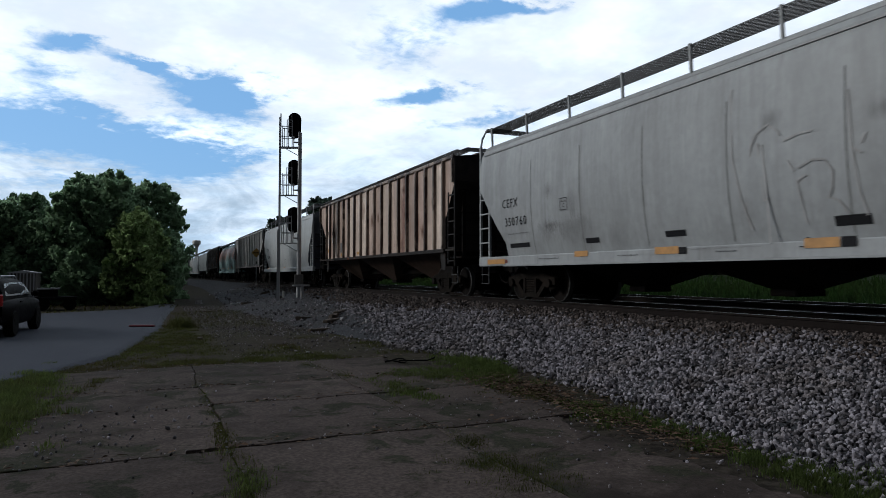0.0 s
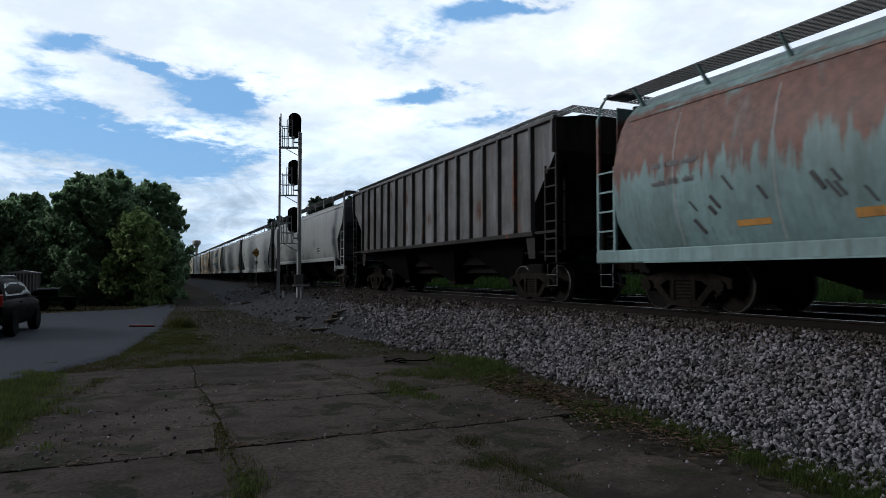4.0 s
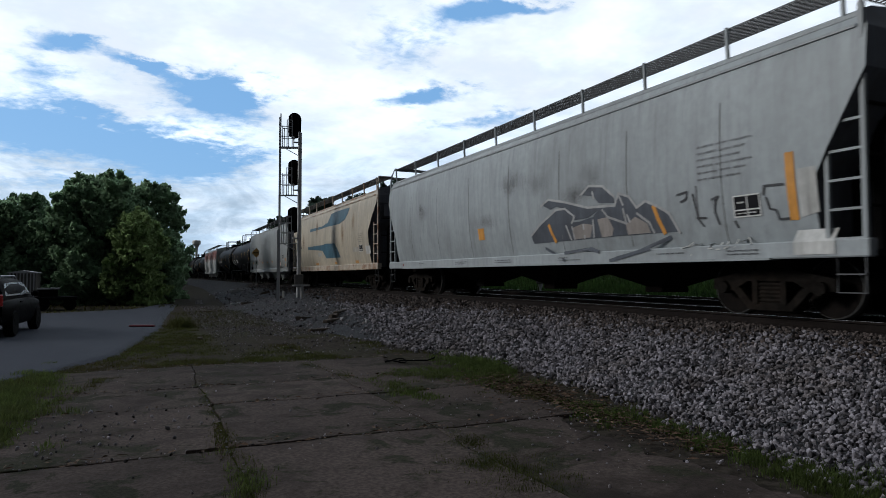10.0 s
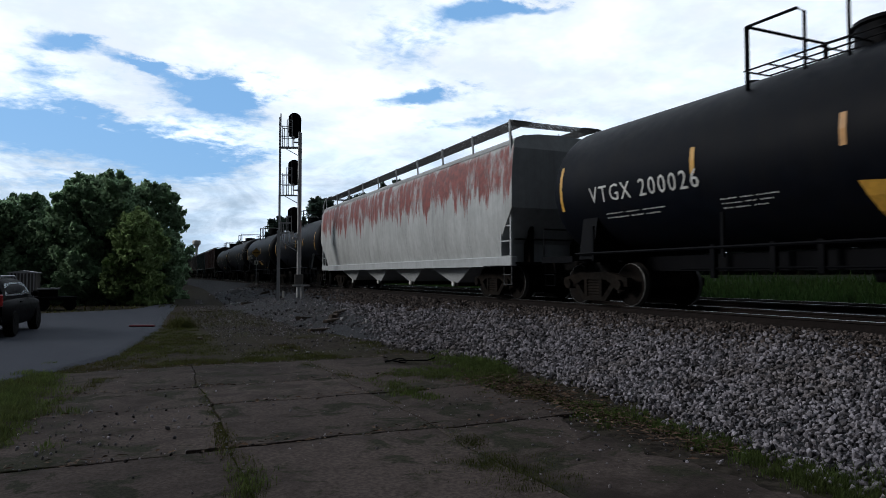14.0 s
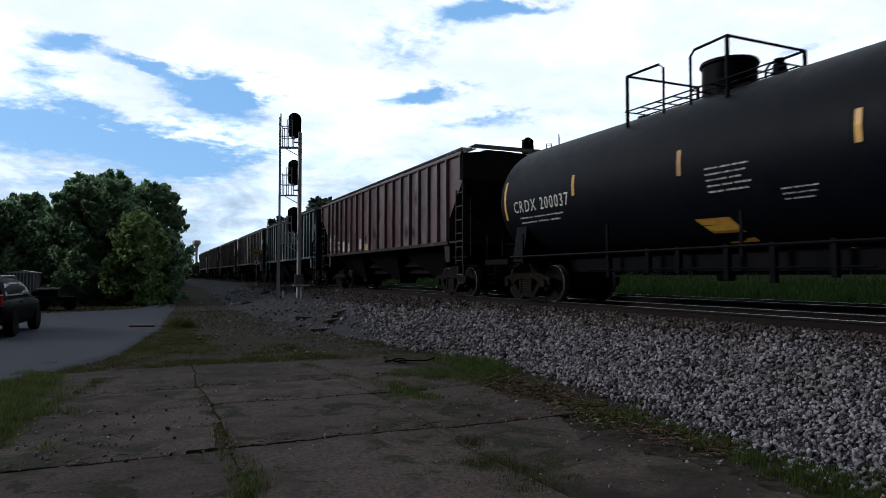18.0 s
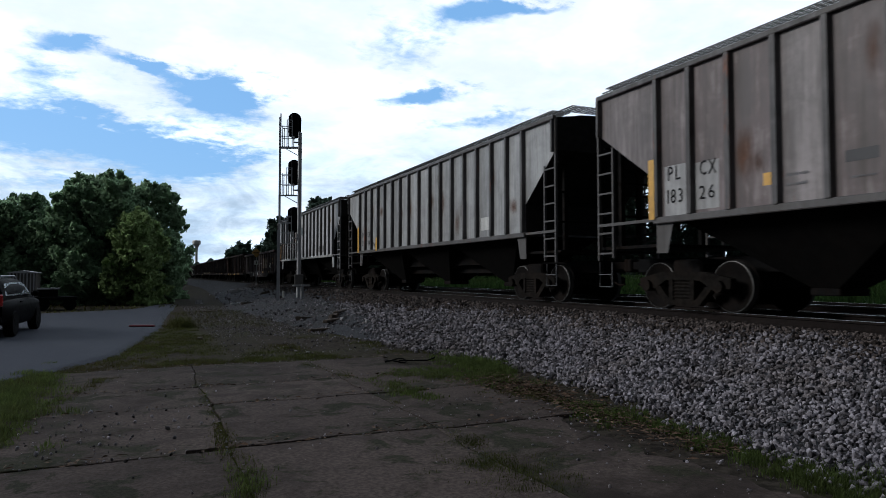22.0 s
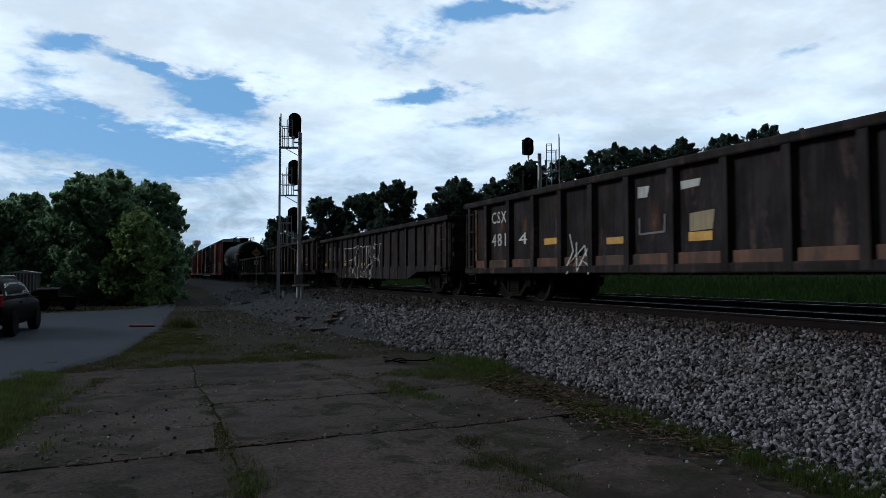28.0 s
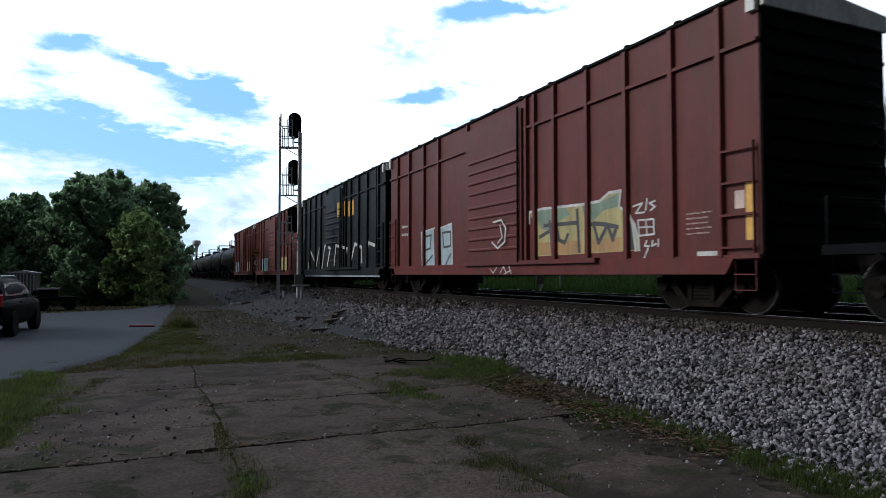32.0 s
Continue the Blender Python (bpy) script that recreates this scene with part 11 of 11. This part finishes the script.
def water_tower():
    thing = tagged(new("water_tower"), "pale distant water tower on a single pedestal", "water tower")
    thing.matrix_basis = pose(59.8, 955, 0) @ Matrix.Diagonal((0.74, 0.74, 0.98, 1))
    part("pedestal", Shape().lathe("z", (0, 0, 0), [(0, 3.4), (6, 2.4), (36, 2.2), (41, 3.2)], 16), M_WHITE, thing, smooth=50)
    part("tank", Shape().lathe("z", (0, 0, 0), [(39, 2.6), (43.5, 5.2), (45, 7.4), (48.6, 7.4), (49.6, 6.4), (50.2, 1.2)], 24), M_WHITE, thing, smooth=50)


water_tower()


# ---- parked vehicle and roadside clutter ----
def suv():
    thing = tagged(new("suv"), "black parked sport utility vehicle with pale reflections in its windows", "car")
    thing.matrix_basis = pose(-4.03, 22.2, 0.045, 0, 0, -4) @ Matrix.Scale(0.95, 4)

    def section(y, w, z0, z1, tuck):
        """Half-rounded cross-section at y: sill tucked in, shoulder rounded."""
        pts = [(w - tuck, z0), (w, z0 + 0.14), (w + 0.015, (z0 + z1) / 2), (w - 0.01, z1 - 0.07), (w - 0.07, z1)]
        return [(x, y, z) for x, z in pts] + [(-x, y, z) for x, z in reversed(pts)]

    body = Shape().loft([section(y, w, z0, z1, 0.08) for y, w, z0, z1 in ((-2.36, 0.72, 0.5, 0.92), (-2.3, 0.84, 0.4, 1.02), (-2.0, 0.9, 0.34, 1.06), (-1.0, 0.92, 0.3, 1.06), (0.6, 0.92, 0.3, 1.05), (1.1, 0.91, 0.32, 1.02), (1.9, 0.88, 0.36, 0.95), (2.25, 0.8, 0.4, 0.86), (2.36, 0.62, 0.5, 0.76))])
    part("body", body, M_CARBLACK, thing, smooth=50)

    def roof(y, z, w):
        return [(0.86, y, 1.04), (0.8 * w + 0.04, y, 1.04 + (z - 1.04) * 0.55), (0.72 * w, y, z - 0.07), (0.6 * w, y, z), (-0.6 * w, y, z), (-0.72 * w, y, z - 0.07), (-0.8 * w - 0.04, y, 1.04 + (z - 1.04) * 0.55), (-0.86, y, 1.04)]

    cabin = Shape().loft([roof(y, z, w) for y, z, w in ((-2.28, 1.08, 0.98), (-2.18, 1.42, 0.96), (-2.02, 1.58, 0.97), (-1.4, 1.64, 1.0), (-0.4, 1.65, 1.0), (0.15, 1.6, 0.98), (0.55, 1.42, 0.97), (1.1, 1.09, 0.97))])
    part("cabin", cabin, M_CARBLACK, thing, smooth=40)
    for sx in (-1, 1):
        f = lambda z: sx * (0.875 - (z - 1.04) * 0.24)
        for pts in ([(-2.02, 1.14), (-1.42, 1.14), (-1.42, 1.5), (-1.9, 1.48)], [(-1.35, 1.14), (-0.48, 1.14), (-0.48, 1.52), (-1.35, 1.51)], [(-0.4, 1.14), (0.72, 1.14), (0.3, 1.43), (0.0, 1.5), (-0.4, 1.52)]):
            n = len(pts)
            part("side_window", Shape().add([(f(z), y, z) for y, z in pts] + [(f(z) + sx * 0.012, y, z) for y, z in pts], [tuple(range(n)), tuple(range(n, 2 * n))] + [(k, (k + 1) % n, n + (k + 1) % n, n + k) for k in range(n)]), M_CARGLASS, thing)
        part("roof_rail", Shape().tube([(sx * 0.6, -1.9, 1.62), (sx * 0.6, -1.75, 1.69), (sx * 0.6, -0.1, 1.7), (sx * 0.6, 0.1, 1.64)], 0.022), M_GALV, thing, "pale roof rail")
        part("mirror", Shape().box(min(sx * 0.9, sx * 1.1), max(sx * 0.9, sx * 1.1), 0.62, 0.74, 1.08, 1.24, 0.04), M_CARBLACK, thing)
        part("tail_light", Shape().box(min(sx * 0.66, sx * 0.86), max(sx * 0.66, sx * 0.86), -2.36, -2.22, 0.86, 1.2, 0.04), M_TAIL, thing, "red tail light")
        part("door_handle", Shape().box(sx * 0.93 - 0.02, sx * 0.93 + 0.02, -0.75, -0.55, 0.93, 0.97, 0.01), M_RUBBER, thing)
        for y in (-1.38, 1.38):
            wh = part("wheel", Shape().lathe("x", (sx * 0.84, y, 0.35), [(-0.12, 0.2), (-0.12, 0.33), (-0.08, 0.36), (0.09, 0.36), (0.13, 0.33), (0.13, 0.2)], 20), M_RUBBER, thing, smooth=40)
            part("rim", Shape().lathe("x", (sx * 0.84, y, 0.35), [(sx * 0.1, 0.23), (sx * 0.135, 0.21), (sx * 0.12, 0.06), (sx * 0.14, 0.01)][::sx], 14), M_RUBBER, wh)
    part("rear_window", Shape().add([(-0.62, -2.29, 1.14), (0.62, -2.29, 1.14), (0.56, -2.19, 1.42), (-0.56, -2.19, 1.42)], [(0, 1, 2, 3)]), M_CARGLASS, thing)
    part("bumper", Shape().box(-0.86, 0.86, -2.44, -2.26, 0.4, 0.62, 0.06), M_RUBBER, thing)


M_CARBLACK = material("black_car_paint", (0.0022, 0.0022, 0.003), 0.45, 0, 0.1, 8, spec=0.02)
M_CARGLASS = material("car_window", (0.7, 0.74, 0.78), 0.2, 0.9, 0.1, 8, spec=1.0)
M_TAIL = material("tail_lens", (0.35, 0.015, 0.015), 0.25, 0, 0.1, 8)
M_RUBBER = material("rubber", (0.006, 0.006, 0.006), 0.85, 0, 0.2, 8, spec=0.05)
suv()


def clutter():
    t = tagged(new("shed"), "pale grey corrugated shed behind the vehicle", "shed")
    t.location = (-5.45, 37.6, 0.1)
    part("wall", Shape().box(-0.55, 0.55, -0.8, 0.8, -0.1, 1.68), M_BOXGREY, t)
    part("roof", Shape().prism([(-0.6, 1.66), (0.6, 1.66), (0.6, 1.7), (0, 1.8), (-0.6, 1.7)], "y", -0.9, 0.9), M_GALV, t)
    for i in range(8):
        part("corrugation", Shape().box(-0.5 + i * 0.14 - 0.025, -0.5 + i * 0.14 + 0.025, -0.83, -0.8, 0, 1.66), M_GALV, t)
    b = tagged(new("flat_trailer"), "low dark flat trailer with a pale board on top", "trailer")
    b.matrix_basis = pose(-3.9, 36.2, 0, 0, 0, 6)
    part("deck", Shape().box(-1.0, 0.8, -0.7, 0.7, 0.5, 0.66, 0.03), M_BLACK, b)
    part("board", Shape().box(-0.85, 0.1, -0.3, 0.3, 1.0, 1.07, 0.01), M_GALV, b)
    part("box", Shape().box(-0.8, 0.0, -0.25, 0.25, 0.66, 1.0, 0.02), M_RUBBER, b)
    for sx in (-0.6, 0.5):
        part("wheel", Shape().lathe("y", (sx, -0.6, 0.3), [(-0.1, 0.28), (0.1, 0.28)], 16), M_RUBBER, b)
        part("wheel", Shape().lathe("y", (sx, 0.6, 0.3), [(-0.1, 0.28), (0.1, 0.28)], 16), M_RUBBER, b)
    k = tagged(part("red_strip", Shape().box(-0.4, 0.4, -0.07, 0.07, 0, 0.06, 0.02), M_REDSTRIP, None), "dull red low kerb strip at the road's edge", "kerb")
    k.matrix_basis = pose(-0.14, 23.0, 0.045, 0, 0, -24)
    h = tagged(part("black_hose", Shape().tube([(4.3 + 0.2 * math.cos(a * 0.5), 11.8 + 0.16 * math.sin(a * 0.5), 0.06 + 0.03 * math.sin(a)) for a in range(13)], 0.015).tube([(4.4, 11.9, 0.05), (4.9, 11.7, 0.05), (5.1, 11.8, 0.08)], 0.015), M_RUBBER, None), "loop of black hose lying in the grass", "hose")
    for i, (x, y, a, l) in enumerate(((6.1, 22.3, 62, 0.75), (5.4, 20.6, 50, 0.6), (4.7, 19.4, 20, 0.4), (4.4, 36, 25, 0.5))):
        d = tagged(part("old_tie", Shape().box(-l, l, -0.08, 0.08, 0, 0.1, 0.02), M_BARK if i < 3 else M_GALV, None), "broken dark wooden tie lying on the gravel" if i < 3 else "pale broken board lying on the gravel", "wooden tie")
        d.matrix_basis = pose(x, y, land(x, y) - 0.01, 0, 0, a)


def rubble(x, y, length, depth, height, turn, mat, label):
    """One broken lump with slanting, uneven sides."""
    r = random.Random(int(x * 100) + int(y * 10))
    low, high = [], []
    for k in range(7):
        a = 2 * math.pi * k / 7 + r.uniform(-0.25, 0.25)
        u, v = length / 2 * math.cos(a) * r.uniform(0.8, 1.1), depth / 2 * math.sin(a) * r.uniform(0.8, 1.1)
        low.append((u, v, -0.06))
        high.append((u * 0.8, v * 0.75, height * r.uniform(0.6, 1.0)))
    lump = tagged(part("rubble", Shape().loft([low, high]), mat, None), label, "rubble", "lumps on the gravel")
    lump.matrix_basis = pose(x, y, land(x, y), 0, 0, turn)


def gravel_lumps():
    pale, dark = "pale broken concrete lump lying on the gravel", "dark weathered timber scrap on the gravel"
    for x, y, l, d, h, a in ((6.2, 52.0, 1.5, 0.8, 0.3, 15), (2.75, 41.2, 0.55, 0.4, 0.22, 40), (3.2, 25.9, 0.13, 0.1, 0.1, 0), (3.55, 23.8, 0.32, 0.14, 0.08, 10), (2.65, 24.5, 0.14, 0.1, 0.06, 0), (7.5, 27.1, 0.2, 0.12, 0.08, 30),
                             (3.17, 14.2, 0.12, 0.07, 0.03, 5), (5.9, 31.2, 0.25, 0.15, 0.1, 70), (6.5, 26.2, 0.3, 0.15, 0.1, 20), (5.7, 20.5, 0.35, 0.2, 0.1, 35), (5.95, 18.8, 0.24, 0.16, 0.1, 80)):
        rubble(x, y, l, d, h, a, M_RUBBLE, pale)
    for x, y, l, d, h, a in ((6.7, 42.0, 0.9, 0.2, 0.15, 25), (4.7, 34.9, 0.9, 0.18, 0.1, 15), (5.0, 22.9, 0.8, 0.14, 0.1, -12), (2.6, 32.1, 1.6, 0.2, 0.06, 4), (5.6, 21.3, 0.5, 0.3, 0.16, 30), (1.25, 18.3, 0.2, 0.12, 0.06, 10), (6.1, 33.8, 0.6, 0.2, 0.2, 50)):
        rubble(x, y, l, d, h, a, M_BARK, dark)
    m = tagged(part("marker_stake", Shape().box(-0.05, 0.05, -0.02, 0.02, -0.1, 0.38, 0.005), M_WHITE, None), "short white marker stake by the mast's foot", "stake")
    m.location = (6.35, 34.2, land(6.35, 34.2))


M_RUBBLE = material("broken_concrete", (0.3, 0.3, 0.31), 0.9, 0, 0.3, 12, (0.12, 0.11, 0.1), 0.5, 2, 1, 0.4, 30, 0.1)
gravel_lumps()


def litter():
    """Dry leaves, bark and twigs lying where the slab meets the bank."""
    r = random.Random(21)
    s = Shape()
    for _ in range(2600):
        k = r.random()
        if k < 0.55:
            x, y = r.gauss(5.05, 0.3), r.gauss(8.3, 0.8)
        elif k < 0.8:
            x, y = r.gauss(4.9, 0.2), r.uniform(4.5, 7.2)
        else:
            x, y = r.uniform(-1.2, 4.8), r.choice((6.66, 8.92, 10.4, 12.8)) + r.gauss(0, 0.08)
        z = max(0.045, land(x, y) + 0.02)
        a, l, w = r.uniform(0, 6.283), r.uniform(0.015, 0.06), r.uniform(0.006, 0.02)
        c, d = math.cos(a), math.sin(a)
        lift = r.uniform(0, 0.02)
        s.add([(x - c * l, y - d * l, z), (x - d * w, y + c * w, z + lift), (x + c * l, y + d * l, z + lift * 0.4), (x + d * w, y - c * w, z + 0.004)], [(0, 1, 2, 3)])
    tagged(part("leaf_litter", s, M_LITTER, None), "brown dry leaves and twigs strewn along the slab's edge", "litter", kind="stuff")


M_LITTER = material("dry_leaf", (0.075, 0.05, 0.035), 0.9, 0, 0.3, 20, None, 0, 1, 1, 0, 1, 0.1, island=0.6)
litter()
M_REDSTRIP = material("dull_red_paint", (0.14, 0.012, 0.028), 0.7, 0, 0.2, 8)
clutter()


def motions():
    """The train runs along the line at an even speed; its wheels roll while they are near."""
    for thing, y0 in CARS:
        walk(thing, [(0.0, pose(TRACK_X, y0, RAIL_Z)), (16.0, pose(TRACK_X, y0 - SPEED * 16, RAIL_Z)), (32.0, pose(TRACK_X, y0 - SPEED * 32, RAIL_Z))])
    turn = math.degrees(SPEED / FPS / WHEEL_R)
    start = dict((thing.name, y0) for thing, y0 in CARS)
    for wheel, car in WHEELSETS:
        a = (start[car.name] - 55) / SPEED
        b = (start[car.name] + 14) / SPEED
        x, y, z = wheel.location
        first, last = max(0, math.floor(a * FPS)), min(32 * FPS, math.ceil(b * FPS))
        rows = [(0.0, pose(x, y, z))] if first > 0 and first < 32 * FPS else []
        k = 0
        for f in range(first, last + 1):
            rows.append((f / FPS, pose(x, y, z, turn * k, 0, 0)))
            k += 1
        if last < 32 * FPS or not rows:
            rows.append((32.0, pose(x, y, z, turn * max(0, k - 1), 0, 0)))
        if rows[0][0] > 0:
            rows.insert(0, (0.0, rows[0][1]))
        walk(wheel, rows)


motions()
